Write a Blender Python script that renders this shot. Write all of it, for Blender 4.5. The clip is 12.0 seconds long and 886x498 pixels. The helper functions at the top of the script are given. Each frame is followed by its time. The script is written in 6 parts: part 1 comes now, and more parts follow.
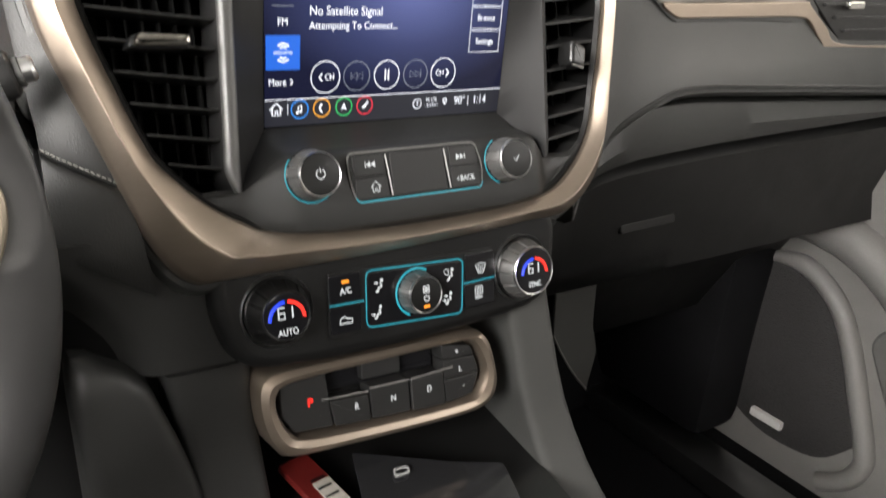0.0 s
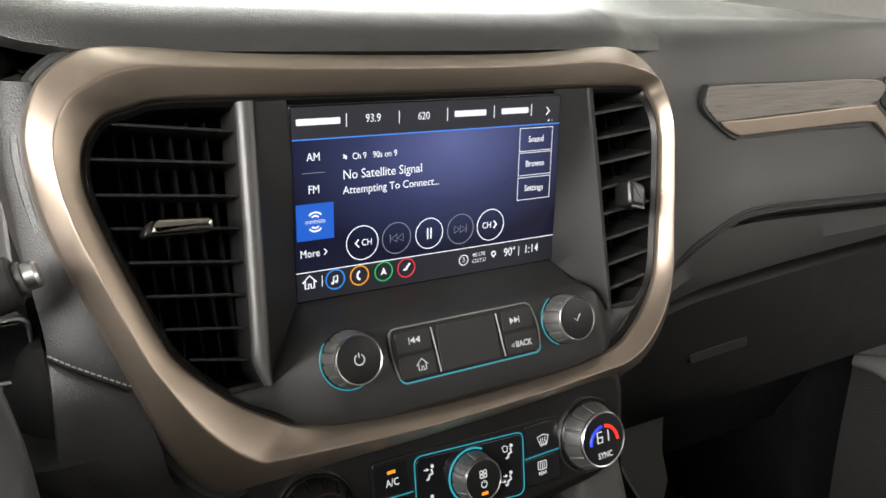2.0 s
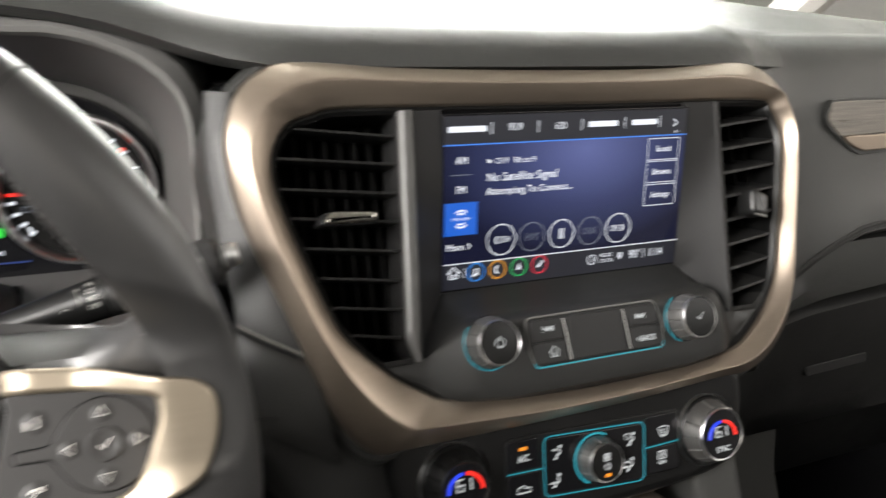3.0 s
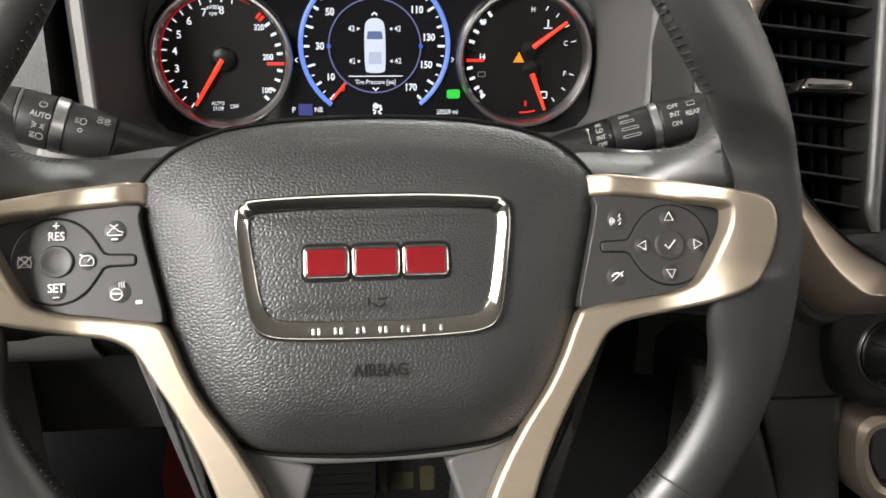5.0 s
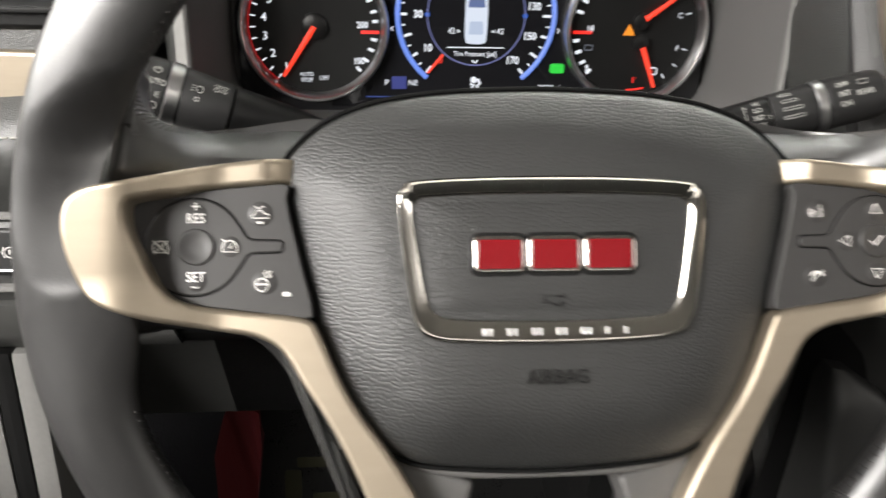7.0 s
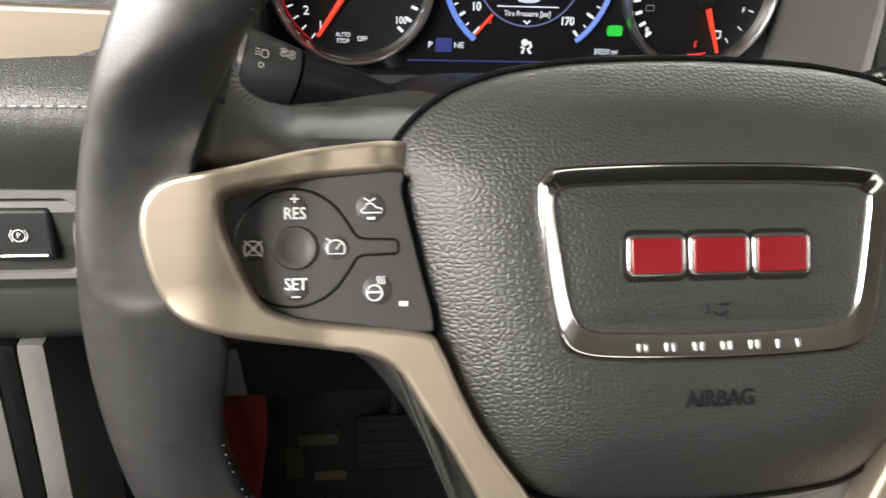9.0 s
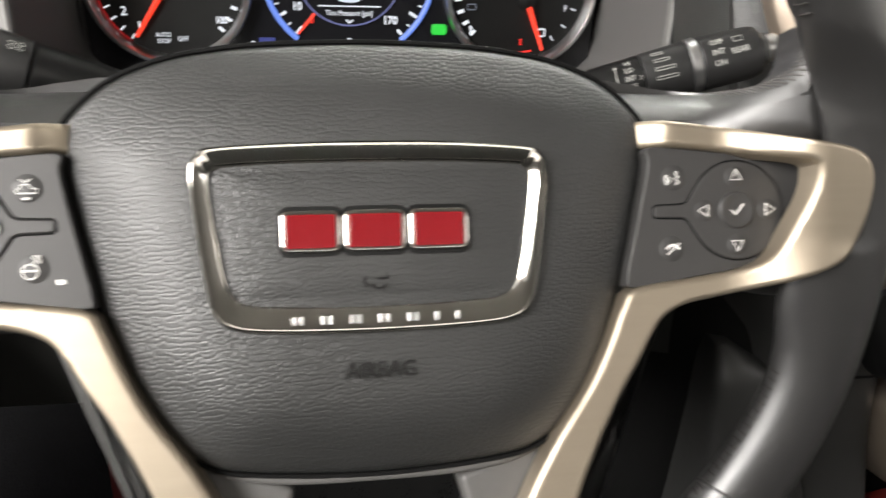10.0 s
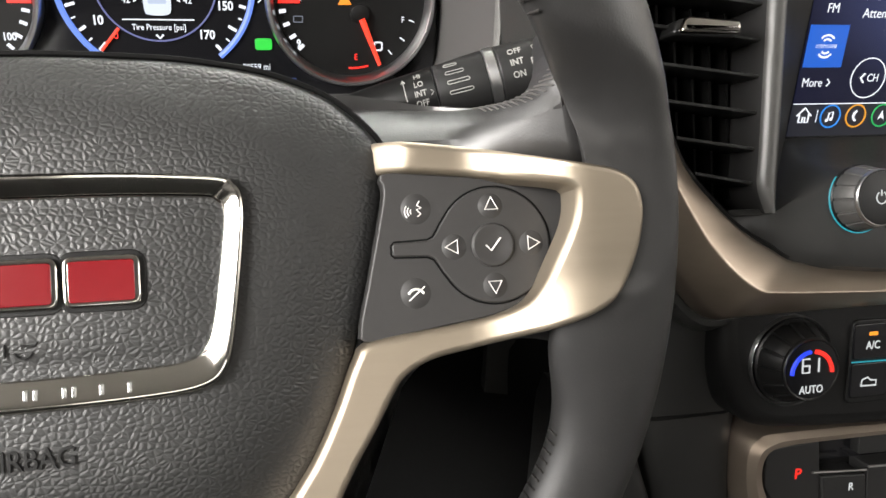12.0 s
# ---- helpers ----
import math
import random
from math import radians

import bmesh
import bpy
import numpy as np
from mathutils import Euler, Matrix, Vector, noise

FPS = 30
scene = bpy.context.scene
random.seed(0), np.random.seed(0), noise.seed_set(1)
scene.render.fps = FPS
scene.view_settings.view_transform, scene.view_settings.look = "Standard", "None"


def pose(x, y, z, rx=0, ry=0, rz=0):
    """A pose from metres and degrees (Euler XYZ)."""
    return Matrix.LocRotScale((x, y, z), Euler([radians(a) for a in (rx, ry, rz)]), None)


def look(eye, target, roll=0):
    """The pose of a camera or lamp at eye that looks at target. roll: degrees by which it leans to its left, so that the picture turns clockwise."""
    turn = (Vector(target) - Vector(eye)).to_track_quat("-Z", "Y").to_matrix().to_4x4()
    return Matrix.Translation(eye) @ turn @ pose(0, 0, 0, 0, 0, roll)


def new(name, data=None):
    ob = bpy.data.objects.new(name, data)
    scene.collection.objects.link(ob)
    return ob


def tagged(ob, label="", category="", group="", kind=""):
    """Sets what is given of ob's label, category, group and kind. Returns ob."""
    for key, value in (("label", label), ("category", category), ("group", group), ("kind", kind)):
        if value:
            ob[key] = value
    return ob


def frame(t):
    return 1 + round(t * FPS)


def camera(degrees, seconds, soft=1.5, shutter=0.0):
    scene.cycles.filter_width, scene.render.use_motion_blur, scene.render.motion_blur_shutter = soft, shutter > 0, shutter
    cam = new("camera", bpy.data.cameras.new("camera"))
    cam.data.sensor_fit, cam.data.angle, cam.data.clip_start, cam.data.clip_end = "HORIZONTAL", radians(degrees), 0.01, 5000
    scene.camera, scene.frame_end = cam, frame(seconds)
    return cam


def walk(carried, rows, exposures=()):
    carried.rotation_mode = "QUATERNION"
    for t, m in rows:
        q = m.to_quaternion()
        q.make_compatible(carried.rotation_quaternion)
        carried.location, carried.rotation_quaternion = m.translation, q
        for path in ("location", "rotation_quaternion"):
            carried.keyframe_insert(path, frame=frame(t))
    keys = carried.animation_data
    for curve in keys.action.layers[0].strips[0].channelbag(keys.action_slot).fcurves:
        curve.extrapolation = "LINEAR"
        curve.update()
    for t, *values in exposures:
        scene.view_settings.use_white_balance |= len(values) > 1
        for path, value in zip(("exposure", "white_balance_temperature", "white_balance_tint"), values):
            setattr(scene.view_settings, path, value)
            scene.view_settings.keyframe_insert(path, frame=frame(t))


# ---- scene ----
cam = camera(57.8, 12.0, shutter=0.5)
PATH = [
    (0, (0.136, -0.312, 0.867), (1.204, 1.197, 0.105), 4.9),
    (0.5, (0.137, -0.312, 0.886), (1.198, 1.251, 0.229), 3.3),
    (1, (0.147, -0.286, 0.901), (1.191, 1.311, 0.301), 2.2),
    (1.5, (0.163, -0.259, 0.895), (1.185, 1.358, 0.31), 1.5),
    (2, (0.168, -0.256, 0.895), (1.167, 1.382, 0.329), 1.1),
    (2.5, (0.166, -0.256, 0.893), (1.106, 1.422, 0.346), 1.0),
    (3, (0.127, -0.286, 0.896), (0.913, 1.475, 0.364), 0.8),
    (3.5, (0.051, -0.303, 0.899), (0.66, 1.514, 0.326), 1.2),
    (3.7, (0.03, -0.306, 0.895), (0.56, 1.524, 0.287), 1.0),
    (5.3, (-0.009, -0.304, 0.864), (0.177, 1.555, 0.15), 0.8),
    (5.5, (-0.01, -0.304, 0.863), (0.165, 1.554, 0.144), 0.8),
    (6, (-0.01, -0.301, 0.861), (0.15, 1.555, 0.134), 0.8),
    (6.5, (-0.014, -0.299, 0.858), (0.153, 1.552, 0.119), 1.2),
    (7, (-0.064, -0.262, 0.856), (0.121, 1.581, 0.1), 1.6),
    (7.2, (-0.082, -0.247, 0.855), (0.109, 1.59, 0.087), 1.8),
    (8.8, (-0.117, -0.208, 0.847), (0.147, 1.587, 0.006), 2.7),
    (9, (-0.112, -0.211, 0.848), (0.159, 1.583, 0.006), 2.7),
    (9.5, (-0.077, -0.223, 0.848), (0.217, 1.572, 0.018), 2.6),
    (10, (-0.02, -0.235, 0.845), (0.309, 1.563, 0.033), 2.5),
    (10.5, (0.015, -0.227, 0.852), (0.373, 1.572, 0.055), 2.2),
    (11, (0.049, -0.217, 0.843), (0.45, 1.576, 0.052), 2.2),
    (11.5, (0.056, -0.207, 0.837), (0.486, 1.585, 0.059), 2.2),
    (12, (0.057, -0.205, 0.837), (0.507, 1.588, 0.073), 2.3),
]
walk(cam, [(t, look(eye, target, roll)) for t, eye, target, roll in PATH],
     exposures=[(0.0, 0.58), (0.5, 0.40), (1.0, 0.20), (2.0, 0.20), (3.0, 0.22), (3.6, 0.12), (6.0, 0.10), (7.0, 0.03), (9.0, 0.0), (9.5, 0.04), (10.5, 0.22), (11.5, 0.28), (12.0, 0.28)])

# ---- light: a white-walled hall with ceiling lamps, seen through the windows ----
world = bpy.data.worlds.new("hall_air")
scene.world = world
world.use_nodes = True
world.node_tree.nodes["Background"].inputs[0].default_value = (0.9, 0.95, 1.0, 1)
world.node_tree.nodes["Background"].inputs[1].default_value = 0.02


def area_lamp(name, eye, target, sx, sy, watts, colour):
    data = bpy.data.lights.new(name, "AREA")
    data.shape, data.size, data.size_y, data.energy, data.color = "RECTANGLE", sx, sy, watts, colour
    ob = new(name, data)
    ob.matrix_world = look(eye, target)
    return ob


COOL, WARM = (1.0, 0.965, 0.925), (1.0, 0.93, 0.84)
area_lamp("windshield_daylight", (0.55, 0.85, 1.32), (0.50, 0.0, 0.75), 1.25, 0.45, 28.0, COOL)
area_lamp("driver_window_light", (-1.9, 0.0, 1.48), (0.2, 0.05, 0.72), 1.3, 0.7, 84.0, COOL)
area_lamp("open_door_light", (-1.3, -1.25, 1.52), (0.2, 0.05, 0.72), 1.2, 0.7, 126.0, COOL)
area_lamp("rear_passenger_window_light", (1.28, -0.85, 1.20), (0.1, 0.0, 0.78), 0.8, 0.28, 3.5, COOL)
area_lamp("passenger_window_light", (2.0, -0.2, 1.25), (0.6, 0.1, 0.72), 1.5, 0.7, 5.0, WARM)
area_lamp("rear_window_light", (0.2, -1.9, 1.22), (0.2, 0.1, 0.8), 1.2, 0.4, 4.5, WARM)


# ---- helpers for building ----
def mat(name, colour, rough=0.5, metal=0.0, grain=0.0, grain_size=0.002, cells=False, mottled=0.12, spec=0.5, emit=None, power=1.0, coat=0.0, stretch=(1, 1, 1), sheet=False):
    """A principled material with two scales of variation and a fine relief."""
    m = bpy.data.materials.new(name)
    m.use_nodes = True
    nt = m.node_tree
    b = nt.nodes["Principled BSDF"]
    b.inputs["Base Color"].default_value = (*colour, 1)
    b.inputs["Roughness"].default_value = rough
    b.inputs["Metallic"].default_value = metal
    b.inputs["Specular IOR Level"].default_value = spec
    b.inputs["Coat Weight"].default_value = coat
    if emit:
        b.inputs["Emission Color"].default_value = (*emit, 1)
        b.inputs["Emission Strength"].default_value = power
        return m
    co = nt.nodes.new("ShaderNodeTexCoord")
    mp = nt.nodes.new("ShaderNodeMapping")
    mp.inputs["Scale"].default_value = stretch
    nt.links.new(co.outputs["Object"], mp.inputs["Vector"])
    if mottled:
        n1 = nt.nodes.new("ShaderNodeTexNoise")
        n1.inputs["Scale"].default_value, n1.inputs["Detail"].default_value = 22.0, 5.0
        nt.links.new(mp.outputs[0], n1.inputs["Vector"])
        n2 = nt.nodes.new("ShaderNodeTexNoise")
        n2.inputs["Scale"].default_value, n2.inputs["Detail"].default_value = 380.0, 3.0
        nt.links.new(mp.outputs[0], n2.inputs["Vector"])
        add = nt.nodes.new("ShaderNodeMath")
        add.operation = "ADD"
        nt.links.new(n1.outputs[0], add.inputs[0]), nt.links.new(n2.outputs[0], add.inputs[1])
        r1 = nt.nodes.new("ShaderNodeMapRange")
        r1.inputs[1].default_value, r1.inputs[2].default_value = 0.6, 1.4
        r1.inputs[3].default_value, r1.inputs[4].default_value = 1 - mottled, 1 + mottled
        nt.links.new(add.outputs[0], r1.inputs[0])
        mul = nt.nodes.new("ShaderNodeVectorMath")
        mul.operation = "SCALE"
        mul.inputs[0].default_value = colour
        nt.links.new(r1.outputs[0], mul.inputs["Scale"]), nt.links.new(mul.outputs[0], b.inputs["Base Color"])
        r2 = nt.nodes.new("ShaderNodeMapRange")
        r2.inputs[1].default_value, r2.inputs[2].default_value = 0.6, 1.4
        r2.inputs[3].default_value, r2.inputs[4].default_value = max(0.02, rough - mottled * 0.5), min(1.0, rough + mottled * 0.5)
        nt.links.new(add.outputs[0], r2.inputs[0]), nt.links.new(r2.outputs[0], b.inputs["Roughness"])
    if grain:
        bump = nt.nodes.new("ShaderNodeBump")
        bump.inputs["Strength"].default_value, bump.inputs["Distance"].default_value = grain, grain_size * 0.4
        if cells:
            warp = nt.nodes.new("ShaderNodeTexNoise")
            warp.inputs["Scale"].default_value, warp.inputs["Detail"].default_value = 0.5 / grain_size, 2.0
            nt.links.new(mp.outputs[0], warp.inputs["Vector"])
            sub = nt.nodes.new("ShaderNodeVectorMath")
            sub.operation = "SCALE"
            sub.inputs["Scale"].default_value = grain_size * (0.55 if sheet else 0.9)
            nt.links.new(warp.outputs["Color"], sub.inputs[0])
            addv = nt.nodes.new("ShaderNodeVectorMath")
            nt.links.new(mp.outputs[0], addv.inputs[0]), nt.links.new(sub.outputs[0], addv.inputs[1])
            v = nt.nodes.new("ShaderNodeTexVoronoi")
            v.feature = "DISTANCE_TO_EDGE"
            v.voronoi_dimensions = "2D" if sheet else "3D"
            v.inputs["Scale"].default_value = 1.0 / grain_size
            nt.links.new(addv.outputs[0], v.inputs["Vector"])
            mr = nt.nodes.new("ShaderNodeMapRange")
            mr.interpolation_type = "SMOOTHSTEP"
            mr.inputs[1].default_value, mr.inputs[2].default_value = 0.0, 0.38 if sheet else 0.5
            nt.links.new(v.outputs["Distance"], mr.inputs[0]), nt.links.new(mr.outputs[0], bump.inputs["Height"])
        else:
            n3 = nt.nodes.new("ShaderNodeTexNoise")
            n3.inputs["Scale"].default_value, n3.inputs["Detail"].default_value = 1.0 / grain_size, 4.0
            nt.links.new(mp.outputs[0], n3.inputs["Vector"]), nt.links.new(n3.outputs[0], bump.inputs["Height"])
        nt.links.new(bump.outputs[0], b.inputs["Normal"])
    return m


def glow(name, colour, power=1.0):
    return mat(name, (0.01, 0.01, 0.01), 0.5, emit=colour, power=power)


M_PAD = mat("grained_black_vinyl", (0.019, 0.0193, 0.0189), 0.46, spec=0.6, grain=0.24, grain_size=0.0016, cells=True, mottled=0.08, stretch=(0.8, 1, 1), sheet=True)
M_DASH = mat("soft_black_dash_vinyl", (0.028, 0.0285, 0.027), 0.38, grain=0.30, grain_size=0.0013, cells=True, mottled=0.12)
M_RIM = mat("smooth_black_leather", (0.016, 0.0155, 0.0155), 0.40, spec=0.95, grain=0.06, grain_size=0.0011, cells=True, mottled=0.14)
M_PLASTIC = mat("dark_grey_plastic", (0.045, 0.045, 0.043), 0.48, grain=0.25, grain_size=0.0007, mottled=0.1)
M_PLASTIC_L = mat("mid_grey_plastic", (0.12, 0.118, 0.113), 0.5, grain=0.3, grain_size=0.0007, mottled=0.1)
M_TUNNEL = mat("hood_grey_plastic", (0.075, 0.073, 0.071), 0.5, grain=0.25, grain_size=0.0007, mottled=0.08)
M_SWITCH = mat("matte_switch_plastic", (0.013, 0.0128, 0.0128), 0.48, spec=0.35, grain=0.12, grain_size=0.0005, mottled=0.08)
M_KEYS = mat("soft_touch_key_plastic", (0.029, 0.028, 0.0275), 0.5, spec=0.45, grain=0.12, grain_size=0.0005, mottled=0.08)
M_BLACK = mat("black_plastic", (0.005, 0.005, 0.005), 0.38, spec=0.3, grain=0.15, grain_size=0.0006, mottled=0.15)
# near black for recesses and shaded parts: their shade is put into the colour
M_SHADE = mat("shade_black", (0.003, 0.003, 0.003), 0.7, spec=0.1, mottled=0.1)
M_GLOSS = mat("gloss_black", (0.006, 0.006, 0.007), 0.12, mottled=0.05)
M_TRIM = mat("champagne_satin_metal", (0.355, 0.303, 0.236), 0.45, metal=0.9, grain=0.05, grain_size=0.0012, mottled=0.05, stretch=(0.12, 1, 1))
M_BEZEL = mat("bronze_satin_metal", (0.33, 0.272, 0.220), 0.33, metal=0.88, grain=0.05, grain_size=0.0012, mottled=0.05, stretch=(0.12, 1, 1))
M_TAB = mat("satin_black_tab", (0.010, 0.010, 0.010), 0.32, mottled=0.05)
M_CHROME = mat("chrome", (0.54, 0.52, 0.49), 0.10, metal=1.0, mottled=0.02)
M_SATIN = mat("satin_silver", (0.55, 0.55, 0.55), 0.3, metal=1.0, mottled=0.06)
M_EDGE = mat("satin_grey_edge", (0.055, 0.054, 0.052), 0.36, mottled=0.05)
M_PRINT = mat("grey_print", (0.27, 0.27, 0.255), 0.5, mottled=0.05)
M_PILLAR = mat("pewter_plastic", (0.013, 0.0127, 0.0127), 0.58, spec=0.22, metal=0.0, mottled=0.06)
M_KNOB = mat("ribbed_pewter", (0.20, 0.196, 0.192), 0.46, metal=0.85, mottled=0.08)
M_DOOR = mat("grey_door_vinyl", (0.205, 0.197, 0.190), 0.42, grain=0.4, grain_size=0.0014, cells=True, mottled=0.1)
M_SHELF = mat("satin_black_plastic", (0.016, 0.016, 0.0155), 0.46, spec=0.45, grain=0.2, grain_size=0.0006, mottled=0.1)
M_BOLSTER = mat("black_bolster_leather", (0.016, 0.016, 0.0155), 0.45, spec=0.4, grain=0.2, grain_size=0.0015, cells=True, mottled=0.12)
M_RED = mat("red_enamel", (0.15, 0.004, 0.007), 0.24, mottled=0.06, coat=0.5)
M_WHITE = mat("white_print", (0.72, 0.71, 0.68), 0.5, mottled=0.04)
M_WOOD = mat("grey_grained_veneer", (0.18, 0.162, 0.140), 0.40, grain=0.7, grain_size=0.0011, mottled=0.45, stretch=(0.04, 1, 1))
M_CARPET = mat("black_carpet", (0.008, 0.008, 0.009), 0.95, spec=0.1, grain=0.8, grain_size=0.003, mottled=0.4)
M_THREAD = mat("grey_thread", (0.30, 0.29, 0.26), 0.7, mottled=0.2)
M_THREAD_M = mat("dark_grey_thread", (0.045, 0.042, 0.04), 0.6, mottled=0.15)
M_THREAD_D = mat("black_thread", (0.016, 0.015, 0.015), 0.6, mottled=0.1)
M_LINER = mat("pale_grey_headliner", (0.50, 0.48, 0.45), 0.9, grain=0.4, grain_size=0.003, mottled=0.08)
M_WALL = mat("white_hall_paint", (0.75, 0.74, 0.71), 0.8, grain=0.2, grain_size=0.01, mottled=0.06)
M_CONCRETE = mat("hall_concrete", (0.32, 0.31, 0.29), 0.7, grain=0.3, grain_size=0.02, mottled=0.15)
G_WHITE = glow("white_pixels", (0.90, 0.93, 1.0), 1.0)
G_DIM = glow("grey_pixels", (0.45, 0.50, 0.62), 0.35)
G_BLUE = glow("blue_pixels", (0.0, 0.11, 0.62), 0.9)
G_LINE = glow("blue_line_pixels", (0.05, 0.25, 0.9), 0.9)
G_RING = glow("pale_blue_ring", (0.16, 0.30, 0.95), 0.9)
G_CYAN = glow("cyan_backlight", (0.02, 0.50, 0.62), 0.65)
G_ORANGE = glow("amber_light", (1.0, 0.30, 0.01), 1.1)
G_RED = glow("red_light", (1.0, 0.02, 0.01), 1.2)
G_NEEDLE = glow("red_needle_light", (1.0, 0.045, 0.015), 1.3)
G_GREEN = glow("green_light", (0.01, 0.65, 0.04), 1.0)
G_LED = glow("switch_print", (0.78, 0.80, 0.80), 0.75)


def part(name, bm, material, parent=None, label="", at=None, smooth_angle=35.0):
    """Links a bmesh as one mesh object, under a thing or a part."""
    me = bpy.data.meshes.new(name)
    bmesh.ops.recalc_face_normals(bm, faces=bm.faces)
    bm.to_mesh(me)
    bm.free()
    me.materials.append(material)
    me.shade_smooth()
    me.set_sharp_from_angle(angle=radians(smooth_angle))
    ob = new(name, me)
    if parent:
        ob.parent = parent
    if at is not None:
        ob.matrix_basis = at
    if label:
        ob["label"] = label
    return ob


def empty(name, m, label, category, group="", kind=""):
    ob = new(name)
    ob.empty_display_size = 0.02
    ob.matrix_basis = m
    return tagged(ob, label, category, group, kind)


def smooth(pts, n, closed=True):
    """Catmull-Rom through 2D or 3D points, n points evenly along it."""
    p = np.array(pts, float)
    k = len(p)
    out = []
    for i in range(k if closed else k - 1):
        a, b, c, d = (p[(i - 1) % k], p[i], p[(i + 1) % k], p[(i + 2) % k]) if closed else (p[max(i - 1, 0)], p[i], p[i + 1], p[min(i + 2, k - 1)])
        for t in np.linspace(0, 1, 16, endpoint=False):
            out.append(0.5 * (2 * b + (c - a) * t + (2 * a - 5 * b + 4 * c - d) * t * t + (3 * b - a - 3 * c + d) * t ** 3))
    out.append(p[0] if closed else p[-1])
    return even(np.array(out), n, closed)


def even(q, n, closed=True):
    s = np.concatenate([[0], np.cumsum(np.linalg.norm(np.diff(q, axis=0), axis=1))])
    at = np.linspace(0, s[-1], n, endpoint=not closed)
    return np.stack([np.interp(at, s, q[:, j]) for j in range(q.shape[1])], 1)


def rounded(pts, r, n=6):
    """A closed polygon with its corners rounded; r one radius or one per corner."""
    p = [np.array(a, float) for a in pts]
    k, out = len(p), []
    for i in range(k):
        rr = r[i] if isinstance(r, (list, tuple)) else r
        a, b, c = p[i - 1], p[i], p[(i + 1) % k]
        u, v = a - b, c - b
        lu, lv = np.linalg.norm(u), np.linalg.norm(v)
        d = min(rr, lu * 0.49, lv * 0.49)
        s, e = b + u / lu * d, b + v / lv * d
        for t in np.linspace(0, 1, n):
            out.append((1 - t) ** 2 * s + 2 * t * (1 - t) * b + t * t * e)
    return np.array(out)


def box2(cx, cy, w, h):
    return [(cx - w / 2, cy - h / 2), (cx + w / 2, cy - h / 2), (cx + w / 2, cy + h / 2), (cx - w / 2, cy + h / 2)]


def disc(cx, cy, rx, ry=None, n=40):
    ry = rx if ry is None else ry
    return np.array([(cx + rx * math.cos(a), cy + ry * math.sin(a)) for a in np.linspace(0, 2 * math.pi, n, endpoint=False)])


def grow(p, d):
    """Moves a closed 2D loop outwards by d (inwards: minus)."""
    p = np.array(p, float)
    e = np.roll(p, -1, 0) - np.roll(p, 1, 0)
    nrm = np.stack([e[:, 1], -e[:, 0]], 1)
    nrm /= np.maximum(np.linalg.norm(nrm, axis=1, keepdims=True), 1e-12)
    area = np.sum(p[:, 0] * np.roll(p[:, 1], -1) - np.roll(p[:, 0], -1) * p[:, 1])
    return p + nrm * d * (1 if area > 0 else -1)


def lift(p, w):
    p = np.array(p, float)
    return np.column_stack([p, np.full(len(p), w) if np.isscalar(w) else np.array(w)])


def rings(bm, loops, cap_start=True, cap_end=True, wrap=False, closed=True):
    """Skins a row of loops of equal length."""
    vs = [[bm.verts.new(tuple(q)) for q in lp] for lp in loops]
    pairs = list(zip(vs, vs[1:])) + ([(vs[-1], vs[0])] if wrap else [])
    for a, b in pairs:
        n = len(a)
        for i in range(n if closed else n - 1):
            j = (i + 1) % n
            bm.faces.new((a[i], a[j], b[j], b[i]))
    if cap_start and not wrap and closed:
        bm.faces.new(vs[0][::-1])
    if cap_end and not wrap and closed:
        bm.faces.new(vs[-1])
    return bm


def plate(outline, w0, w1, bevel=0.0006):
    """An outline raised from w0 to w1 with a rounded upper edge."""
    bm = bmesh.new()
    loops = [lift(outline, w0), lift(outline, w1 - bevel)]
    for a in (30, 60, 90):
        loops.append(lift(grow(outline, -bevel * (1 - math.cos(radians(a)))), w1 - bevel + bevel * math.sin(radians(a))))
    loops.append(lift(grow(outline, -bevel - min(0.3 * bevel, 0.00015)), w1))
    return rings(bm, loops)


def dome(outline, w_edge, w_mid, skirt, power=2.0, steps=14):
    """A cushion: an outline whose middle rises, with a skirt round it."""
    o = np.array(outline, float)
    c = (o.max(0) + o.min(0)) / 2
    loops = [lift(o, w_edge - skirt)]
    for s in np.linspace(1, 0.04, steps):
        loops.append(lift(c + (o - c) * s, w_edge + (w_mid - w_edge) * (1 - s ** power)))
    return rings(bmesh.new(), loops)


def frame_ring(outer, inner, profile):
    """A closed frame between two loops: profile rows (share of the way inwards, height)."""
    o, i = np.array(outer, float), np.array(inner, float)
    return rings(bmesh.new(), [lift(o + (i - o) * s, w) for s, w in profile], wrap=True)


def spline(pts, per=10):
    """Catmull-Rom with the same number of points in every span, so that loops with matching corners match."""
    p, out = np.array(pts, float), []
    for i in range(len(p)):
        a, b, c, d = p[i - 1], p[i], p[(i + 1) % len(p)], p[(i + 2) % len(p)]
        for t in np.linspace(0, 1, per, endpoint=False):
            out.append(0.5 * (2 * b + (c - a) * t + (2 * a - 5 * b + 4 * c - d) * t * t + (3 * b - a - 3 * c + d) * t ** 3))
    return np.array(out)


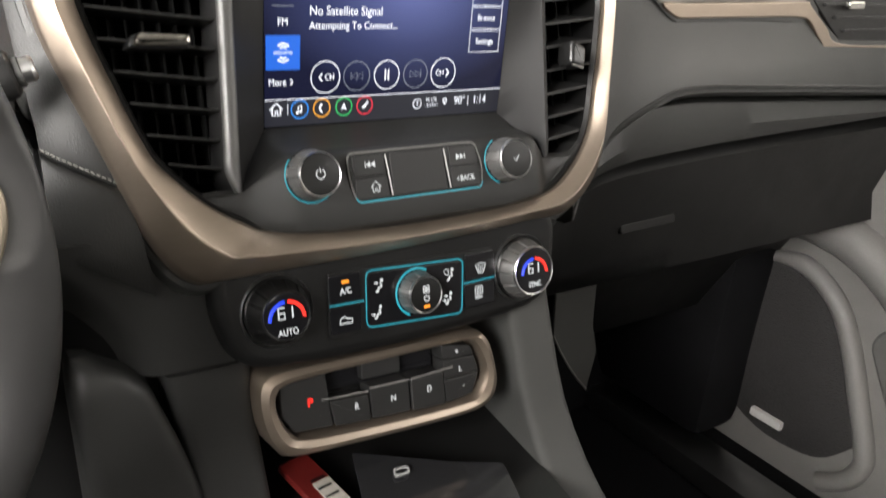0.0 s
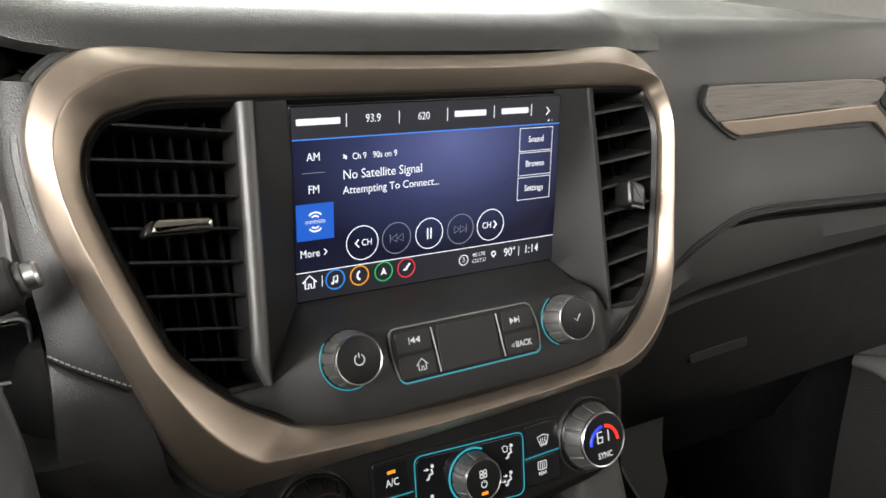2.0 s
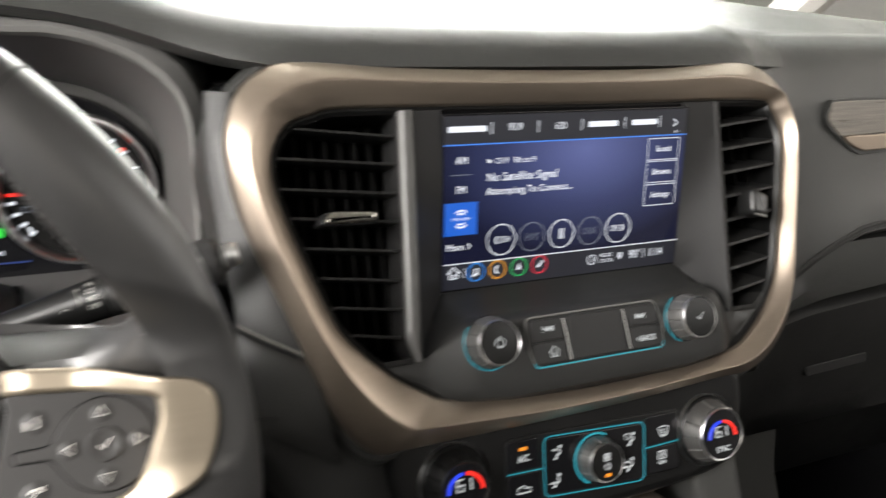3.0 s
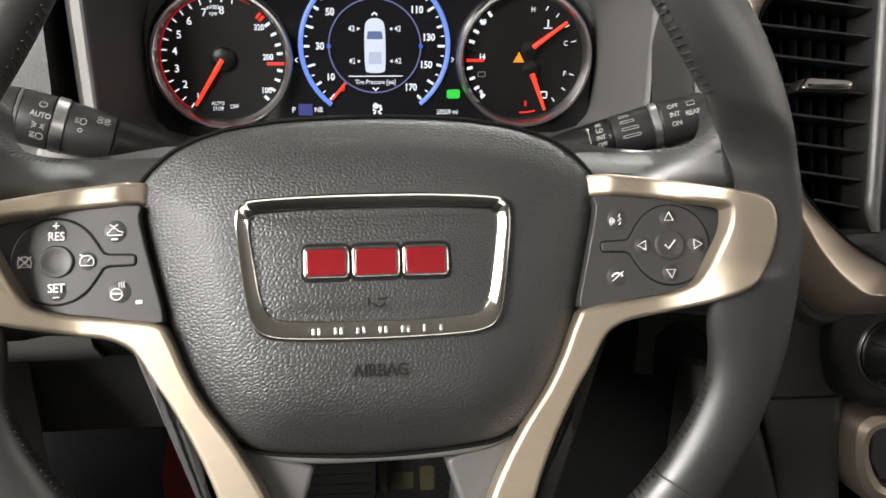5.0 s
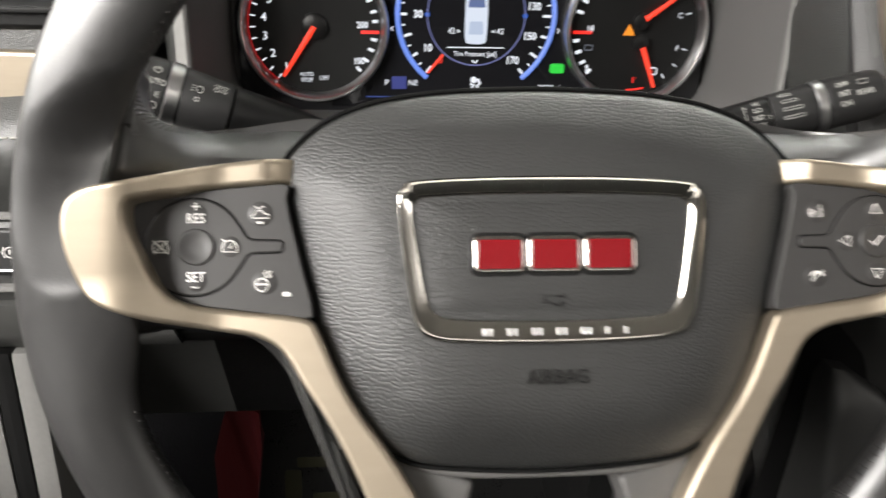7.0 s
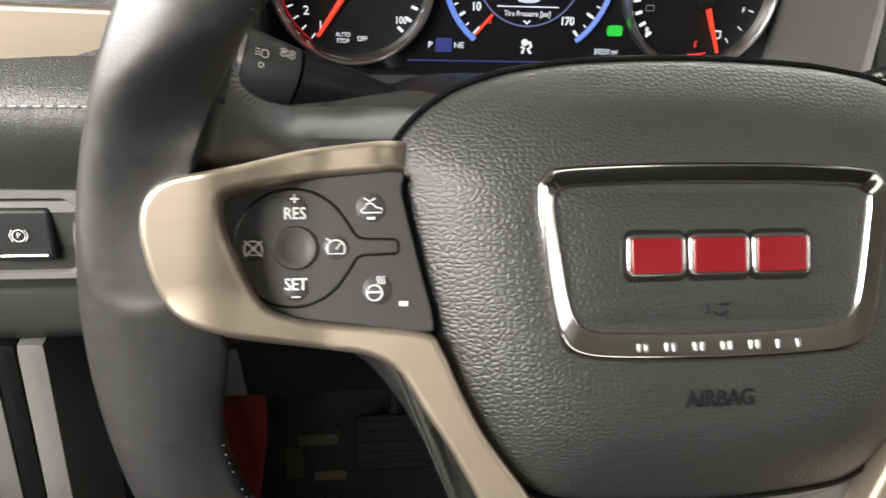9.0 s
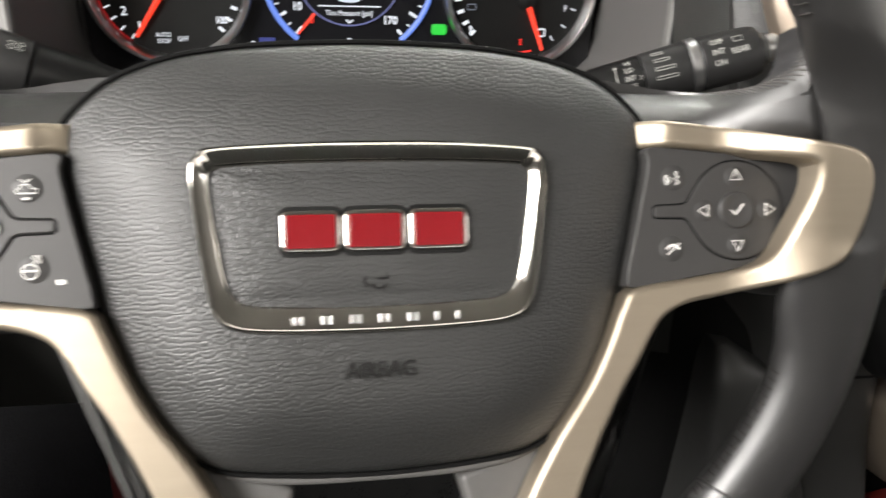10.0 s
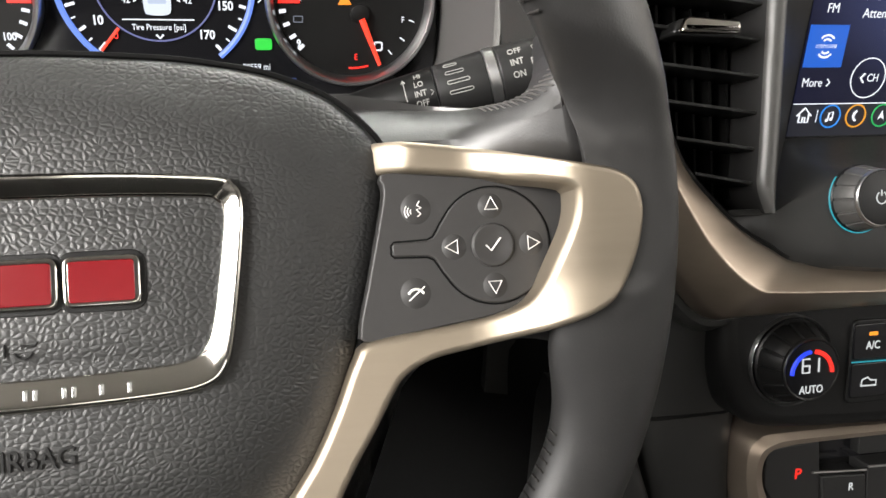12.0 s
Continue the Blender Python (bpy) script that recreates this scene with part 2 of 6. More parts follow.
def by_angle(pts, centre, n):
    """Samples a closed curve by the angle about a centre, so that two loops match."""
    p = smooth(pts, 1200)
    a = np.unwrap(np.arctan2(p[:, 1] - centre[1], p[:, 0] - centre[0]))
    if a[-1] < a[0]:
        p, a = p[::-1], a[::-1]
    o = np.argsort(a % (2 * math.pi))
    a, p = (a % (2 * math.pi))[o], p[o]
    at = np.linspace(0, 2 * math.pi, n, endpoint=False)
    return np.stack([np.interp(at, a, p[:, k], period=2 * math.pi) for k in range(2)], 1)


def lathe(profile, n=40):
    """Turns (radius, height) rows about the z axis."""
    return rings(bmesh.new(), [[(r * math.cos(a), r * math.sin(a), z) for a in np.linspace(0, 2 * math.pi, n, endpoint=False)] for r, z in profile])


def tube(points, radius, n=8, closed=False, squash=1.0):
    """A round rod along points; radius one number or one per point."""
    p = [Vector(q) for q in points]
    k = len(p)
    rad = [radius] * k if np.isscalar(radius) else list(radius)
    loops, up = [], None
    for i in range(k):
        d = (p[(i + 1) % k] - p[i - 1] if closed else p[min(i + 1, k - 1)] - p[max(i - 1, 0)]).normalized()
        up = (Vector((0, 0, 1)) if abs(d.z) < 0.9 else Vector((0, 1, 0))) if up is None else up
        side = d.cross(up).normalized()
        up = side.cross(d).normalized()
        loops.append([p[i] + side * rad[i] * math.cos(a) + up * rad[i] * squash * math.sin(a) for a in np.linspace(0, 2 * math.pi, n, endpoint=False)])
    return rings(bmesh.new(), loops, wrap=closed)


def block(x0, x1, y0, y1, z0, z1, bevel=0.0):
    bm = bmesh.new()
    bmesh.ops.create_cube(bm, size=1.0, matrix=Matrix.Translation(((x0 + x1) / 2, (y0 + y1) / 2, (z0 + z1) / 2)) @ Matrix.Diagonal((x1 - x0, y1 - y0, z1 - z0, 1)))
    if bevel:
        bmesh.ops.bevel(bm, geom=bm.edges[:], offset=bevel, segments=2, profile=0.7, affect="EDGES")
    return bm


def loft(stations, n_across=None, n_along=40):
    """Skins closed sections [(x, y, z), ...] of equal length, smoothly from one to the next."""
    arr = np.array(stations, float)
    along = np.stack([smooth(arr[:, j], n_along, closed=False) for j in range(arr.shape[1])], 1)
    return rings(bmesh.new(), [lp for lp in along])


def lettering(body, size, x, y, w, material, parent, name="lettering", align="CENTER", turn=0.0, squeeze=1.0, thick=0.0001, at=None, bold=0.008):
    cu = bpy.data.curves.new(name, "FONT")
    cu.body, cu.size, cu.extrude, cu.align_x, cu.align_y, cu.resolution_u = body, 1.0, thick / size, align, "CENTER", 3
    cu.offset = bold
    tmp = bpy.data.objects.new(name, cu)
    me = tmp.to_mesh().copy()
    tmp.to_mesh_clear()
    bpy.data.objects.remove(tmp)
    me.transform(pose(x, y, w, 0, 0, turn) @ Matrix.Diagonal((squeeze * size, size, size, 1)))
    me.materials.clear()
    me.materials.append(material)
    me.name = name
    ob = new(name, me)
    ob.parent = parent
    if at is not None:
        ob.matrix_basis = at
    return ob


def stroke(pts, r, w, material, parent, name="icon", closed=False, at=None):
    """A thin raised line of an icon, in a thing's own plane."""
    return part(name, tube([(x, y, w) for x, y in pts], r, 6, closed), material, parent, at=at)


def flat(outline, w0, w1, material, parent, name="icon", at=None):
    return part(name, rings(bmesh.new(), [lift(outline, w0), lift(outline, w1)]), material, parent, at=at)


def arc(cx, cy, r, a0, a1, n=24):
    return [(cx + r * math.cos(radians(a)), cy + r * math.sin(radians(a))) for a in np.linspace(a0, a1, n)]


def plane_frame(x, y, z, lean):
    """A pose whose own z axis faces the driver and whose y axis leans away from him by some degrees."""
    return pose(x, y, z, 90 - lean, 0, 0)


WHEEL = plane_frame(0, 0, 0.75, 25.5)
STACK = plane_frame(0, 0.073, 0.675, 19.8)
SCREEN = plane_frame(0.3995, 0.131, 0.7955, 0.0)
CLUSTER = plane_frame(0.0105, 0.286, 0.79, 0.0)
CLIMATE = plane_frame(0, 0.075, 0.65, 14.0)
GEAR = plane_frame(0, 0.08, 0.58, 11.3)

# ---- steering wheel ----
wheel = empty("steering_wheel", WHEEL, "black leather steering wheel with champagne metal spokes and grained airbag cover", "steering wheel")
RIM_X, RIM_Y, RIM_R, RIM_W, RIM_LEAN = -0.0018, -0.0160, 0.1772, 0.0075, 0.345
EYE_W, EYE_V = 0.323, -0.028


def rim_width(a):
    """The rim's width: slim below, thicker where the thumbs rest."""
    d = math.degrees(a) % 360
    d = 180 - d if 90 < d < 270 else d
    d = d - 360 if d > 180 else d
    return 0.0278 + 0.0105 * math.exp(-((d - 38) / 15) ** 2) + 0.0095 * math.exp(-((d + 4) / 8) ** 2)


def rim_front(a):
    """How far the rim bulges towards the driver: flatter where the spokes join it."""
    d = math.degrees(a) % 360
    d = 180 - d if 90 < d < 270 else d
    d = d - 360 if d > 180 else d
    return 0.0112 - 0.0050 * math.exp(-((d - 3) / 19) ** 2)


def rim_rise(a):
    """The rim stands nearer to the driver than the hub, its top most of all."""
    return RIM_W + RIM_LEAN * RIM_R * math.sin(a)


def trim_rise(v):
    return 0.0160 + 0.22 * max(-0.012, min(0.03, v))


def dished(bm, lo, hi, rise=trim_rise):
    """Bends the outer end of a spoke up to the rim."""
    for vert in bm.verts:
        e = max(0.0, min(1.0, (abs(vert.co.x) - lo) / (hi - lo)))
        up = rise(vert.co.y) * e * e * (3 - 2 * e)
        vert.co.z += up
        vert.co.x *= 1 - up / EYE_W
        vert.co.y = EYE_V + (vert.co.y - EYE_V) * (1 - up / EYE_W)
    return bm


def web_rise(v):
    """The spoke's leather climbs to the rim above the trim and stays low behind it."""
    s = max(0.0, min(1.0, (v - 0.014) / 0.015))
    return 0.008 + (0.0070 + 0.345 * v) * s * s * (3 - 2 * s)


def cut(bm, xs, ys):
    """Cuts a body's faces along planes, so that it can be bent smoothly."""
    for k, values in enumerate((xs, ys)):
        for v in values:
            at = Vector((v, 0, 0) if k == 0 else (0, v, 0))
            bmesh.ops.bisect_plane(bm, geom=bm.verts[:] + bm.edges[:] + bm.faces[:], dist=1e-6, plane_co=at, plane_no=Vector((1, 0, 0) if k == 0 else (0, 1, 0)))
    return bm


def rim_loop(a, extra=0.0):
    wd = rim_width(a)
    wd *= 1 - rim_rise(a) / EYE_W
    c, half = RIM_R - wd / 2, wd / 2 + extra
    loop = []
    for b in np.linspace(0, 2 * math.pi, 56, endpoint=False):
        r = c + half * math.cos(b)
        x, y, w = RIM_X + r * math.cos(a), RIM_Y + r * math.sin(a), rim_rise(a) + ((rim_front(a) if b < math.pi else 0.0125) + extra) * math.sin(b)
        # the front is let in where the spoke trim lies on the rim
        k = 1 - w / EYE_W
        v0 = EYE_V + (y - EYE_V) / k
        s = ((abs(x / k) - 0.146) / 0.0285) ** 2 + ((v0 - 0.003) / 0.032) ** 2
        f = max(0.0, min(1.0, (s - 0.75) / 3.0))
        cap = trim_rise(v0) + 0.0005
        w = w if w < cap else cap + (w - cap) * f * f * (3 - 2 * f)
        loop.append((x, y, w))
    return loop


part("rim", rings(bmesh.new(), [rim_loop(a) for a in np.linspace(0, 2 * math.pi, 480, endpoint=False)], wrap=True), M_RIM, wheel, "smooth worn black leather rim")
for a in (50, 130, 214, 326):
    part("rim_seam", tube(rim_loop(radians(a), 0.0001), 0.0005, 6, True), M_THREAD_D, wheel)


def stitches(a0, a1, count):
    bm = bmesh.new()
    for a in np.linspace(radians(a0), radians(a1), count):
        wd = rim_width(a) * (1 - rim_rise(a) / EYE_W)
        for side, da in ((1, 0.003), (-1, -0.003)):
            pts = []
            for b in (182, 171, 160):
                half = wd / 2 + 0.0005
                r = RIM_R - wd / 2 + half * math.cos(radians(b))
                aa = a + side * da * (b - 171) / 11 * 1.3
                pts.append((RIM_X + r * math.cos(aa), RIM_Y + r * math.sin(aa), rim_rise(aa) + 0.0130 * math.sin(radians(b))))
            t = tube(pts, 0.00036, 5)
            me = bpy.data.meshes.new("tmp")
            t.to_mesh(me)
            t.free()
            bm.from_mesh(me)
            bpy.data.meshes.remove(me)
    return bm


for a0, a1, count in ((29, 64, 28), (116, 151, 28), (-66, -16, 44), (196, 246, 44)):
    part("stitching", stitches(a0, a1, count), M_THREAD_M, wheel, "dark grey cross stitching along the inner edge")


def mirrored(pts):
    return [(-x, y) for x, y in pts][::-1]


TRIM_OUT = [(0.0850, 0.0320), (0.0905, 0.0313), (0.1034, 0.0300), (0.1216, 0.0278), (0.1387, 0.0254), (0.1546, 0.0229), (0.1636, 0.0207), (0.1688, 0.0165), (0.1704, 0.0088), (0.1683, -0.0014), (0.1638, -0.0114), (0.1587, -0.0178), (0.1512, -0.0215), (0.1403, -0.0245),
            (0.1263, -0.0270), (0.1127, -0.0293), (0.1027, -0.0312), (0.0952, -0.0350), (0.0909, -0.0405), (0.0860, -0.0490), (0.0790, -0.0600), (0.0692, -0.0790), (0.0608, -0.1000), (0.0555, -0.1200), (0.0518, -0.1400)]
TRIM_IN = [(0.0310, -0.1400), (0.0372, -0.1150), (0.0456, -0.0930), (0.0566, -0.0733), (0.0687, -0.0560), (0.0755, -0.0430), (0.0812, -0.0300)]
PANEL = [(0.0860, -0.0250), (0.1066, -0.0222), (0.1217, -0.0201), (0.1322, -0.0168), (0.1378, -0.0115), (0.1428, -0.0034), (0.1480, 0.0063), (0.1494, 0.0138), (0.1470, 0.0168), (0.1296, 0.0187), (0.1127, 0.0203), (0.0944, 0.0218)]
INSET = [(0.0875, 0.0225)]
BASE = [(0.052, 0.040), (0.080, 0.0510), (0.098, 0.0500), (0.110, 0.0480), (0.122, 0.0470), (0.134, 0.0468), (0.1430, 0.0480), (0.1495, 0.0512), (0.1530, 0.0560), (0.1545, 0.0620), (0.1550, 0.0690), (0.1590, 0.0690), (0.1605, 0.0520), (0.162, 0.030), (0.166, 0.010), (0.165, -0.008), (0.162, -0.022), (0.152, -0.0300), (0.138, -0.0285), (0.124, -0.0290), (0.108, -0.0320), (0.096, -0.043), (0.080, -0.070), (0.068, -0.100), (0.058, -0.145), (0.030, -0.150),
        (0.030, -0.100), (0.040, -0.07), (0.05, 0.0)]
FILLET = [(0.1300, 0.0468), (0.1370, 0.0470), (0.1430, 0.0480), (0.1495, 0.0512), (0.1530, 0.0560), (0.1545, 0.0620), (0.1549, 0.0660)]


def shape_core(bm):
    """Rolls the spoke's leather back at its upper edge and lets it climb to the rim."""
    for vert in bm.verts:
        if vert.co.z > -0.0122:
            vert.co.z += -0.010 + 0.006 * max(0.0, min(1.0, (abs(vert.co.x) - 0.085) / 0.070))
        if vert.co.z > -0.026 and abs(vert.co.x) > 0.06:
            vert.co.z -= 1.3 * max(0.0, vert.co.y - 0.0345) * max(0.0, min(1.0, (0.152 - abs(vert.co.x)) / 0.028))
    return dished(bm, 0.112, 0.158, web_rise)


def fillet_stitches(sign):
    """Stitches over the edge where the spoke's leather runs into the rim."""
    bm = bmesh.new()
    line = smooth(FILLET, 20, False)
    for p, q in zip(line[:-1], line[1:]):
        along = (q - p) / np.linalg.norm(q - p)
        inner = np.array([along[1], -along[0]])
        pts = [(p + inner * d + along * e) for d, e in ((0.0, 0.0), (0.0014, 0.0004), (0.0032, 0.0008))]
        t = tube([(sign * x, y, z) for (x, y), z in zip(pts, (-0.0112, -0.0066, -0.0048))], 0.00038, 5)
        me = bpy.data.meshes.new("tmp")
        t.to_mesh(me)
        t.free()
        bm.from_mesh(me)
        bpy.data.meshes.remove(me)
    return shape_core(bm)


for flip in (False, True):
    f = (lambda q: mirrored(q)) if flip else (lambda q: q)
    core = shape_core(cut(plate(smooth(f(BASE), 150), -0.030, -0.0035, 0.0085), [(-1 if flip else 1) * x for x in np.arange(0.060, 0.165, 0.005)], np.arange(-0.027, 0.069, 0.004)))
    part("stitching", fillet_stitches(-1 if flip else 1), M_THREAD_M, wheel, "dark grey cross stitching along the inner edge")
    part("spoke_core", core, M_RIM, wheel, "black leather-wrapped spoke")
    outline = np.array(f(TRIM_OUT + TRIM_IN + PANEL + INSET))
    tb = cut(plate(smooth(outline, 320), -0.008, 0.0036, 0.0020), [(-1 if flip else 1) * x for x in np.arange(0.088, 0.170, 0.003)], np.arange(-0.028, 0.032, 0.004))
    for vert in tb.verts:
        if vert.co.y > 0.015 and vert.co.z > -0.006:
            vert.co.z -= 0.012 * max(0.0, min(1.0, (0.0985 - abs(vert.co.x)) / 0.012)) ** 1.3
    dished(tb, 0.112, 0.155)
    part("spoke_trim", tb, M_TRIM, wheel, "champagne satin metal spoke trim")
    part("switch_panel", plate(smooth(f(PANEL + [(0.0912, 0.0200), (0.0920, 0.0152), (0.0866, -0.0083), (0.0835, -0.0215)]), 120), -0.006, 0.0012, 0.0006), M_KEYS, wheel, "matte black switch panel on the spoke")
    s = -1 if flip else 1
    keyhole = f(arc(0.1233, 0, 0.0166, -149, 149, 60) + [(0.1078, 0.0068), (0.1066, 0.0048), (0.1054, 0.0030), (0.1036, 0.0022), (0.1010, 0.0021), (0.0975, 0.0020), (0.0942, 0.0019), (0.0935, 0.0012), (0.0935, -0.0012), (0.0942, -0.0019), (0.0975, -0.0020), (0.1010, -0.0021), (0.1036, -0.0022), (0.1054, -0.0030), (0.1066, -0.0048), (0.1078, -0.0068)])
    part("rocker_groove", tube([(x, y, 0.0011) for x, y in grow(keyhole, 0.0002)], 0.00042, 6, True), M_SHADE, wheel)
    part("rocker_disc", plate(keyhole, 0.0, 0.0020, 0.0005), M_KEYS, wheel, "soft keyhole-shaped rocker")
    part("centre_button", lathe([(0.0064, 0.0010), (0.0063, 0.0026), (0.0058, 0.0032), (0.0050, 0.0032), (0.0040, 0.0028), (0.0020, 0.0026), (0.0002, 0.0026)], 40), M_KEYS, wheel, at=pose(s * 0.1226, 0, 0))
    for bx, by in ((0.1226, 0.0112), (0.1226, -0.0116), (0.1112, 0), (0.1342, 0), (0.101, 0.0113), (0.0995, -0.0124)):
        part("button", dome(disc(s * bx, by, 0.0048, n=28), 0.0014 if bx > 0.102 else 0.0010, 0.0028 if bx > 0.102 else 0.0021, 0.0006), M_KEYS, wheel)

IW = 0.0029
for cx, cy, turn in ((0.1226, 0.0114, 0), (0.1224, -0.0116, 180), (0.1108, 0.0, 90), (0.1342, 0.0, 270)):
    tri3 = [(0.0023 * math.cos(radians(90 + turn + k)) + cx, 0.0023 * math.sin(radians(90 + turn + k)) + cy) for k in (0, 122, 238)]
    stroke(tri3, 0.00023, IW, M_WHITE, wheel, "arrow_icon", True)
stroke([(0.1204, 0.0), (0.1219, -0.0016), (0.1248, 0.0019)], 0.00026, 0.0029, M_WHITE, wheel, "check_icon")
for k in (0, 1, 2):
    stroke(arc(0.1002, 0.0105, 0.0010 + 0.0008 * k, 140, 220, 8), 0.00018, 0.0021, M_WHITE, wheel, "voice_icon")
stroke([(0.1019, 0.0134), (0.1012, 0.0122), (0.1024, 0.0115), (0.1010, 0.0110), (0.1022, 0.0098), (0.1012, 0.0090)], 0.00022, 0.0021, M_WHITE, wheel, "voice_icon")
stroke(arc(0.0995, -0.0136, 0.0024, 25, 155, 10), 0.0004, 0.0021, M_WHITE, wheel, "phone_icon")
stroke([(0.0974, -0.0144), (0.1020, -0.0106)], 0.0002, 0.0021, M_WHITE, wheel, "phone_icon")
lettering("+", 0.0052, -0.1226, 0.0136, IW, M_WHITE, wheel)
lettering("RES", 0.0048, -0.1226, 0.0096, IW, M_WHITE, wheel, squeeze=0.85)
lettering("SET", 0.0048, -0.1226, -0.0104, IW, M_WHITE, wheel, squeeze=0.85)
stroke([(-0.1238, -0.0138), (-0.1214, -0.0138)], 0.00022, IW, M_WHITE, wheel)
for cx in (-0.1342, -0.1112):
    stroke(arc(cx, -0.0004, 0.0025, -25, 205, 18), 0.00022, IW, M_WHITE, wheel, "cruise_icon")
    stroke([(cx - 0.0024, -0.0018), (cx + 0.0024, -0.0018)], 0.00015, IW, M_WHITE, wheel, "cruise_icon")
    stroke([(cx, -0.0006), (cx + 0.0013, 0.0012)], 0.00022, IW, M_WHITE, wheel, "cruise_icon")
for q in ([(-0.1366, -0.0022), (-0.1318, 0.0022)], [(-0.1366, 0.0022), (-0.1318, -0.0022)], [(-0.1138, 0.0026), (-0.1126, 0.0016)]):
    stroke(q, 0.00024, IW, M_WHITE, wheel, "cruise_icon")
stroke([(-0.1040, 0.0105), (-0.1030, 0.0112), (-0.1022, 0.0124), (-0.1006, 0.0124), (-0.0996, 0.0113), (-0.0980, 0.0110), (-0.0982, 0.0098), (-0.1036, 0.0098)], 0.0002, 0.0021, M_WHITE, wheel, "lane_icon", True)
stroke([(-0.1030, 0.0140), (-0.1014, 0.0130), (-0.0998, 0.0140)], 0.0002, 0.0021, M_WHITE, wheel, "lane_icon")
stroke([(-0.1022, 0.0082), (-0.1000, 0.0082)], 0.0004, 0.0021, M_WHITE, wheel, "lane_icon")
stroke([(x, y) for x, y in disc(-0.1005, -0.0132, 0.0022, n=24)], 0.00022, 0.0021, M_WHITE, wheel, "heated_wheel_icon", True)
stroke([(-0.1026, -0.0130), (-0.0986, -0.0130)], 0.0003, 0.0021, M_WHITE, wheel, "heated_wheel_icon")
for k in (0, 1, 2):
    x0 = -0.0996 + 0.0009 * k
    stroke([(x0, -0.0108), (x0 + 0.0004, -0.0100), (x0 - 0.0001, -0.0092), (x0 + 0.0004, -0.0084)], 0.00018, 0.0021, M_WHITE, wheel, "heated_wheel_icon")
flat(rounded(box2(-0.0922, -0.0165, 0.0024, 0.0014), 0.0002), 0.001, 0.0017, M_WHITE, wheel, "indicator_lens")

PAD = [(-0.0632, 0.0495), (-0.0490, 0.0525), (-0.0317, 0.0545), (0.0, 0.0556), (0.0317, 0.0545), (0.0490, 0.0525), (0.0632, 0.0495), (0.0780, 0.0432), (0.0890, 0.0335), (0.0925, 0.0262), (0.0905, 0.0120), (0.0858, -0.0090), (0.0802, -0.0290), (0.0735, -0.0480), (0.0640, -0.0640),
       (0.0540, -0.0725), (0.0400, -0.0766), (0.0, -0.0790)]
PAD += [(-x, y) for x, y in PAD[::-1] if x > 0.064 or (0.0 < x and y < 0)]
pad_loop = grow(smooth(PAD, 150), 0.0020)


def pad_w(s):
    return float(np.interp(s, [0, 0.3, 0.45, 0.6, 0.7, 0.8, 0.88, 0.93, 0.96, 0.985, 1.0], [0.0089, 0.0087, 0.0085, 0.0079, 0.0068, 0.0038, 0.0006, -0.0016, -0.0032, -0.0052, -0.0080]))


pc = (pad_loop.max(0) + pad_loop.min(0)) / 2
pad_bm = rings(bmesh.new(), [lift(grow(pad_loop, -0.0006), -0.02)] + [lift(pc + (pad_loop - pc) * s, pad_w(s) + 0.0) for s in (1.0, 0.993, 0.985, 0.973, 0.96, 0.945, 0.93, 0.905, 0.88, 0.84, 0.8, 0.7, 0.6, 0.45, 0.3, 0.15, 0.03)])
part("airbag_cover", pad_bm, M_PAD, wheel, "grained black vinyl airbag cover")
part("cover_gap", tube([(x, y, -0.0065) for x, y in grow(pad_loop, 0.0004)], 0.0009, 6, True), M_SHADE, wheel)
for flip in (False, True):
    f = (lambda q: mirrored(q)) if flip else (lambda q: q)
    part("spoke_side", plate(smooth(f([(0.1000, -0.0310), (0.0935, -0.0380), (0.0872, -0.0480), (0.0808, -0.0610), (0.0712, -0.0800), (0.0632, -0.1010), (0.0580, -0.1210), (0.0545, -0.1500), (0.044, -0.150), (0.050, -0.10), (0.066, -0.065), (0.085, -0.032)]), 110), -0.026, -0.0012, 0.004), M_PLASTIC, wheel, "grey side of the spoke")
LIP = [(-0.060, -0.0715), (-0.045, -0.0755), (-0.030, -0.0775), (0.0, -0.0785), (0.030, -0.0775), (0.045, -0.0755), (0.060, -0.0715), (0.0560, -0.0765), (0.0430, -0.0815), (0.0250, -0.0838), (0.0, -0.0842), (-0.0250, -0.0838), (-0.0430, -0.0815), (-0.0560, -0.0765)]
part("lower_bezel", plate(smooth(LIP[::-1], 120), -0.024, -0.0075, 0.0014), M_TUNNEL, wheel, "satin grey plastic lip under the cover")
WEB = [(0.0610, -0.0700), (0.0430, -0.0795), (0.0265, -0.0850), (0.0300, -0.0957), (0.0335, -0.1053), (0.0350, -0.1250), (0.0355, -0.1520), (0.0430, -0.1520), (0.0450, -0.1200), (0.0500, -0.0960)]
for flip in (False, True):
    part("lower_web", plate(rounded(mirrored(WEB) if flip else WEB, 0.003), -0.026, -0.0095, 0.002), M_TUNNEL, wheel, "satin grey plastic web of the lower spoke")
FR_OUT = [(-0.0535, 0.0150), (-0.0515, 0.0192), (-0.0470, 0.0212), (-0.0240, 0.0224), (0, 0.0227), (0.0240, 0.0224), (0.0470, 0.0208), (0.0515, 0.0190), (0.0535, 0.0150), (0.0530, 0.0040), (0.0500, -0.0180), (0.0475, -0.0275), (0.0425, -0.0318), (0.0300, -0.0335), (0, -0.0342), (-0.0300, -0.0335), (-0.0425, -0.0318), (-0.0475, -0.0275), (-0.0500, -0.0180), (-0.0530, 0.0040)]
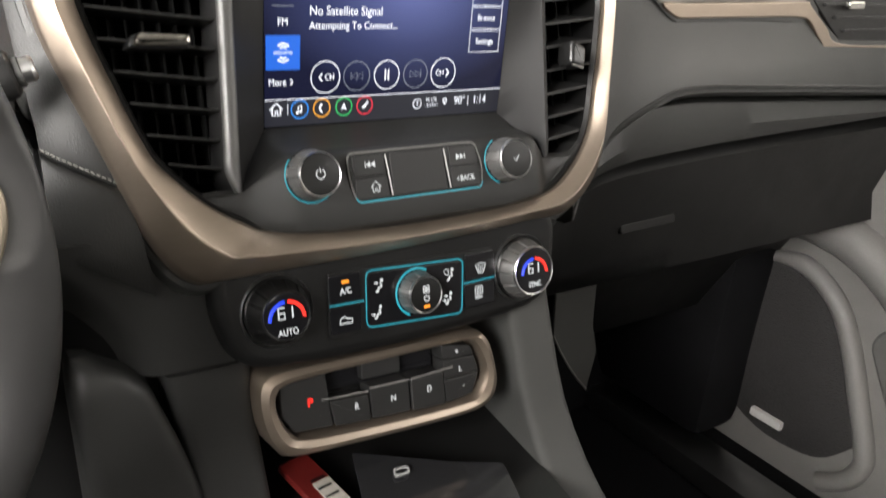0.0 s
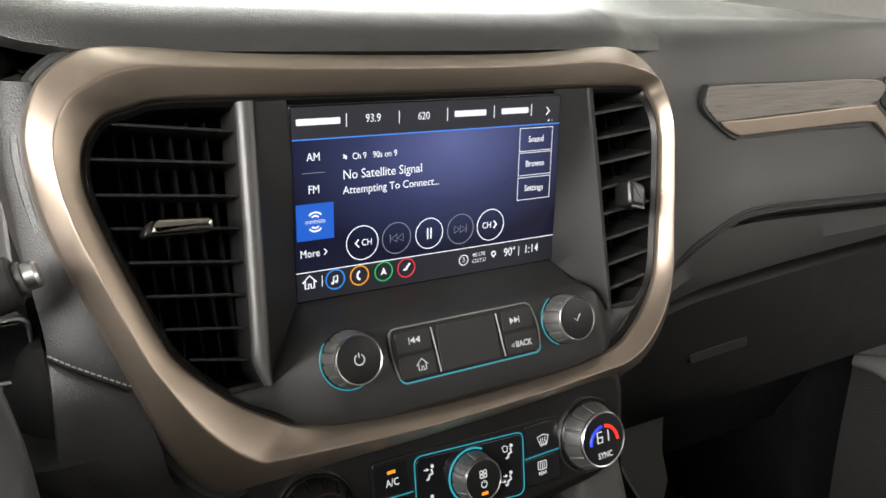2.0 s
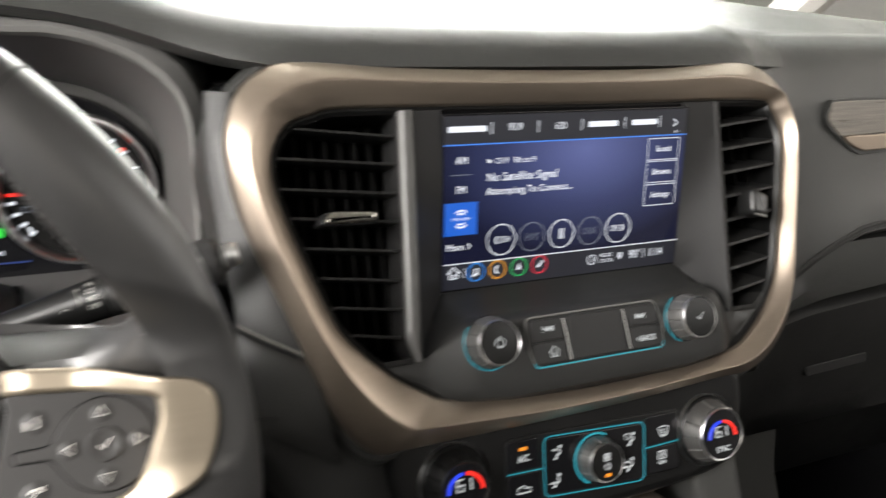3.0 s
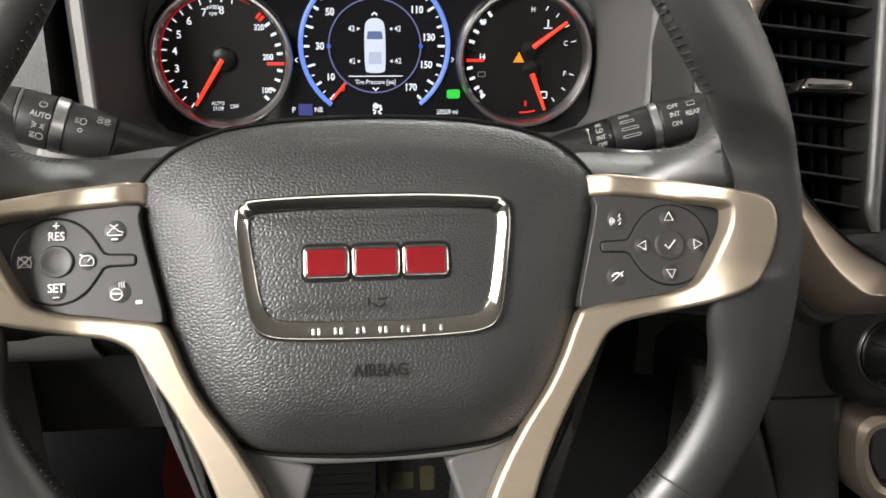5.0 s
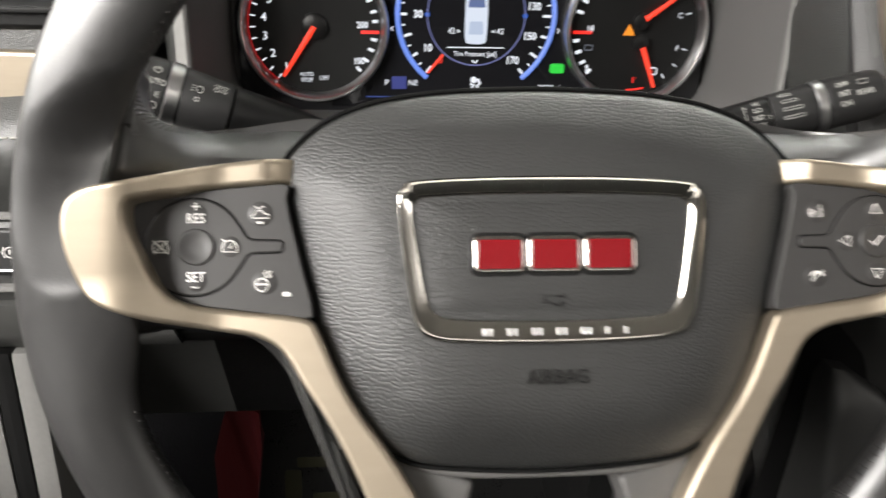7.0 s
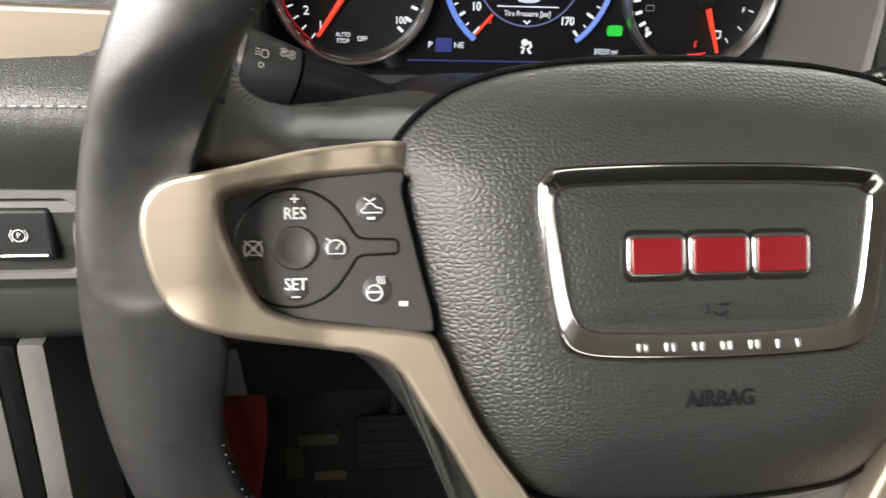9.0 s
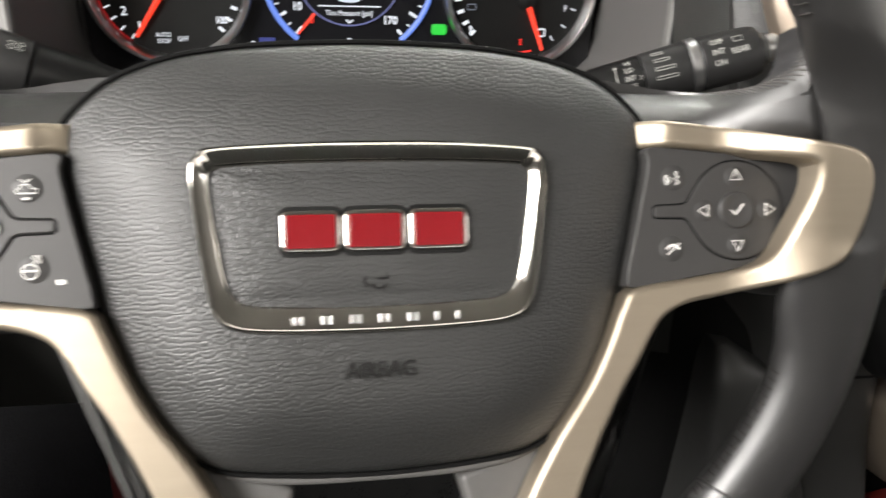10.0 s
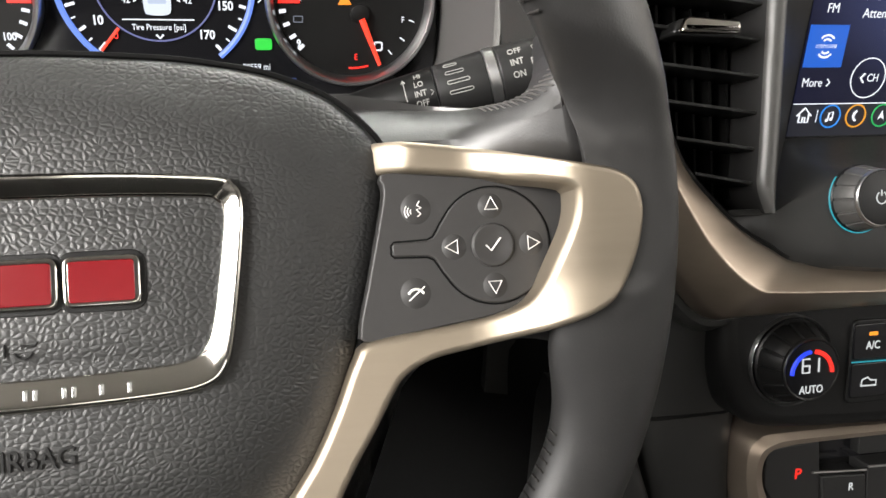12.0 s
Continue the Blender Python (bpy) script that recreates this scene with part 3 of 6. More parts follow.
FR_IN = [(-0.0487, 0.0115), (-0.0468, 0.0148), (-0.0430, 0.0158), (-0.0240, 0.0166), (0, 0.0168), (0.0240, 0.0166), (0.0430, 0.0158), (0.0468, 0.0148), (0.0487, 0.0115), (0.0474, 0.0000), (0.0450, -0.0150), (0.0430, -0.0212), (0.0390, -0.0248), (0.0280, -0.0260), (0, -0.0266), (-0.0280, -0.0260), (-0.0390, -0.0248), (-0.0430, -0.0212), (-0.0450, -0.0150), (-0.0474, 0.0000)]
part("badge_frame", frame_ring(spline(FR_OUT, 12), spline(FR_IN, 12), [(-0.12, 0.004), (-0.12, 0.0086), (-0.10, 0.0099), (-0.04, 0.0108), (0.05, 0.0111), (0.16, 0.0110), (0.45, 0.0104), (0.80, 0.0096), (0.90, 0.0093), (0.97, 0.0086), (1.0, 0.0076), (1.0, 0.004)]), M_CHROME, wheel, "polished chrome badge frame")
part("badge_field", dome(grow(spline(FR_IN, 6), -0.0008), 0.0082, 0.0098, 0.002, 4.0), M_PAD, wheel, "grained black vinyl field inside the frame")
EW = 0.0098
for x0, x1 in ((-0.0283, -0.0105), (-0.0095, 0.0092), (0.0102, 0.0284)):
    o = rounded([(x0, -0.0104), (x1, -0.0104), (x1, 0.0024), (x0, 0.0024)], 0.0026)
    part("emblem_plate", plate(grow(o, 0.0012), EW - 0.002, EW + 0.0002, 0.0003), M_BLACK, wheel)
    part("emblem_rim", plate(o, EW, EW + 0.0016, 0.0007), M_CHROME, wheel, "chrome edge of the emblem block")
    part("emblem_field", plate(grow(o, -0.0013), EW + 0.001, EW + 0.0020, 0.0003), M_RED, wheel, "red enamel emblem block")
for x in (-0.0250, -0.0228, -0.0165, -0.0143, -0.0078, -0.0056, 0.0008, 0.0030, 0.0095, 0.0117, 0.0180, 0.0245):
    part("nameplate_bar", plate(rounded(box2(x, -0.0306, 0.0011, 0.0027), 0.0003), 0.0090, 0.0110, 0.0003), M_SATIN, wheel)
stroke(arc(0.0006, -0.0195, 0.0022, 200, 340, 10), 0.0003, 0.0098, M_BLACK, wheel, "horn_icon")
stroke([(-0.0036, -0.0180), (-0.0036, -0.0212)], 0.0003, 0.0098, M_BLACK, wheel, "horn_icon")
stroke([(0.0, -0.0186), (0.0032, -0.0186), (0.0038, -0.0178)], 0.0003, 0.0098, M_BLACK, wheel, "horn_icon")
lettering("AIRBAG", 0.0072, 0.0005, -0.0465, 0.0086, M_BLACK, wheel, squeeze=0.86, thick=0.0003)

# ---- steering column and stalks ----
column = empty("steering_column", Matrix(), "black plastic steering column shroud behind the wheel", "steering column")
cs = []
for y, z, hw, hh in ((0.06, 0.712, 0.052, 0.046), (0.10, 0.712, 0.066, 0.054), (0.17, 0.700, 0.078, 0.062), (0.27, 0.670, 0.085, 0.068)):
    cs.append([(x, y, zz) for x, zz in rounded(box2(0, z, 2 * hw, 2 * hh), 0.03)])
part("shroud", loft(cs, n_along=14), M_BLACK, column)


def stalk(name, base, tip, rows, label):
    """A stalk whose own x axis runs from the column to its tip and whose z axis faces the driver; rows give name, material and (share of its length, radius) for each section."""
    b, t = Vector(base), Vector(tip)
    d = (t - b).normalized()
    back = Vector((0, -0.86, 0.5))
    up = back.cross(d).normalized() if d.x > 0 else d.cross(back).normalized()
    ax = d if d.x > 0 else -d
    zz = ax.cross(up).normalized()
    m = Matrix((ax, up, zz)).transposed().to_4x4()
    m.translation = b
    ob = empty(name, m, label, "stalk")
    s = 1 if d.x > 0 else -1
    length = (t - b).length
    for nm, mt, lab, profile in rows:
        loops = [[(s * x * length, rr * math.cos(a), rr * math.sin(a)) for a in np.linspace(0, 2 * math.pi, 40, endpoint=False)] for x, rr in profile]
        part(nm, rings(bmesh.new(), loops), mt, ob, lab)
    skin = sorted(q for row in rows for q in row[3])

    def spot(share, deg, over=0.0002):
        """A pose on the skin: a share of the length out, and degrees down from the side that faces the driver."""
        r = float(np.interp(share, [q[0] for q in skin], [q[1] for q in skin])) + over
        return Matrix.Rotation(radians(deg), 4, "X") @ pose(s * share * length, 0, r)
    return ob, spot


wiper, on_wiper = stalk("wiper_stalk", (0.095, 0.114, 0.7613), (0.183, 0.102, 0.7863), [
    ("stem", M_BLACK, "", [(-0.5, 0.0060), (0.0, 0.0082), (0.2, 0.0096), (0.40, 0.0106)]),
    ("sleeve", M_SWITCH, "", [(0.408, 0.0104), (0.412, 0.0108), (0.62, 0.0119), (0.63, 0.0116)]),
    ("silver_band", M_SATIN, "brushed silver ring", [(0.632, 0.0118), (0.636, 0.0123), (0.674, 0.0124), (0.679, 0.0119)]),
    ("end_knob", M_SWITCH, "", [(0.682, 0.0116), (0.690, 0.0121), (0.93, 0.0117), (0.965, 0.0108), (0.98, 0.0090)]),
    ("end_collar", M_PLASTIC, "", [(0.97, 0.0072), (1.01, 0.0072), (1.015, 0.0066)]),
    ("end_button", M_SATIN, "satin silver end button", [(1.0, 0.0060), (1.06, 0.0060), (1.075, 0.0048)])],
    "black wiper stalk with a silver band and white print")
lights, on_lights = stalk("light_stalk", (-0.087, 0.112, 0.7605), (-0.176, 0.096, 0.7920), [
    ("stem", M_BLACK, "", [(-0.5, 0.0060), (0.0, 0.0088), (0.2, 0.0103), (0.43, 0.0112)]),
    ("sleeve", M_SWITCH, "", [(0.442, 0.0109), (0.446, 0.0114), (0.66, 0.0131), (0.67, 0.0127)]),
    ("silver_band", M_SATIN, "brushed silver ring", [(0.670, 0.0130), (0.674, 0.0136), (0.726, 0.0137), (0.731, 0.0131)]),
    ("end_knob", M_SWITCH, "", [(0.734, 0.0128), (0.742, 0.0134), (0.875, 0.0131), (0.885, 0.0127)]),
    ("dimmer_edge", M_EDGE, "satin grey edge line", [(0.885, 0.0129), (0.888, 0.0132), (0.900, 0.0131), (0.903, 0.0128)]),
    ("dimmer_wheel", M_SWITCH, "", [(0.905, 0.0126), (0.910, 0.0129), (0.985, 0.0122), (1.010, 0.0112), (1.02, 0.0090)])],
    "black light stalk with a silver band and white symbols")


def print_on(spot, body, size, share, deg, ob):
    lettering(body, size, 0, 0, 0, M_PRINT, ob, squeeze=0.9, at=spot(share, deg), bold=0.015)


for k, word in enumerate(("OFF", "INT", "ON")):
    print_on(on_wiper, word, 0.0036, 0.760, -26 + 23 * k, wiper)
print_on(on_wiper, "REAR", 0.0036, 0.860, 2, wiper)
for k, word in enumerate(("HI", "LO", "INT", "OFF")):
    print_on(on_wiper, word, 0.0033, 0.335, -34 + 21 * k, wiper)
stroke([(0.0, 0.0042), (0.0, -0.0044)], 0.0002, 0, M_PRINT, wiper, "speed_arrow", at=on_wiper(0.272, -6))
stroke([(-0.0008, 0.0032), (0.0, 0.0044), (0.0008, 0.0032)], 0.0002, 0, M_PRINT, wiper, "speed_arrow", at=on_wiper(0.272, -6))
stroke([(-0.0005, 0.0010), (0.0006, 0.0), (-0.0005, -0.0010)], 0.0002, 0, M_PRINT, wiper, "pointer_mark", at=on_wiper(0.385, 10))
stroke(arc(0, -0.0010, 0.0026, 35, 145, 10), 0.0002, 0, M_PRINT, wiper, "wiper_icon", at=on_wiper(0.195, 24))
for k in range(4):
    flat_len = (0.0052, 0.0072, 0.0088, 0.0094)[k]
    stroke(rounded(box2(flat_len / 2 - 0.004, 0, flat_len, 0.0013), 0.0006, 4), 0.00018, 0, M_PRINT, wiper, "ridge_mark", True, at=on_wiper(0.50, -38 + 20 * k))
stroke([(-0.0022, 0.0013), (0.0022, 0.0013), (0.0018, -0.0013), (-0.0018, -0.0013)], 0.0002, 0, M_PRINT, wiper, "rear_window_icon", True, at=on_wiper(0.860, -24))
print_on(on_lights, "AUTO", 0.0036, 0.785, 2, lights)
stroke(arc(0, 0, 0.0016, 115, 425, 18), 0.00022, 0, M_PRINT, lights, "lamp_off_icon", at=on_lights(0.785, -22))
stroke([(0, 0.0004), (0, 0.0018)], 0.0002, 0, M_PRINT, lights, "lamp_off_icon", at=on_lights(0.785, -22))
for dx in (-0.0016, 0.0016):
    stroke(arc(dx * 0.4, 0, 0.0008, -80 if dx > 0 else 100, 80 if dx > 0 else 260, 8), 0.0002, 0, M_PRINT, lights, "parking_lamp_icon", at=on_lights(0.785, 24))
    for k in (-1, 0, 1):
        stroke([(dx * 0.95, 0.0007 * k), (dx * 1.7, 0.0014 * k)], 0.0002, 0, M_PRINT, lights, "parking_lamp_icon", at=on_lights(0.785, 24))
stroke(rounded(box2(0.0012, 0, 0.0030, 0.0032), 0.0013), 0.00022, 0, M_PRINT, lights, "head_lamp_icon", True, at=on_lights(0.785, 46))
for k in range(4):
    stroke([(-0.0030, 0.0014 - 0.0009 * k), (-0.0008, 0.0014 - 0.0009 * k)], 0.0002, 0, M_PRINT, lights, "head_lamp_icon", at=on_lights(0.785, 46))
stroke(rounded(box2(0.0010, 0, 0.0026, 0.0030), 0.0012), 0.0002, 0, M_PRINT, lights, "fog_lamp_icon", True, at=on_lights(0.605, -8))
for k in range(3):
    stroke([(-0.0026, 0.0011 - 0.0011 * k), (-0.0010, 0.0011 - 0.0011 * k)], 0.00018, 0, M_PRINT, lights, "fog_lamp_icon", at=on_lights(0.605, -8))
stroke(disc(0, 0, 0.0009, n=16), 0.0002, 0, M_PRINT, lights, "fog_lamp_icon", True, at=on_lights(0.600, 12))
for sx, deg in ((-1, -20), (1, -20), (-1, -30), (1, -30)):
    stroke([(sx * 0.0004, 0.0005), (sx * 0.0016, 0.0005), (sx * 0.0016, 0.0012), (sx * 0.0030, 0), (sx * 0.0016, -0.0012), (sx * 0.0016, -0.0005), (sx * 0.0004, -0.0005)], 0.00016, 0, M_PRINT, lights, "turn_signal_icon", True, at=on_lights(0.505, deg))
for k in range(8):
    a = radians(45 * k)
    stroke([(0.0014 * math.cos(a), 0.0014 * math.sin(a)), (0.0021 * math.cos(a), 0.0021 * math.sin(a))], 0.00018, 0, M_PRINT, lights, "dimmer_icon", at=on_lights(0.955, 6))
stroke(disc(0, 0, 0.0009, n=16), 0.00018, 0, M_PRINT, lights, "dimmer_icon", True, at=on_lights(0.955, 6))

# ---- centre stack: bezel, vents, screen surround, knobs ----
stack = empty("centre_stack", STACK, "centre stack with a bronze metal bezel round the screen and vents", "centre stack")
BEZ_OUT = [(0.235, 0.2165), (0.297, 0.2125), (0.394, 0.2105), (0.473, 0.2110), (0.542, 0.2145), (0.569, 0.2020), (0.579, 0.1760), (0.578, 0.150), (0.567, 0.098), (0.558, 0.056), (0.542, 0.027), (0.515, 0.0085), (0.480, 0.0065), (0.420, 0.0035), (0.358, 0.0020), (0.300, 0.0018), (0.266, 0.0015), (0.254, 0.0020),
           (0.242, 0.012), (0.231, 0.031), (0.222, 0.057), (0.212, 0.086), (0.202, 0.114), (0.195, 0.138), (0.1915, 0.165), (0.193, 0.183), (0.201, 0.201), (0.216, 0.213)]
BEZ_IN = [(0.238, 0.187), (0.254, 0.1900), (0.323, 0.1895), (0.440, 0.1885), (0.549, 0.1880), (0.563, 0.181), (0.569, 0.160), (0.563, 0.130), (0.554, 0.098), (0.542, 0.062), (0.520, 0.036), (0.493, 0.0225), (0.436, 0.0175), (0.361, 0.0175), (0.300, 0.0240), (0.281, 0.0320), (0.262, 0.045), (0.242, 0.066), (0.234, 0.082),
          (0.225, 0.108), (0.2165, 0.135), (0.2130, 0.153), (0.2150, 0.169), (0.2240, 0.182)]
BC = (0.39, 0.108)
bo, bi = by_angle(BEZ_OUT, BC, 360), by_angle(BEZ_IN, BC, 360)
part("bezel", frame_ring(bo, bi, [(-0.02, -0.022), (-0.01, -0.006), (0.03, -0.0020), (0.07, -0.0002), (0.43, 0.0062), (0.46, 0.0068), (0.48, 0.0070), (0.50, 0.0069), (0.53, 0.0065), (0.95, 0.0014), (1.0, -0.0008), (1.02, -0.012), (1.0, -0.022)]), M_BEZEL, stack, "bronze satin metal bezel", smooth_angle=60)
part("inner_lip", frame_ring(bi, grow(bi, -0.004), [(0, -0.030), (0, -0.0030), (0.5, -0.0022), (1.0, -0.005), (1.0, -0.030)]), M_BLACK, stack)
# the well's depth shade comes from its near-black colour
part("vent_well", rings(bmesh.new(), [lift(bi, -0.010), lift(grow(bi, -0.006), -0.05), lift(grow(bi, -0.02), -0.085)], cap_start=False), M_SHADE, stack)
part("housing", rings(bmesh.new(), [lift(grow(bo, -0.004), -0.012), lift(grow(bo, 0.0015), -0.0095), lift(grow(bo, 0.004), -0.011), lift(grow(bo, 0.007), -0.018), lift(grow(bo, 0.009), -0.040), lift(grow(bo, 0.010), -0.12)], cap_start=False, cap_end=False), M_DASH, stack, "black vinyl housing round the bezel")


def edge_at(v, left):
    """The bezel's inner edge at a height."""
    side = bi[bi[:, 0] < BC[0]] if left else bi[bi[:, 0] > BC[0]]
    side = side[np.argsort(side[:, 1])]
    return float(np.interp(v, side[:, 1], side[:, 0]))


def slat_bm(xa, xb, va, vb, thick=0.0016, depth=0.022, slope=0.0):
    bm = bmesh.new()
    sec = rounded([(-thick / 2, 0), (thick / 2, 0), (thick / 2, -depth), (-thick / 2, -depth)], 0.0007, 3)
    loops = []
    for x, v in ((xa, va), (xb, vb)):
        loops.append([(x, v + a - slope * b / depth, -0.005 + b) for a, b in sec])
    return rings(bm, loops)


M_SLAT = mat("vent_blade_plastic", (0.010, 0.010, 0.010), 0.32, spec=0.4, grain=0.1, grain_size=0.0006, mottled=0.1)
for v in (0.1780, 0.1620, 0.1455, 0.1295, 0.1130, 0.0965, 0.0800, 0.0640):
    part("vent_blade", slat_bm(edge_at(v, True) + 0.004, 0.284, v + 0.003, v - 0.004), M_SLAT, stack)
for v in (0.174, 0.158, 0.142, 0.126, 0.110, 0.094, 0.078, 0.063):
    part("vent_blade", slat_bm(0.503, edge_at(v, False) - 0.004, v - 0.004, v + 0.0015, 0.0022, 0.030, 0.008), M_SWITCH, stack)
# rear blades coloured near black, as if no light reached them
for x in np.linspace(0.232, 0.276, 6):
    part("rear_blade", block(x - 0.0006, x + 0.0006, 0.055, 0.183, -0.050, -0.024), M_SHADE, stack)
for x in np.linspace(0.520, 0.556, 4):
    part("rear_blade", block(x - 0.0006, x + 0.0006, 0.055, 0.183, -0.050, -0.024), M_SHADE, stack)
tab = part("vent_tab", plate(rounded([(0.2360, 0.1268), (0.2660, 0.1262), (0.2665, 0.1322), (0.2400, 0.1340)], 0.0028), -0.008, 0.0052, 0.0028), M_CHROME, stack, "chrome vent adjuster tab")
part("tab_grip", plate(rounded([(0.2335, 0.1262), (0.2650, 0.1250), (0.2650, 0.1310), (0.2375, 0.1335)], 0.003), -0.010, 0.0022, 0.0016), M_TAB, tab)
tab = part("vent_tab", plate(rounded([(0.526, 0.110), (0.539, 0.1065), (0.5425, 0.121), (0.529, 0.1275)], 0.004), -0.008, 0.006, 0.003), M_TAB, stack, "dark grey vent adjuster tab")
part("tab_tip", tube([(0.5275, 0.1095, 0.0050), (0.5375, 0.1070, 0.0050)], 0.0009, 8), M_SATIN, tab, "thin chrome edge of the tab")

# pillars beside the screen: a front strip on the stack's plane, and an inner face running back to the glass
for x0t, x1t, x0b, x1b, xs in ((0.2865, 0.2965, 0.2750, 0.2840, 0.3125), (0.5165, 0.5110, 0.5040, 0.4990, 0.4865)):
    s = 1 if x1t > x0t else -1
    secs = []
    for v, share, win in ((0.187, 1.0, 0.0), (0.160, 1.0, -0.0045), (0.135, 1.0, -0.0135), (0.110, 1.0, -0.0225), (0.0836, 1.0, -0.0316), (0.072, 0.62, -0.0220), (0.060, 0.25, -0.0110), (0.048, 0.05, -0.0050)):
        k = (0.186 - v) / 0.133
        x0, x1 = x0t + (x0b - x0t) * k, x1t + (x1b - x1t) * k
        if v < 0.06:
            x0 = x1 - s * 0.004
        xin = x1 + (xs - x1) * share
        secs.append([(x0, v, -0.03), (x0, v, -0.0020), (x0 + s * 0.0012, v, 0.0003), (x1 - s * 0.0012, v, 0.0008), (x1, v, -0.0006), (x1 + (xin - x1) * 0.45, v, win * 0.5 - 0.0012), (xin, v, win), (xin, v, win - 0.03)])
    part("screen_pillar", loft(secs, n_along=40), M_PILLAR, stack, "dark grey pillar beside the screen")
    edge = []
    for q in secs:
        xa, xb, v = q[1][0], q[4][0], q[1][1]
        edge.append([(xa + (xb - xa) * (0.5 - 0.5 * math.cos(a)), v, -0.0022 + 0.0046 * math.sin(a)) for a in np.linspace(0, math.pi, 11)])
    if s > 0:
        part("pillar_edge", loft(edge, n_along=40), M_EDGE, stack, "satin grey rounded front edge of the pillar")
# control shelf below the screen
shelf = []
for x in np.linspace(0.240, 0.540, 61):
    c = 1 - ((x - 0.39) / 0.16) ** 4
    lo = max(0.0185, float(np.interp(x, [0.24, 0.27, 0.30, 0.36, 0.44, 0.50, 0.54], [0.062, 0.036, 0.022, 0.0160, 0.0160, 0.024, 0.058])))
    t = max(0.0, min(1.0, (0.3125 - x) / 0.0285, )) if x < 0.39 else max(0.0, min(1.0, (x - 0.4865) / 0.0145))
    vb, wb = 0.0835 + (0.050 - 0.0835) * t, -0.0325 + 0.0275 * t
    hi = min(lo + 0.004 + (0.060 - lo) * max(0, min(1, c * 1.4)), vb - 0.0235 * (1 - t) - 0.003 * t)
    hi = max(hi, lo + 0.002)
    vb = max(vb, hi + 0.002)
    f = 0.0066 * (1 - t) - 0.0030 * t
    g = vb - hi
    mid = max(lo + 0.001, min((lo + hi) / 2 + 0.004, hi - 0.0005))
    shelf.append([(x, lo - 0.004, -0.03), (x, lo - 0.003, -0.004), (x, lo + min(0.002, (hi - lo) * 0.2), f - 0.002), (x, lo + min(0.008, (hi - lo) * 0.4), f), (x, mid, f), (x, hi, f - 0.0006), (x, hi + 0.19 * g, f + (wb - f) * 0.10), (x, hi + 0.34 * g, f + (wb - f) * 0.33), (x, hi + 0.57 * g, f + (wb - f) * 0.70), (x, vb, wb), (x, vb, -0.06)])
part("control_shelf", loft(shelf, n_along=90), M_SHELF, stack, "satin black control shelf below the screen")


def knob(name, x, v, w0, w1, r, parent, face, label="", taper=0.93, grip=None):
    """A fluted knob with a chrome ring and a flat face."""
    k = empty(name, pose(x, v, 0), label, "knob") if parent is None else part(name, lathe([(r * 1.02, w0), (r * 1.02, w0 + 0.001), (r * 0.97, w0 + 0.002)], 48), M_BLACK, parent, label, at=pose(x, v, 0))
    loops = []
    for q, w in ((0.97, w0 + 0.001), (0.98, w0 + 0.003), (taper + 0.025, w1 - 0.003), (taper, w1 - 0.0016)):
        loops.append([(r * q * (1 - 0.045 * (1 if i % 14 < 2 else 0)) * math.cos(a), r * q * (1 - 0.045 * (1 if i % 14 < 2 else 0)) * math.sin(a), w) for i, a in enumerate(np.linspace(0, 2 * math.pi, 196, endpoint=False))])
    part("grip", rings(bmesh.new(), loops), grip or M_KNOB, k, "ribbed black grip" if grip else "ribbed pewter grip")
    part("chrome_ring", lathe([(r * (taper + 0.01), w1 - 0.002), (r * (taper + 0.01), w1 - 0.0006), (r * (taper - 0.015), w1), (r * (taper - 0.045), w1 - 0.0003), (r * (taper - 0.05), w1 - 0.002)], 56), grip or M_SATIN, k)
    part("face", lathe([(r * (taper - 0.048), w1 - 0.002), (r * (taper - 0.048), w1 - 0.0005), (r * (taper - 0.12), w1 - 0.0003)], 48), face, k)
    return k


def glow_ring(x, v, w, r, a0, a1, parent, mt, name="light_ring", thick=0.0004):
    return stroke(arc(x, v, r, a0, a1, 40), thick, w, mt, parent, name)


k = knob("volume_knob", 0.3215, 0.0530, 0.0062, 0.0205, 0.0150, stack, M_BLACK, "pewter volume knob with a power symbol", 0.83)
stroke(arc(0, 0, 0.0026, 120, 420, 20), 0.0003, 0.0204, G_LED, k, "power_icon")
stroke([(0, 0.0008), (0, 0.0034)], 0.0003, 0.0204, G_LED, k, "power_icon")
glow_ring(0.3215, 0.0530, 0.0068, 0.0154, 140, 320, stack, G_CYAN)
k = knob("tune_knob", 0.4580, 0.0495, 0.0062, 0.0210, 0.0147, stack, M_BLACK, "pewter tuning knob with a tick mark", 0.85)
stroke([(-0.0022, 0.0003), (-0.0006, -0.0014), (0.0022, 0.0024)], 0.00028, 0.0209, G_LED, k, "check_icon")
glow_ring(0.4580, 0.0495, 0.0068, 0.0151, 120, 250, stack, G_CYAN)
PW = 0.0066
po = rounded([(0.3490, 0.0345), (0.4375, 0.0345), (0.4395, 0.0480), (0.4350, 0.0625), (0.3455, 0.0625), (0.3455, 0.0480)], [0.004, 0.004, 0.01, 0.004, 0.004, 0.01])
part("key_panel", plate(po, PW - 0.002, PW + 0.0012, 0.0005), M_BLACK, stack, "black key panel")
part("key_panel_edge", tube([(x, y, PW + 0.0006) for x, y in grow(po, 0.0006)], 0.0006, 6, True), M_PLASTIC_L, stack)
stroke([(0.3478, 0.0370), (0.3490, 0.0350), (0.3510, 0.0340), (0.4360, 0.0340), (0.4378, 0.0350), (0.4388, 0.0375)], 0.00042, PW + 0.0009, G_CYAN, stack, "light_strip")
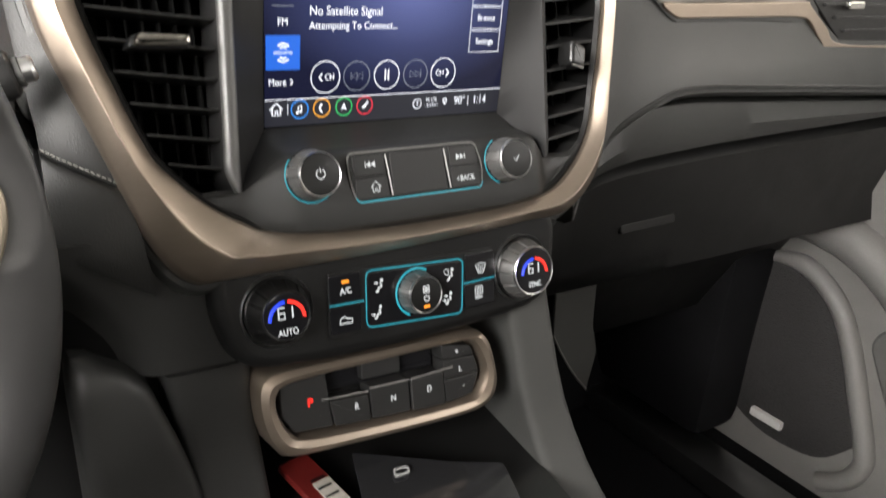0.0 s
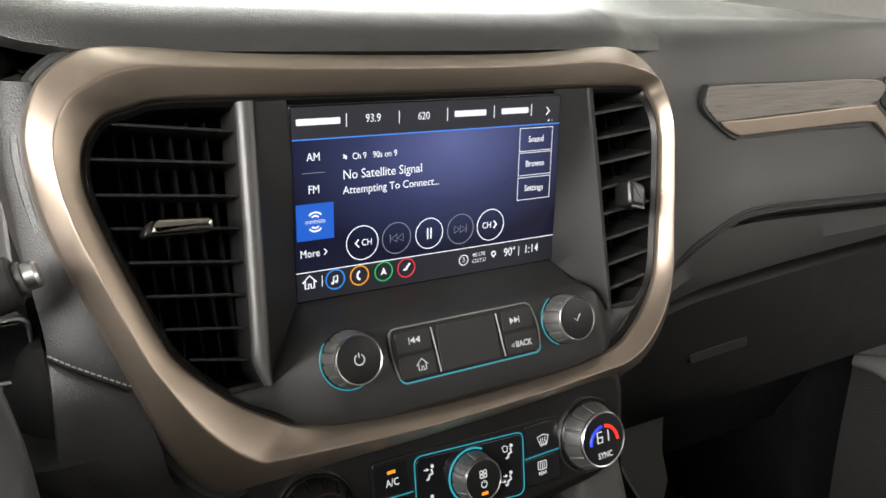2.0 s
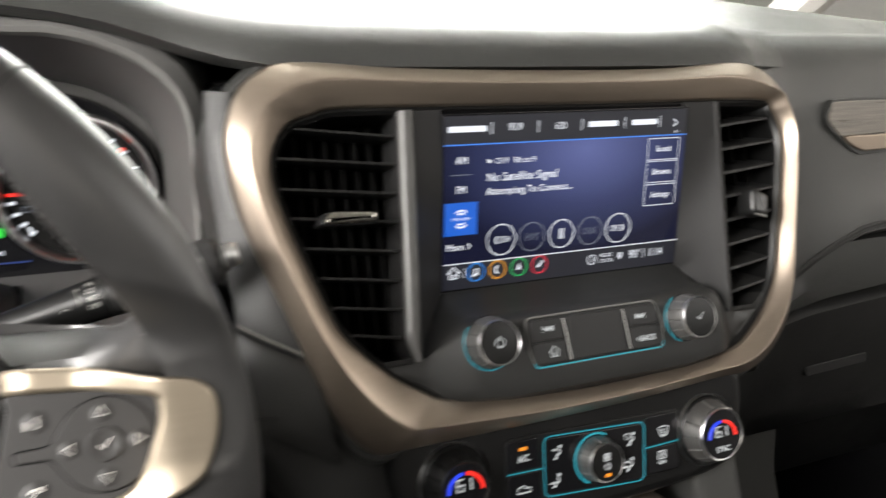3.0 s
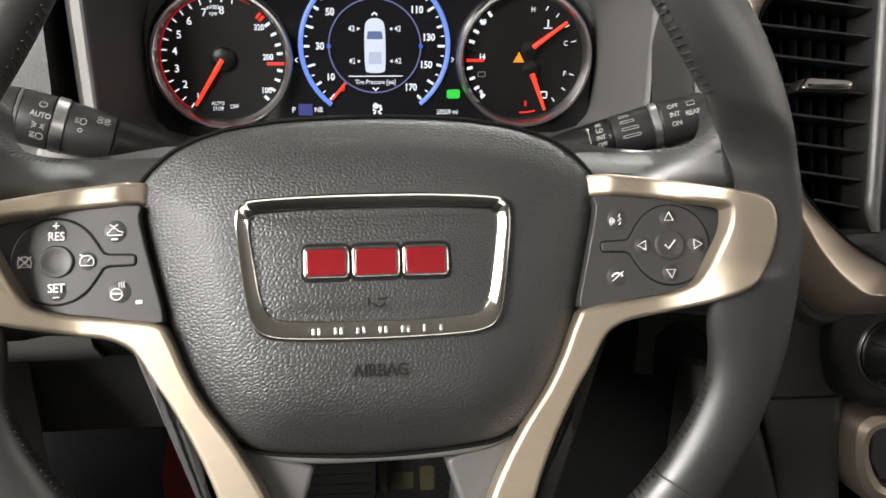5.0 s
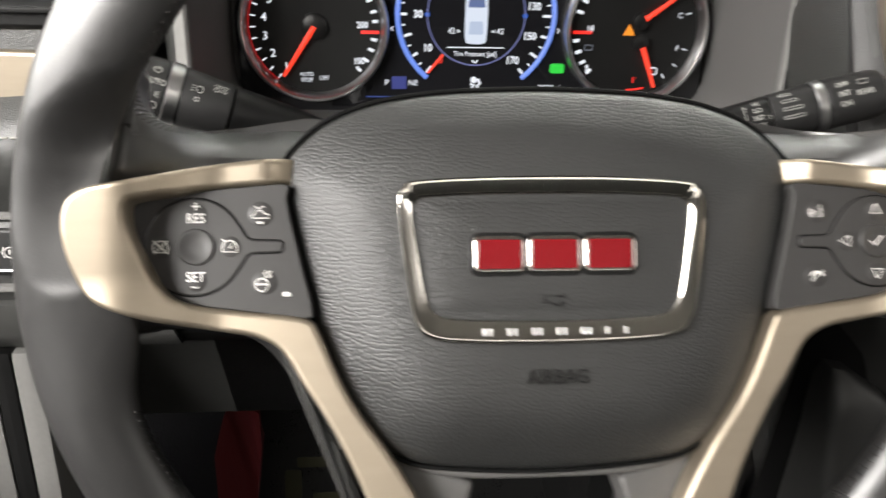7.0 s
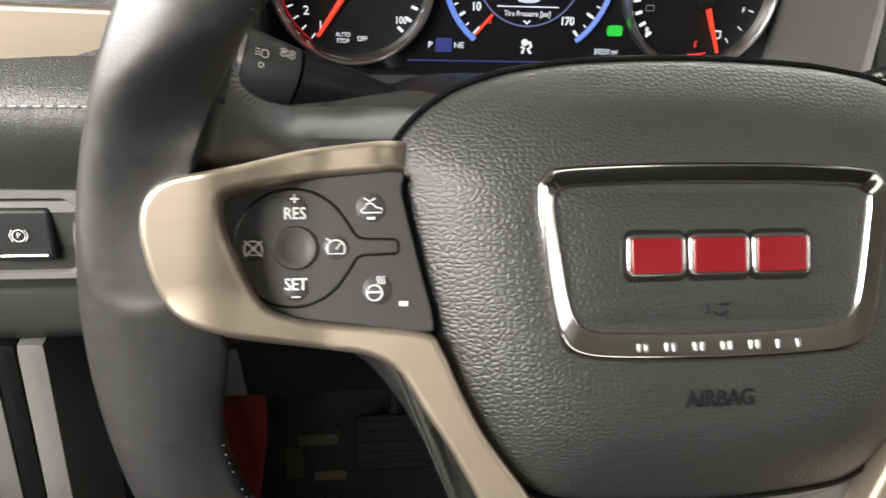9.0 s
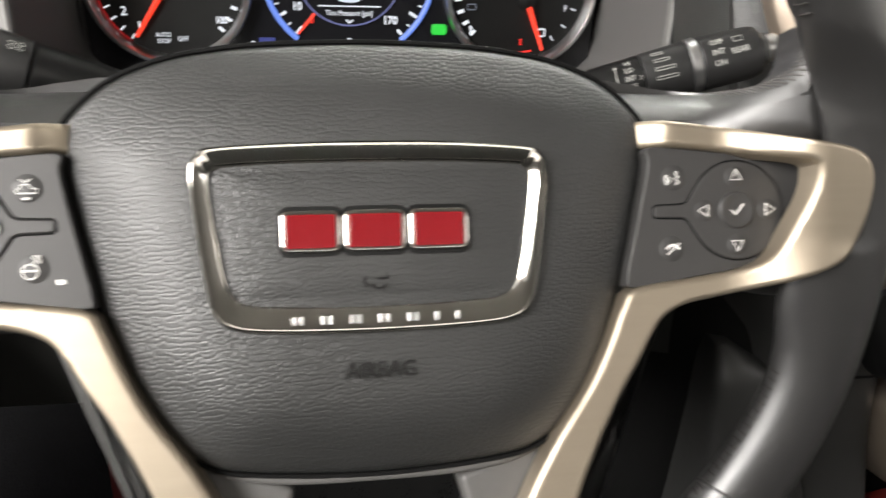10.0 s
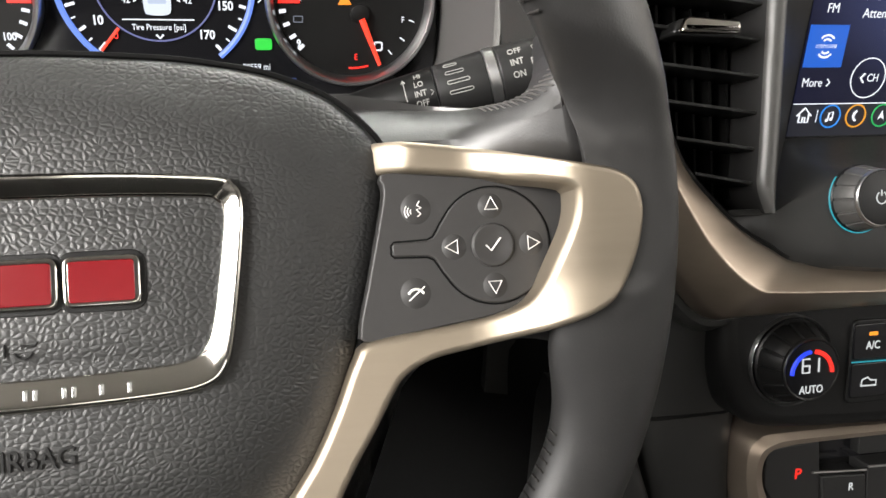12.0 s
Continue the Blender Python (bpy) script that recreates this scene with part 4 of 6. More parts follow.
for x0, x1, v0, v1 in ((0.3475, 0.3685, 0.0492, 0.0610), (0.3480, 0.3695, 0.0358, 0.0480), (0.4145, 0.4355, 0.0492, 0.0610), (0.4150, 0.4375, 0.0358, 0.0480), (0.3725, 0.4105, 0.0358, 0.0610)):
    part("key", plate(rounded([(x0, v0), (x1, v0), (x1, v1), (x0, v1)], 0.0015), PW, PW + 0.0020, 0.0005), M_SWITCH, stack)
for x, d in ((0.3705, 0.0012), (0.4122, 0.0012)):
    part("key_divider", tube([(x - d, 0.0605, PW + 0.002), (x + d, 0.0362, PW + 0.002)], 0.0005, 8), M_SATIN, stack, "satin silver divider")
IC = PW + 0.0022


def skip_icon(x, v, w, s, mt, parent, d=1, filled=True, r=0.00022):
    for q in (0, 1):
        t3 = [(x + d * s * (q - 0.9), v + s * 0.55), (x + d * s * (q + 0.0), v), (x + d * s * (q - 0.9), v - s * 0.55)]
        if filled:
            flat(t3 if d > 0 else t3[::-1], w - 0.0001, w + 0.0002, mt, parent, "skip_icon")
        else:
            stroke(t3, r, w, mt, parent, "skip_icon", True)
    stroke([(x + d * s * 1.15, v + s * 0.6), (x + d * s * 1.15, v - s * 0.6)], r, w, mt, parent, "skip_icon")


def house_icon(x, v, w, s, mt, parent, r=0.00026):
    stroke([(x - s, v), (x, v + s), (x + s, v)], r, w, mt, parent, "home_icon")
    stroke([(x - s * 0.65, v + s * 0.2), (x - s * 0.65, v - s * 0.8), (x - s * 0.15, v - s * 0.8), (x - s * 0.15, v - s * 0.2), (x + s * 0.2, v - s * 0.2), (x + s * 0.2, v - s * 0.8), (x + s * 0.65, v - s * 0.8), (x + s * 0.65, v + s * 0.2)], r, w, mt, parent, "home_icon")


skip_icon(0.3590, 0.0556, IC, 0.0031, G_LED, stack, -1)
skip_icon(0.4225, 0.0548, IC, 0.0031, G_LED, stack, 1)
house_icon(0.3610, 0.0420, IC, 0.0034, G_LED, stack)
lettering("BACK", 0.0048, 0.4268, 0.0410, IC, G_LED, stack, squeeze=0.9)
stroke([(0.4182, 0.0410), (0.4200, 0.0422), (0.4200, 0.0398)], 0.0002, IC, G_LED, stack, "back_icon", True)

# ---- touch screen ----
screen = empty("touch_screen", SCREEN, "lit touch screen showing a radio page in blue", "touch screen")
part("glass", plate(rounded(box2(0, 0.0, 0.1750, 0.1065), 0.002), -0.008, -0.0006, 0.0004), M_GLOSS, screen, "gloss black display glass")


def display_material():
    m = bpy.data.materials.new("lit_display")
    m.use_nodes = True
    nt = m.node_tree
    b = nt.nodes["Principled BSDF"]
    b.inputs["Base Color"].default_value, b.inputs["Roughness"].default_value = (0.006, 0.006, 0.008, 1), 0.12
    co, mp, gr = nt.nodes.new("ShaderNodeTexCoord"), nt.nodes.new("ShaderNodeMapping"), nt.nodes.new("ShaderNodeTexGradient")
    mp.inputs["Location"].default_value, mp.inputs["Scale"].default_value = (-0.10, -0.46, 0), (9.5, 15.5, 0.0)
    gr.gradient_type = "SPHERICAL"
    nt.links.new(co.outputs["Object"], mp.inputs[0]), nt.links.new(mp.outputs[0], gr.inputs[0])
    ramp = nt.nodes.new("ShaderNodeValToRGB")
    ramp.color_ramp.elements[0].color, ramp.color_ramp.elements[1].color = (0.004, 0.005, 0.020, 1), (0.105, 0.125, 0.300, 1)
    e = ramp.color_ramp.elements.new(0.45)
    e.color = (0.030, 0.038, 0.105, 1)
    nt.links.new(gr.outputs[1], ramp.inputs[0]), nt.links.new(ramp.outputs[0], b.inputs["Emission Color"])
    b.inputs["Emission Strength"].default_value = 1.0
    return m


G_DARK = glow("dark_pixels", (0.004, 0.005, 0.012), 1.0)
flat(box2(0, 0.0, 0.1730, 0.1040), -0.0008, -0.0003, G_DARK, screen, "dark_page")
flat(box2(0, -0.0002, 0.1730, 0.0710), -0.0005, 0.0, display_material(), screen, "radio_page")
SX, SZ, SW = 0.3995, 0.7955, 0.0003


def T(body, size, x, z, mt=G_WHITE, align="CENTER", squeeze=0.86):
    lettering(body, size, x - SX, z - SZ, SW, mt, screen, "screen_text", align, 0, squeeze, 0.00005, bold=0.0)


def L(pts, r=0.0003, mt=G_WHITE, closed=False, name="screen_icon"):
    stroke([(x - SX, z - SZ) for x, z in pts], r, SW, mt, screen, name, closed)


def F(pts, mt, name="screen_icon", w=SW):
    flat([(x - SX, z - SZ) for x, z in pts], w - 0.0001, w, mt, screen, name)


F(box2(SX, 0.8310, 0.1730, 0.0007), G_LINE, "screen_line")
F(box2(SX, 0.7597, 0.1730, 0.0005), G_WHITE, "screen_line")
for x, wdt in ((0.3275, 0.0245), (0.4207, 0.0215), (0.4520, 0.0195)):
    F(rounded(box2(x, 0.8400, wdt, 0.0034), 0.0008), G_WHITE, "text_bar")
T("93.9", 0.0062, 0.3588, 0.8402)
T("620", 0.0060, 0.3899, 0.8398)
for x in (0.3432, 0.3745, 0.4052, 0.4370, 0.4640):
    F(box2(x, 0.8400, 0.0005, 0.0070), G_WHITE, "screen_line")
L([(0.4755, 0.8410), (0.4775, 0.8388), (0.4755, 0.8366)], 0.0004)
for x in (0.4775, 0.4800):
    F(disc(x, 0.8330, 0.0007, n=12), G_WHITE if x < 0.479 else G_DIM)
T("AM", 0.0062, 0.3242, 0.8217)
F(box2(0.3240, 0.8135, 0.0130, 0.0004), G_DIM, "screen_line")
T("FM", 0.0062, 0.3240, 0.8045)
F(box2(0.3243, 0.7872, 0.0212, 0.0198), G_BLUE, "selected_tile")
for k in (1, 2):
    L(arc(0.3243, 0.7880, 0.0006 + 0.0019 * k, 40, 140, 10), 0.0005)
    L(arc(0.3243, 0.7864, 0.0006 + 0.0019 * k, 220, 320, 10), 0.0005)
F(rounded(box2(0.3243, 0.7872, 0.0115, 0.0019), 0.0005), G_WHITE, "text_bar")
T("More", 0.0060, 0.3208, 0.7699)
L([(0.3290, 0.7717), (0.3305, 0.7700), (0.3290, 0.7683)], 0.00035)
L([(0.3412, 0.8218), (0.3428, 0.8196)], 0.0005), L([(0.3410, 0.8200), (0.3420, 0.8208)], 0.0003), L([(0.3420, 0.8214), (0.3432, 0.8206)], 0.0003)
T("Ch 9   90s on 9", 0.0050, 0.3462, 0.8205, G_WHITE, "LEFT")
T("No Satellite Signal", 0.0072, 0.3405, 0.8108, G_WHITE, "LEFT", 0.93)
T("Attempting To Connect...", 0.0062, 0.3405, 0.8024, G_WHITE, "LEFT", 0.93)
for z, s in ((0.8222, "Sound"), (0.8073, "Browse"), (0.7921, "Settings")):
    L(box2(0.4686, z, 0.0245, 0.0138), 0.00022, G_WHITE, True, "button_outline")
    T(s, 0.0054, 0.4686, z)
for i, x in enumerate((0.3517, 0.3730, 0.3944, 0.4157, 0.4372)):
    dim = i in (1, 3)
    L(disc(x, 0.7721, 0.0096 if i in (0, 4) else 0.0090, n=48), 0.00028, G_DIM if dim else G_WHITE, True, "button_outline")
    if dim:
        skip_icon(x - SX - (0.0006 if i == 3 else -0.0006), 0.7721 - SZ, SW, 0.0040, G_DIM, screen, -1 if i == 1 else 1, False)
T("CH", 0.0054, 0.3544, 0.7720), L([(0.3494, 0.7743), (0.3475, 0.7721), (0.3494, 0.7699)], 0.0005)
T("CH", 0.0054, 0.4345, 0.7720), L([(0.4396, 0.7743), (0.4415, 0.7721), (0.4396, 0.7699)], 0.0005)
for dx in (-0.0011, 0.0011):
    F(box2(0.3944 + dx, 0.7721, 0.0009, 0.0066), G_WHITE)
house_icon(0.3201 - SX, 0.7538 - SZ, SW, 0.0040, G_WHITE, screen, 0.00042)
F(box2(0.3274, 0.7536, 0.0004, 0.0062), G_WHITE, "screen_line")
for x, mt in ((0.3351, glow("blue_icon", (0.02, 0.25, 0.8), 0.9)), (0.3497, glow("amber_icon", (0.9, 0.38, 0.02), 0.8)), (0.3648, glow("green_icon", (0.02, 0.5, 0.12), 0.8)), (0.3794, glow("red_icon", (0.7, 0.02, 0.05), 0.9))):
    L(disc(x, 0.7534, 0.0055, n=36), 0.00042, mt, True, "app_ring")
L([(0.3341, 0.7516), (0.3341, 0.7550), (0.3364, 0.7556), (0.3364, 0.7522)], 0.00035)
F(disc(0.3335, 0.7514, 0.0009, n=12), G_WHITE), F(disc(0.3358, 0.7520, 0.0009, n=12), G_WHITE)
L(arc(0.3510, 0.7534, 0.0026, 115, 245, 10), 0.0006)
F([(0.3648, 0.7560), (0.3629, 0.7513), (0.3648, 0.7524), (0.3667, 0.7513)], G_WHITE)
L([(0.3778, 0.7524), (0.3794, 0.7526), (0.3800, 0.7542), (0.3806, 0.7544)], 0.0007), F(disc(0.3812, 0.7554, 0.0008, n=12), G_WHITE)
L(disc(0.4185, 0.7524, 0.0031, n=28), 0.00028, G_WHITE, True), T("3", 0.0042, 0.4185, 0.7524)
T("4G LTE", 0.0034, 0.4294, 0.7545)
for k in range(5):
    L(box2(0.4258 + 0.0020 * k, 0.7508, 0.0017, 0.0018), 0.00012, G_WHITE, True)
L(disc(0.4403, 0.7535, 0.0014, n=18), 0.0004, G_WHITE, True), L([(0.4396, 0.7526), (0.4403, 0.7508), (0.4410, 0.7526)], 0.0003)
T("90°", 0.0078, 0.4524, 0.7528)
F(box2(0.4594, 0.7527, 0.0004, 0.0066), G_WHITE, "screen_line")
T("1:14", 0.0076, 0.4690, 0.7527)

# ---- climate panel ----
climate = empty("climate_panel", CLIMATE, "black climate control panel with lit keys and three knobs", "climate control")
co_ = smooth([(0.262, 0.020), (0.268, 0.034), (0.300, 0.040), (0.390, 0.040), (0.480, 0.040), (0.506, 0.034), (0.512, 0.018), (0.507, -0.012), (0.494, -0.030), (0.455, -0.036), (0.390, -0.038), (0.320, -0.036), (0.280, -0.030), (0.266, -0.008)], 120)
part("housing", plate(co_, -0.08, -0.001, 0.008), M_BLACK, climate, "black plastic climate housing")
cp = rounded([(0.3285, -0.0235), (0.4530, -0.0235), (0.4550, 0.0150), (0.3305, 0.0180)], 0.004)
part("key_field", plate(cp, -0.004, 0.0004, 0.0006), M_BLACK, climate)
for x0, x1, v0, v1 in ((0.3305, 0.3515, -0.0015, 0.0160), (0.3298, 0.3505, -0.0205, -0.0035), (0.4285, 0.4530, -0.0045, 0.0135), (0.4275, 0.4520, -0.0225, -0.0065)):
    part("key", plate(rounded([(x0, v0), (x1, v0), (x1, v1), (x0, v1)], 0.002), -0.001, 0.0014, 0.0005), M_GLOSS, climate)
mo = rounded([(0.3535, -0.0205), (0.4245, -0.0250), (0.4275, 0.0115), (0.3555, 0.0150)], 0.005)
part("mode_key", plate(grow(mo, -0.0012), -0.001, 0.0014, 0.0005), M_GLOSS, climate)
part("mode_outline", tube([(x, y, 0.0013) for x, y in mo], 0.00034, 6, True), G_CYAN, climate, "cyan light line")
stroke([(0.3300, -0.0025), (0.3530, -0.0030)], 0.00034, 0.0013, G_CYAN, climate, "light_strip")
stroke([(0.4272, -0.0056), (0.4525, -0.0050)], 0.00034, 0.0013, G_CYAN, climate, "light_strip")
CW = 0.0016
flat(rounded(box2(0.3412, 0.0110, 0.0048, 0.0018), 0.0004), 0.001, CW, G_ORANGE, climate, "indicator")
lettering("A/C", 0.0056, 0.3412, 0.0052, CW, G_LED, climate, squeeze=0.85)
lettering("REAR", 0.0030, 0.4388, -0.0166, CW, G_LED, climate, squeeze=0.85)


def airflow_icon(x, v, face, feet, glass=False):
    """A seated figure with arrows at its face and feet, or under a windscreen."""
    stroke([(x + 0.0010, v + 0.0022), (x + 0.0016, v - 0.0004), (x - 0.0004, v - 0.0008), (x - 0.0012, v - 0.0030), (x - 0.0026, v - 0.0030)], 0.00062, CW, G_LED, climate, "airflow_icon")
    flat(disc(x + 0.0018, v + 0.0036, 0.0010, n=14), 0.001, CW + 0.0003, G_LED, climate, "airflow_icon")
    for ax, ay in ([(x - 0.0022, v + 0.0024)] if face else []) + ([(x - 0.0034, v - 0.0006)] if feet else []):
        stroke([(ax - 0.0014, ay), (ax + 0.0004, ay)], 0.0003, CW, G_LED, climate, "airflow_icon")
        flat([(ax + 0.0002, ay - 0.0010), (ax + 0.0016, ay), (ax + 0.0002, ay + 0.0010)], 0.001, CW + 0.0003, G_LED, climate, "airflow_icon")
    if glass:
        stroke([(x - 0.0046, v + 0.0036), (x - 0.0030, v + 0.0044), (x - 0.0008, v + 0.0036), (x - 0.0014, v + 0.0008), (x - 0.0036, v + 0.0008)], 0.0003, CW, G_LED, climate, "airflow_icon", True)


for x, v, up, down, glass in ((0.3640, 0.0040, True, False, False), (0.3620, -0.0125, False, True, False), (0.4165, 0.0020, False, False, True), (0.4145, -0.0135, True, True, False)):
    airflow_icon(x, v, up, down, glass)
stroke([(0.4372, 0.0052), (0.4412, 0.0062), (0.4452, 0.0052), (0.4435, 0.0002), (0.4390, 0.0002)], 0.00035, CW, G_LED, climate, "defrost_icon", True)
for dx in (-0.0016, 0, 0.0016):
    stroke([(0.4412 + dx, 0.0044), (0.4408 + dx, 0.0026), (0.4416 + dx, 0.0010), (0.4411 + dx, -0.0008)], 0.00025, CW, G_LED, climate, "defrost_icon")
stroke(rounded(box2(0.4390, -0.0118, 0.0060, 0.0048), 0.0006, 3), 0.0003, CW, G_LED, climate, "rear_defrost_icon", True)
for dx in (-0.0014, 0, 0.0014):
    stroke([(0.4390 + dx, -0.0100), (0.4390 + dx, -0.0136)], 0.00025, CW, G_LED, climate, "rear_defrost_icon")
stroke([(0.3355, -0.0145), (0.3362, -0.0115), (0.3392, -0.0105), (0.3410, -0.0120), (0.3440, -0.0122), (0.3440, -0.0148)], 0.0004, CW, G_LED, climate, "recirculation_icon", True)
k = knob("fan_knob", 0.3905, -0.0042, 0.0, 0.0135, 0.0140, climate, M_BLACK, "pewter fan knob", 0.84)
for dx, dy in ((-0.0012, 0.0046), (0.0012, 0.0046), (-0.0012, 0.0024), (0.0012, 0.0024)):
    stroke(disc(dx, dy, 0.0010, n=14), 0.0003, 0.0134, G_LED, k, "fan_icon", True)
stroke(arc(0, -0.0022, 0.0018, 120, 420, 16), 0.0003, 0.0134, G_LED, k, "power_icon")
stroke([(0, -0.0016), (0, 0.0002)], 0.0003, 0.0134, G_LED, k, "power_icon")
flat(rounded(box2(0, -0.0074, 0.0042, 0.0018), 0.0004), 0.012, 0.0134, G_ORANGE, k, "indicator")
glow_ring(0.3905, -0.0042, 0.0020, 0.0152, 60, 245, climate, G_CYAN, thick=0.0006)
for x, v, word, r in ((0.2975, 0.0010, "AUTO", 0.0195), (0.4765, -0.0030, "SYNC", 0.0208)):
    part("dial_rim", lathe([(r * 1.120, -0.002), (r * 1.115, 0.0010), (r * 1.10, 0.0016), (r * 1.08, 0.0010), (r * 1.08, -0.002)], 64), M_SATIN, climate, at=pose(x, v, 0))
    k = knob("temperature_dial", x, v, 0.0, 0.0150, r, climate, M_GLOSS, "pewter temperature dial with a lit number", 0.74 if word == "AUTO" else 0.80, M_BLACK if word == "AUTO" else None)
    if word == "AUTO":
        k["label"] = "black temperature dial with a lit number"
    stroke(arc(0, -0.002, 0.0104, 96, 178, 20), 0.00105, 0.0150, glow("cold_arc", (0.01, 0.05, 0.95), 1.0), k, "cold_arc")
    stroke(arc(0, -0.002, 0.0104, 2, 84, 20), 0.00105, 0.0150, G_RED, k, "warm_arc")
    for digit in ([(-0.0014, 0.0052), (-0.0050, 0.0052), (-0.0050, -0.0012), (-0.0014, -0.0012), (-0.0014, 0.0020), (-0.0050, 0.0020)], [(0.0034, 0.0052), (0.0034, -0.0012)]):
        stroke(digit, 0.00046, 0.0150, G_LED, k, "lit_digit")
    lettering(word, 0.0052, 0, -0.0094, 0.0150, G_LED, k, squeeze=0.85)

# ---- gear selector ----
gear = empty("gear_selector", GEAR, "push-button gear selector in a champagne metal frame", "gear selector")
go = smooth([(0.287, 0.014), (0.292, 0.0245), (0.305, 0.0262), (0.370, 0.0245), (0.440, 0.0215), (0.458, 0.0140), (0.465, -0.006), (0.467, -0.026), (0.458, -0.0375), (0.440, -0.0405), (0.380, -0.0385), (0.310, -0.0335), (0.298, -0.028), (0.289, -0.010)], 160)
gi = smooth([(0.2985, 0.004), (0.3010, 0.0130), (0.312, 0.0165), (0.370, 0.0165), (0.435, 0.0155), (0.4465, 0.0110), (0.4555, -0.008), (0.4540, -0.020), (0.445, -0.0295), (0.430, -0.0300), (0.380, -0.0275), (0.320, -0.0225), (0.308, -0.018), (0.3010, -0.006)], 160)
GCN = (0.376, -0.007)
ga, gb = by_angle(go, GCN, 200), by_angle(gi, GCN, 200)
part("frame", frame_ring(ga, gb, [(0, -0.03), (0, -0.002), (0.15, 0.004), (0.5, 0.0065), (0.85, 0.005), (1.0, 0.001), (1.0, -0.03)]), M_BEZEL, gear, "champagne satin metal frame")
# shade behind the gear buttons, put in as a near-black backing
part("backing", plate(grow(gb, 0.001), -0.03, -0.013, 0.0005), M_SHADE, gear)
for nm, pts, w in (("park_button", [(0.302, 0.0145), (0.3330, 0.0158), (0.3365, -0.0210), (0.3100, -0.0185), (0.3020, -0.006)], 0.0),
                   ("reverse_button", [(0.3345, -0.0035), (0.3620, -0.0055), (0.3635, -0.0240), (0.3375, -0.0212)], 0.0015),
                   ("neutral_button", [(0.3632, -0.0010), (0.3935, -0.0030), (0.3945, -0.0265), (0.3647, -0.0242)], 0.0005),
                   ("drive_button", [(0.3946, -0.0035), (0.4210, -0.0045), (0.4225, -0.0285), (0.3957, -0.0266)], 0.0015),
                   ("plus_button", [(0.4205, 0.0150), (0.4455, 0.0095), (0.4480, 0.0020), (0.4210, 0.0040)], 0.0005),
                   ("low_button", [(0.4212, 0.0035), (0.4485, 0.0015), (0.4520, -0.0110), (0.4222, -0.0110)], 0.0005),
                   ("minus_button", [(0.4223, -0.0115), (0.4520, -0.0115), (0.4460, -0.0270), (0.4236, -0.0288)], 0.0005)):
    part(nm, plate(rounded(pts, 0.0018)[::-1], -0.014, w, 0.0009), M_SWITCH, gear)
part("finger_well", plate(rounded([(0.3365, 0.0150), (0.4190, 0.0140), (0.4190, -0.0020), (0.3365, -0.0010)], 0.002)[::-1], -0.022, -0.010, 0.001), M_GLOSS, gear)
part("button_bridge", plate(rounded([(0.3605, 0.0150), (0.3900, 0.0145), (0.3900, 0.0020), (0.3605, 0.0030)], 0.002)[::-1], -0.012, -0.004, 0.001), M_SWITCH, gear)
for a, b in (((0.3290, -0.0008), (0.3620, -0.0032)), ((0.3632, -0.0016), (0.3935, -0.0030)), ((0.3946, -0.0030), (0.4290, -0.0024))):
    part("chrome_strip", tube([(*a, 0.0012), (*b, 0.0012)], 0.0007, 8), M_KNOB, gear, "thin chrome strip along the buttons")
lettering("P", 0.0080, 0.3215, -0.0012, 0.0002, G_RED, gear)
for s, x, v in (("R", 0.3530, -0.0115), ("N", 0.3805, -0.0130), ("D", 0.4090, -0.0135), ("L", 0.4350, -0.0050), ("+", 0.4325, 0.0080), ("-", 0.4375, -0.0180)):
    lettering(s, 0.0062, x, v, 0.0018, G_LED, gear, squeeze=0.85)

# ---- instrument cluster ----
cluster = empty("instrument_cluster", CLUSTER, "lit instrument cluster with two gauges and a round display", "instrument cluster")
face = rounded([(-0.158, -0.060), (0.159, -0.060), (0.162, 0.020), (0.130, 0.056), (0.080, 0.068), (-0.080, 0.068), (-0.130, 0.056), (-0.161, 0.020)], 0.02)
part("face_panel", plate(face, -0.01, -0.004, 0.001), M_GLOSS, cluster, "gloss black instrument panel")
part("display_trim", tube([(x, y, -0.003) for x, y in smooth([(-0.078, 0.050), (-0.050, 0.061), (0, 0.0635), (0.050, 0.061), (0.078, 0.050)], 40, False)], 0.0012, 8), M_SATIN, cluster, "satin silver edge over the display")
flat(box2(0, -0.0465, 0.15, 0.0008), -0.0035, -0.0025, glow("dim_blue_line", (0.01, 0.05, 0.30), 0.6), cluster, "blue_line")


def gauge(x, y, r):
    m = pose(x, y, 0)
    g = part("gauge_ring", lathe([(r * 1.04, -0.006), (r * 1.04, 0.004), (r * 1.02, 0.0060), (r * 0.985, 0.0062), (r * 0.955, 0.0045), (r * 0.93, -0.002), (r * 0.93, -0.006)], 72), M_SATIN, cluster, "chrome gauge ring", at=m)
    part("dial_face", lathe([(r * 0.94, -0.006), (r * 0.94, -0.0030), (r * 0.5, -0.0032)], 64), M_BLACK, g)
    return g


def needle(g, a, r0, r1, x=0.0, y=0.0):
    c, s = math.cos(radians(a)), math.sin(radians(a))
    part("needle", tube([(x + r0 * c, y + r0 * s, 0.0015), (x + r1 * c, y + r1 * s, 0.0015)], [0.0019, 0.0011], 8), G_NEEDLE, g, "glowing red needle")


def ticks(g, a_list, r0, r1, mt, rad=0.00045):
    for a in a_list:
        c, s = math.cos(radians(a)), math.sin(radians(a))
        stroke([(r0 * c, r0 * s), (r1 * c, r1 * s)], rad, -0.0022, mt, g, "tick")


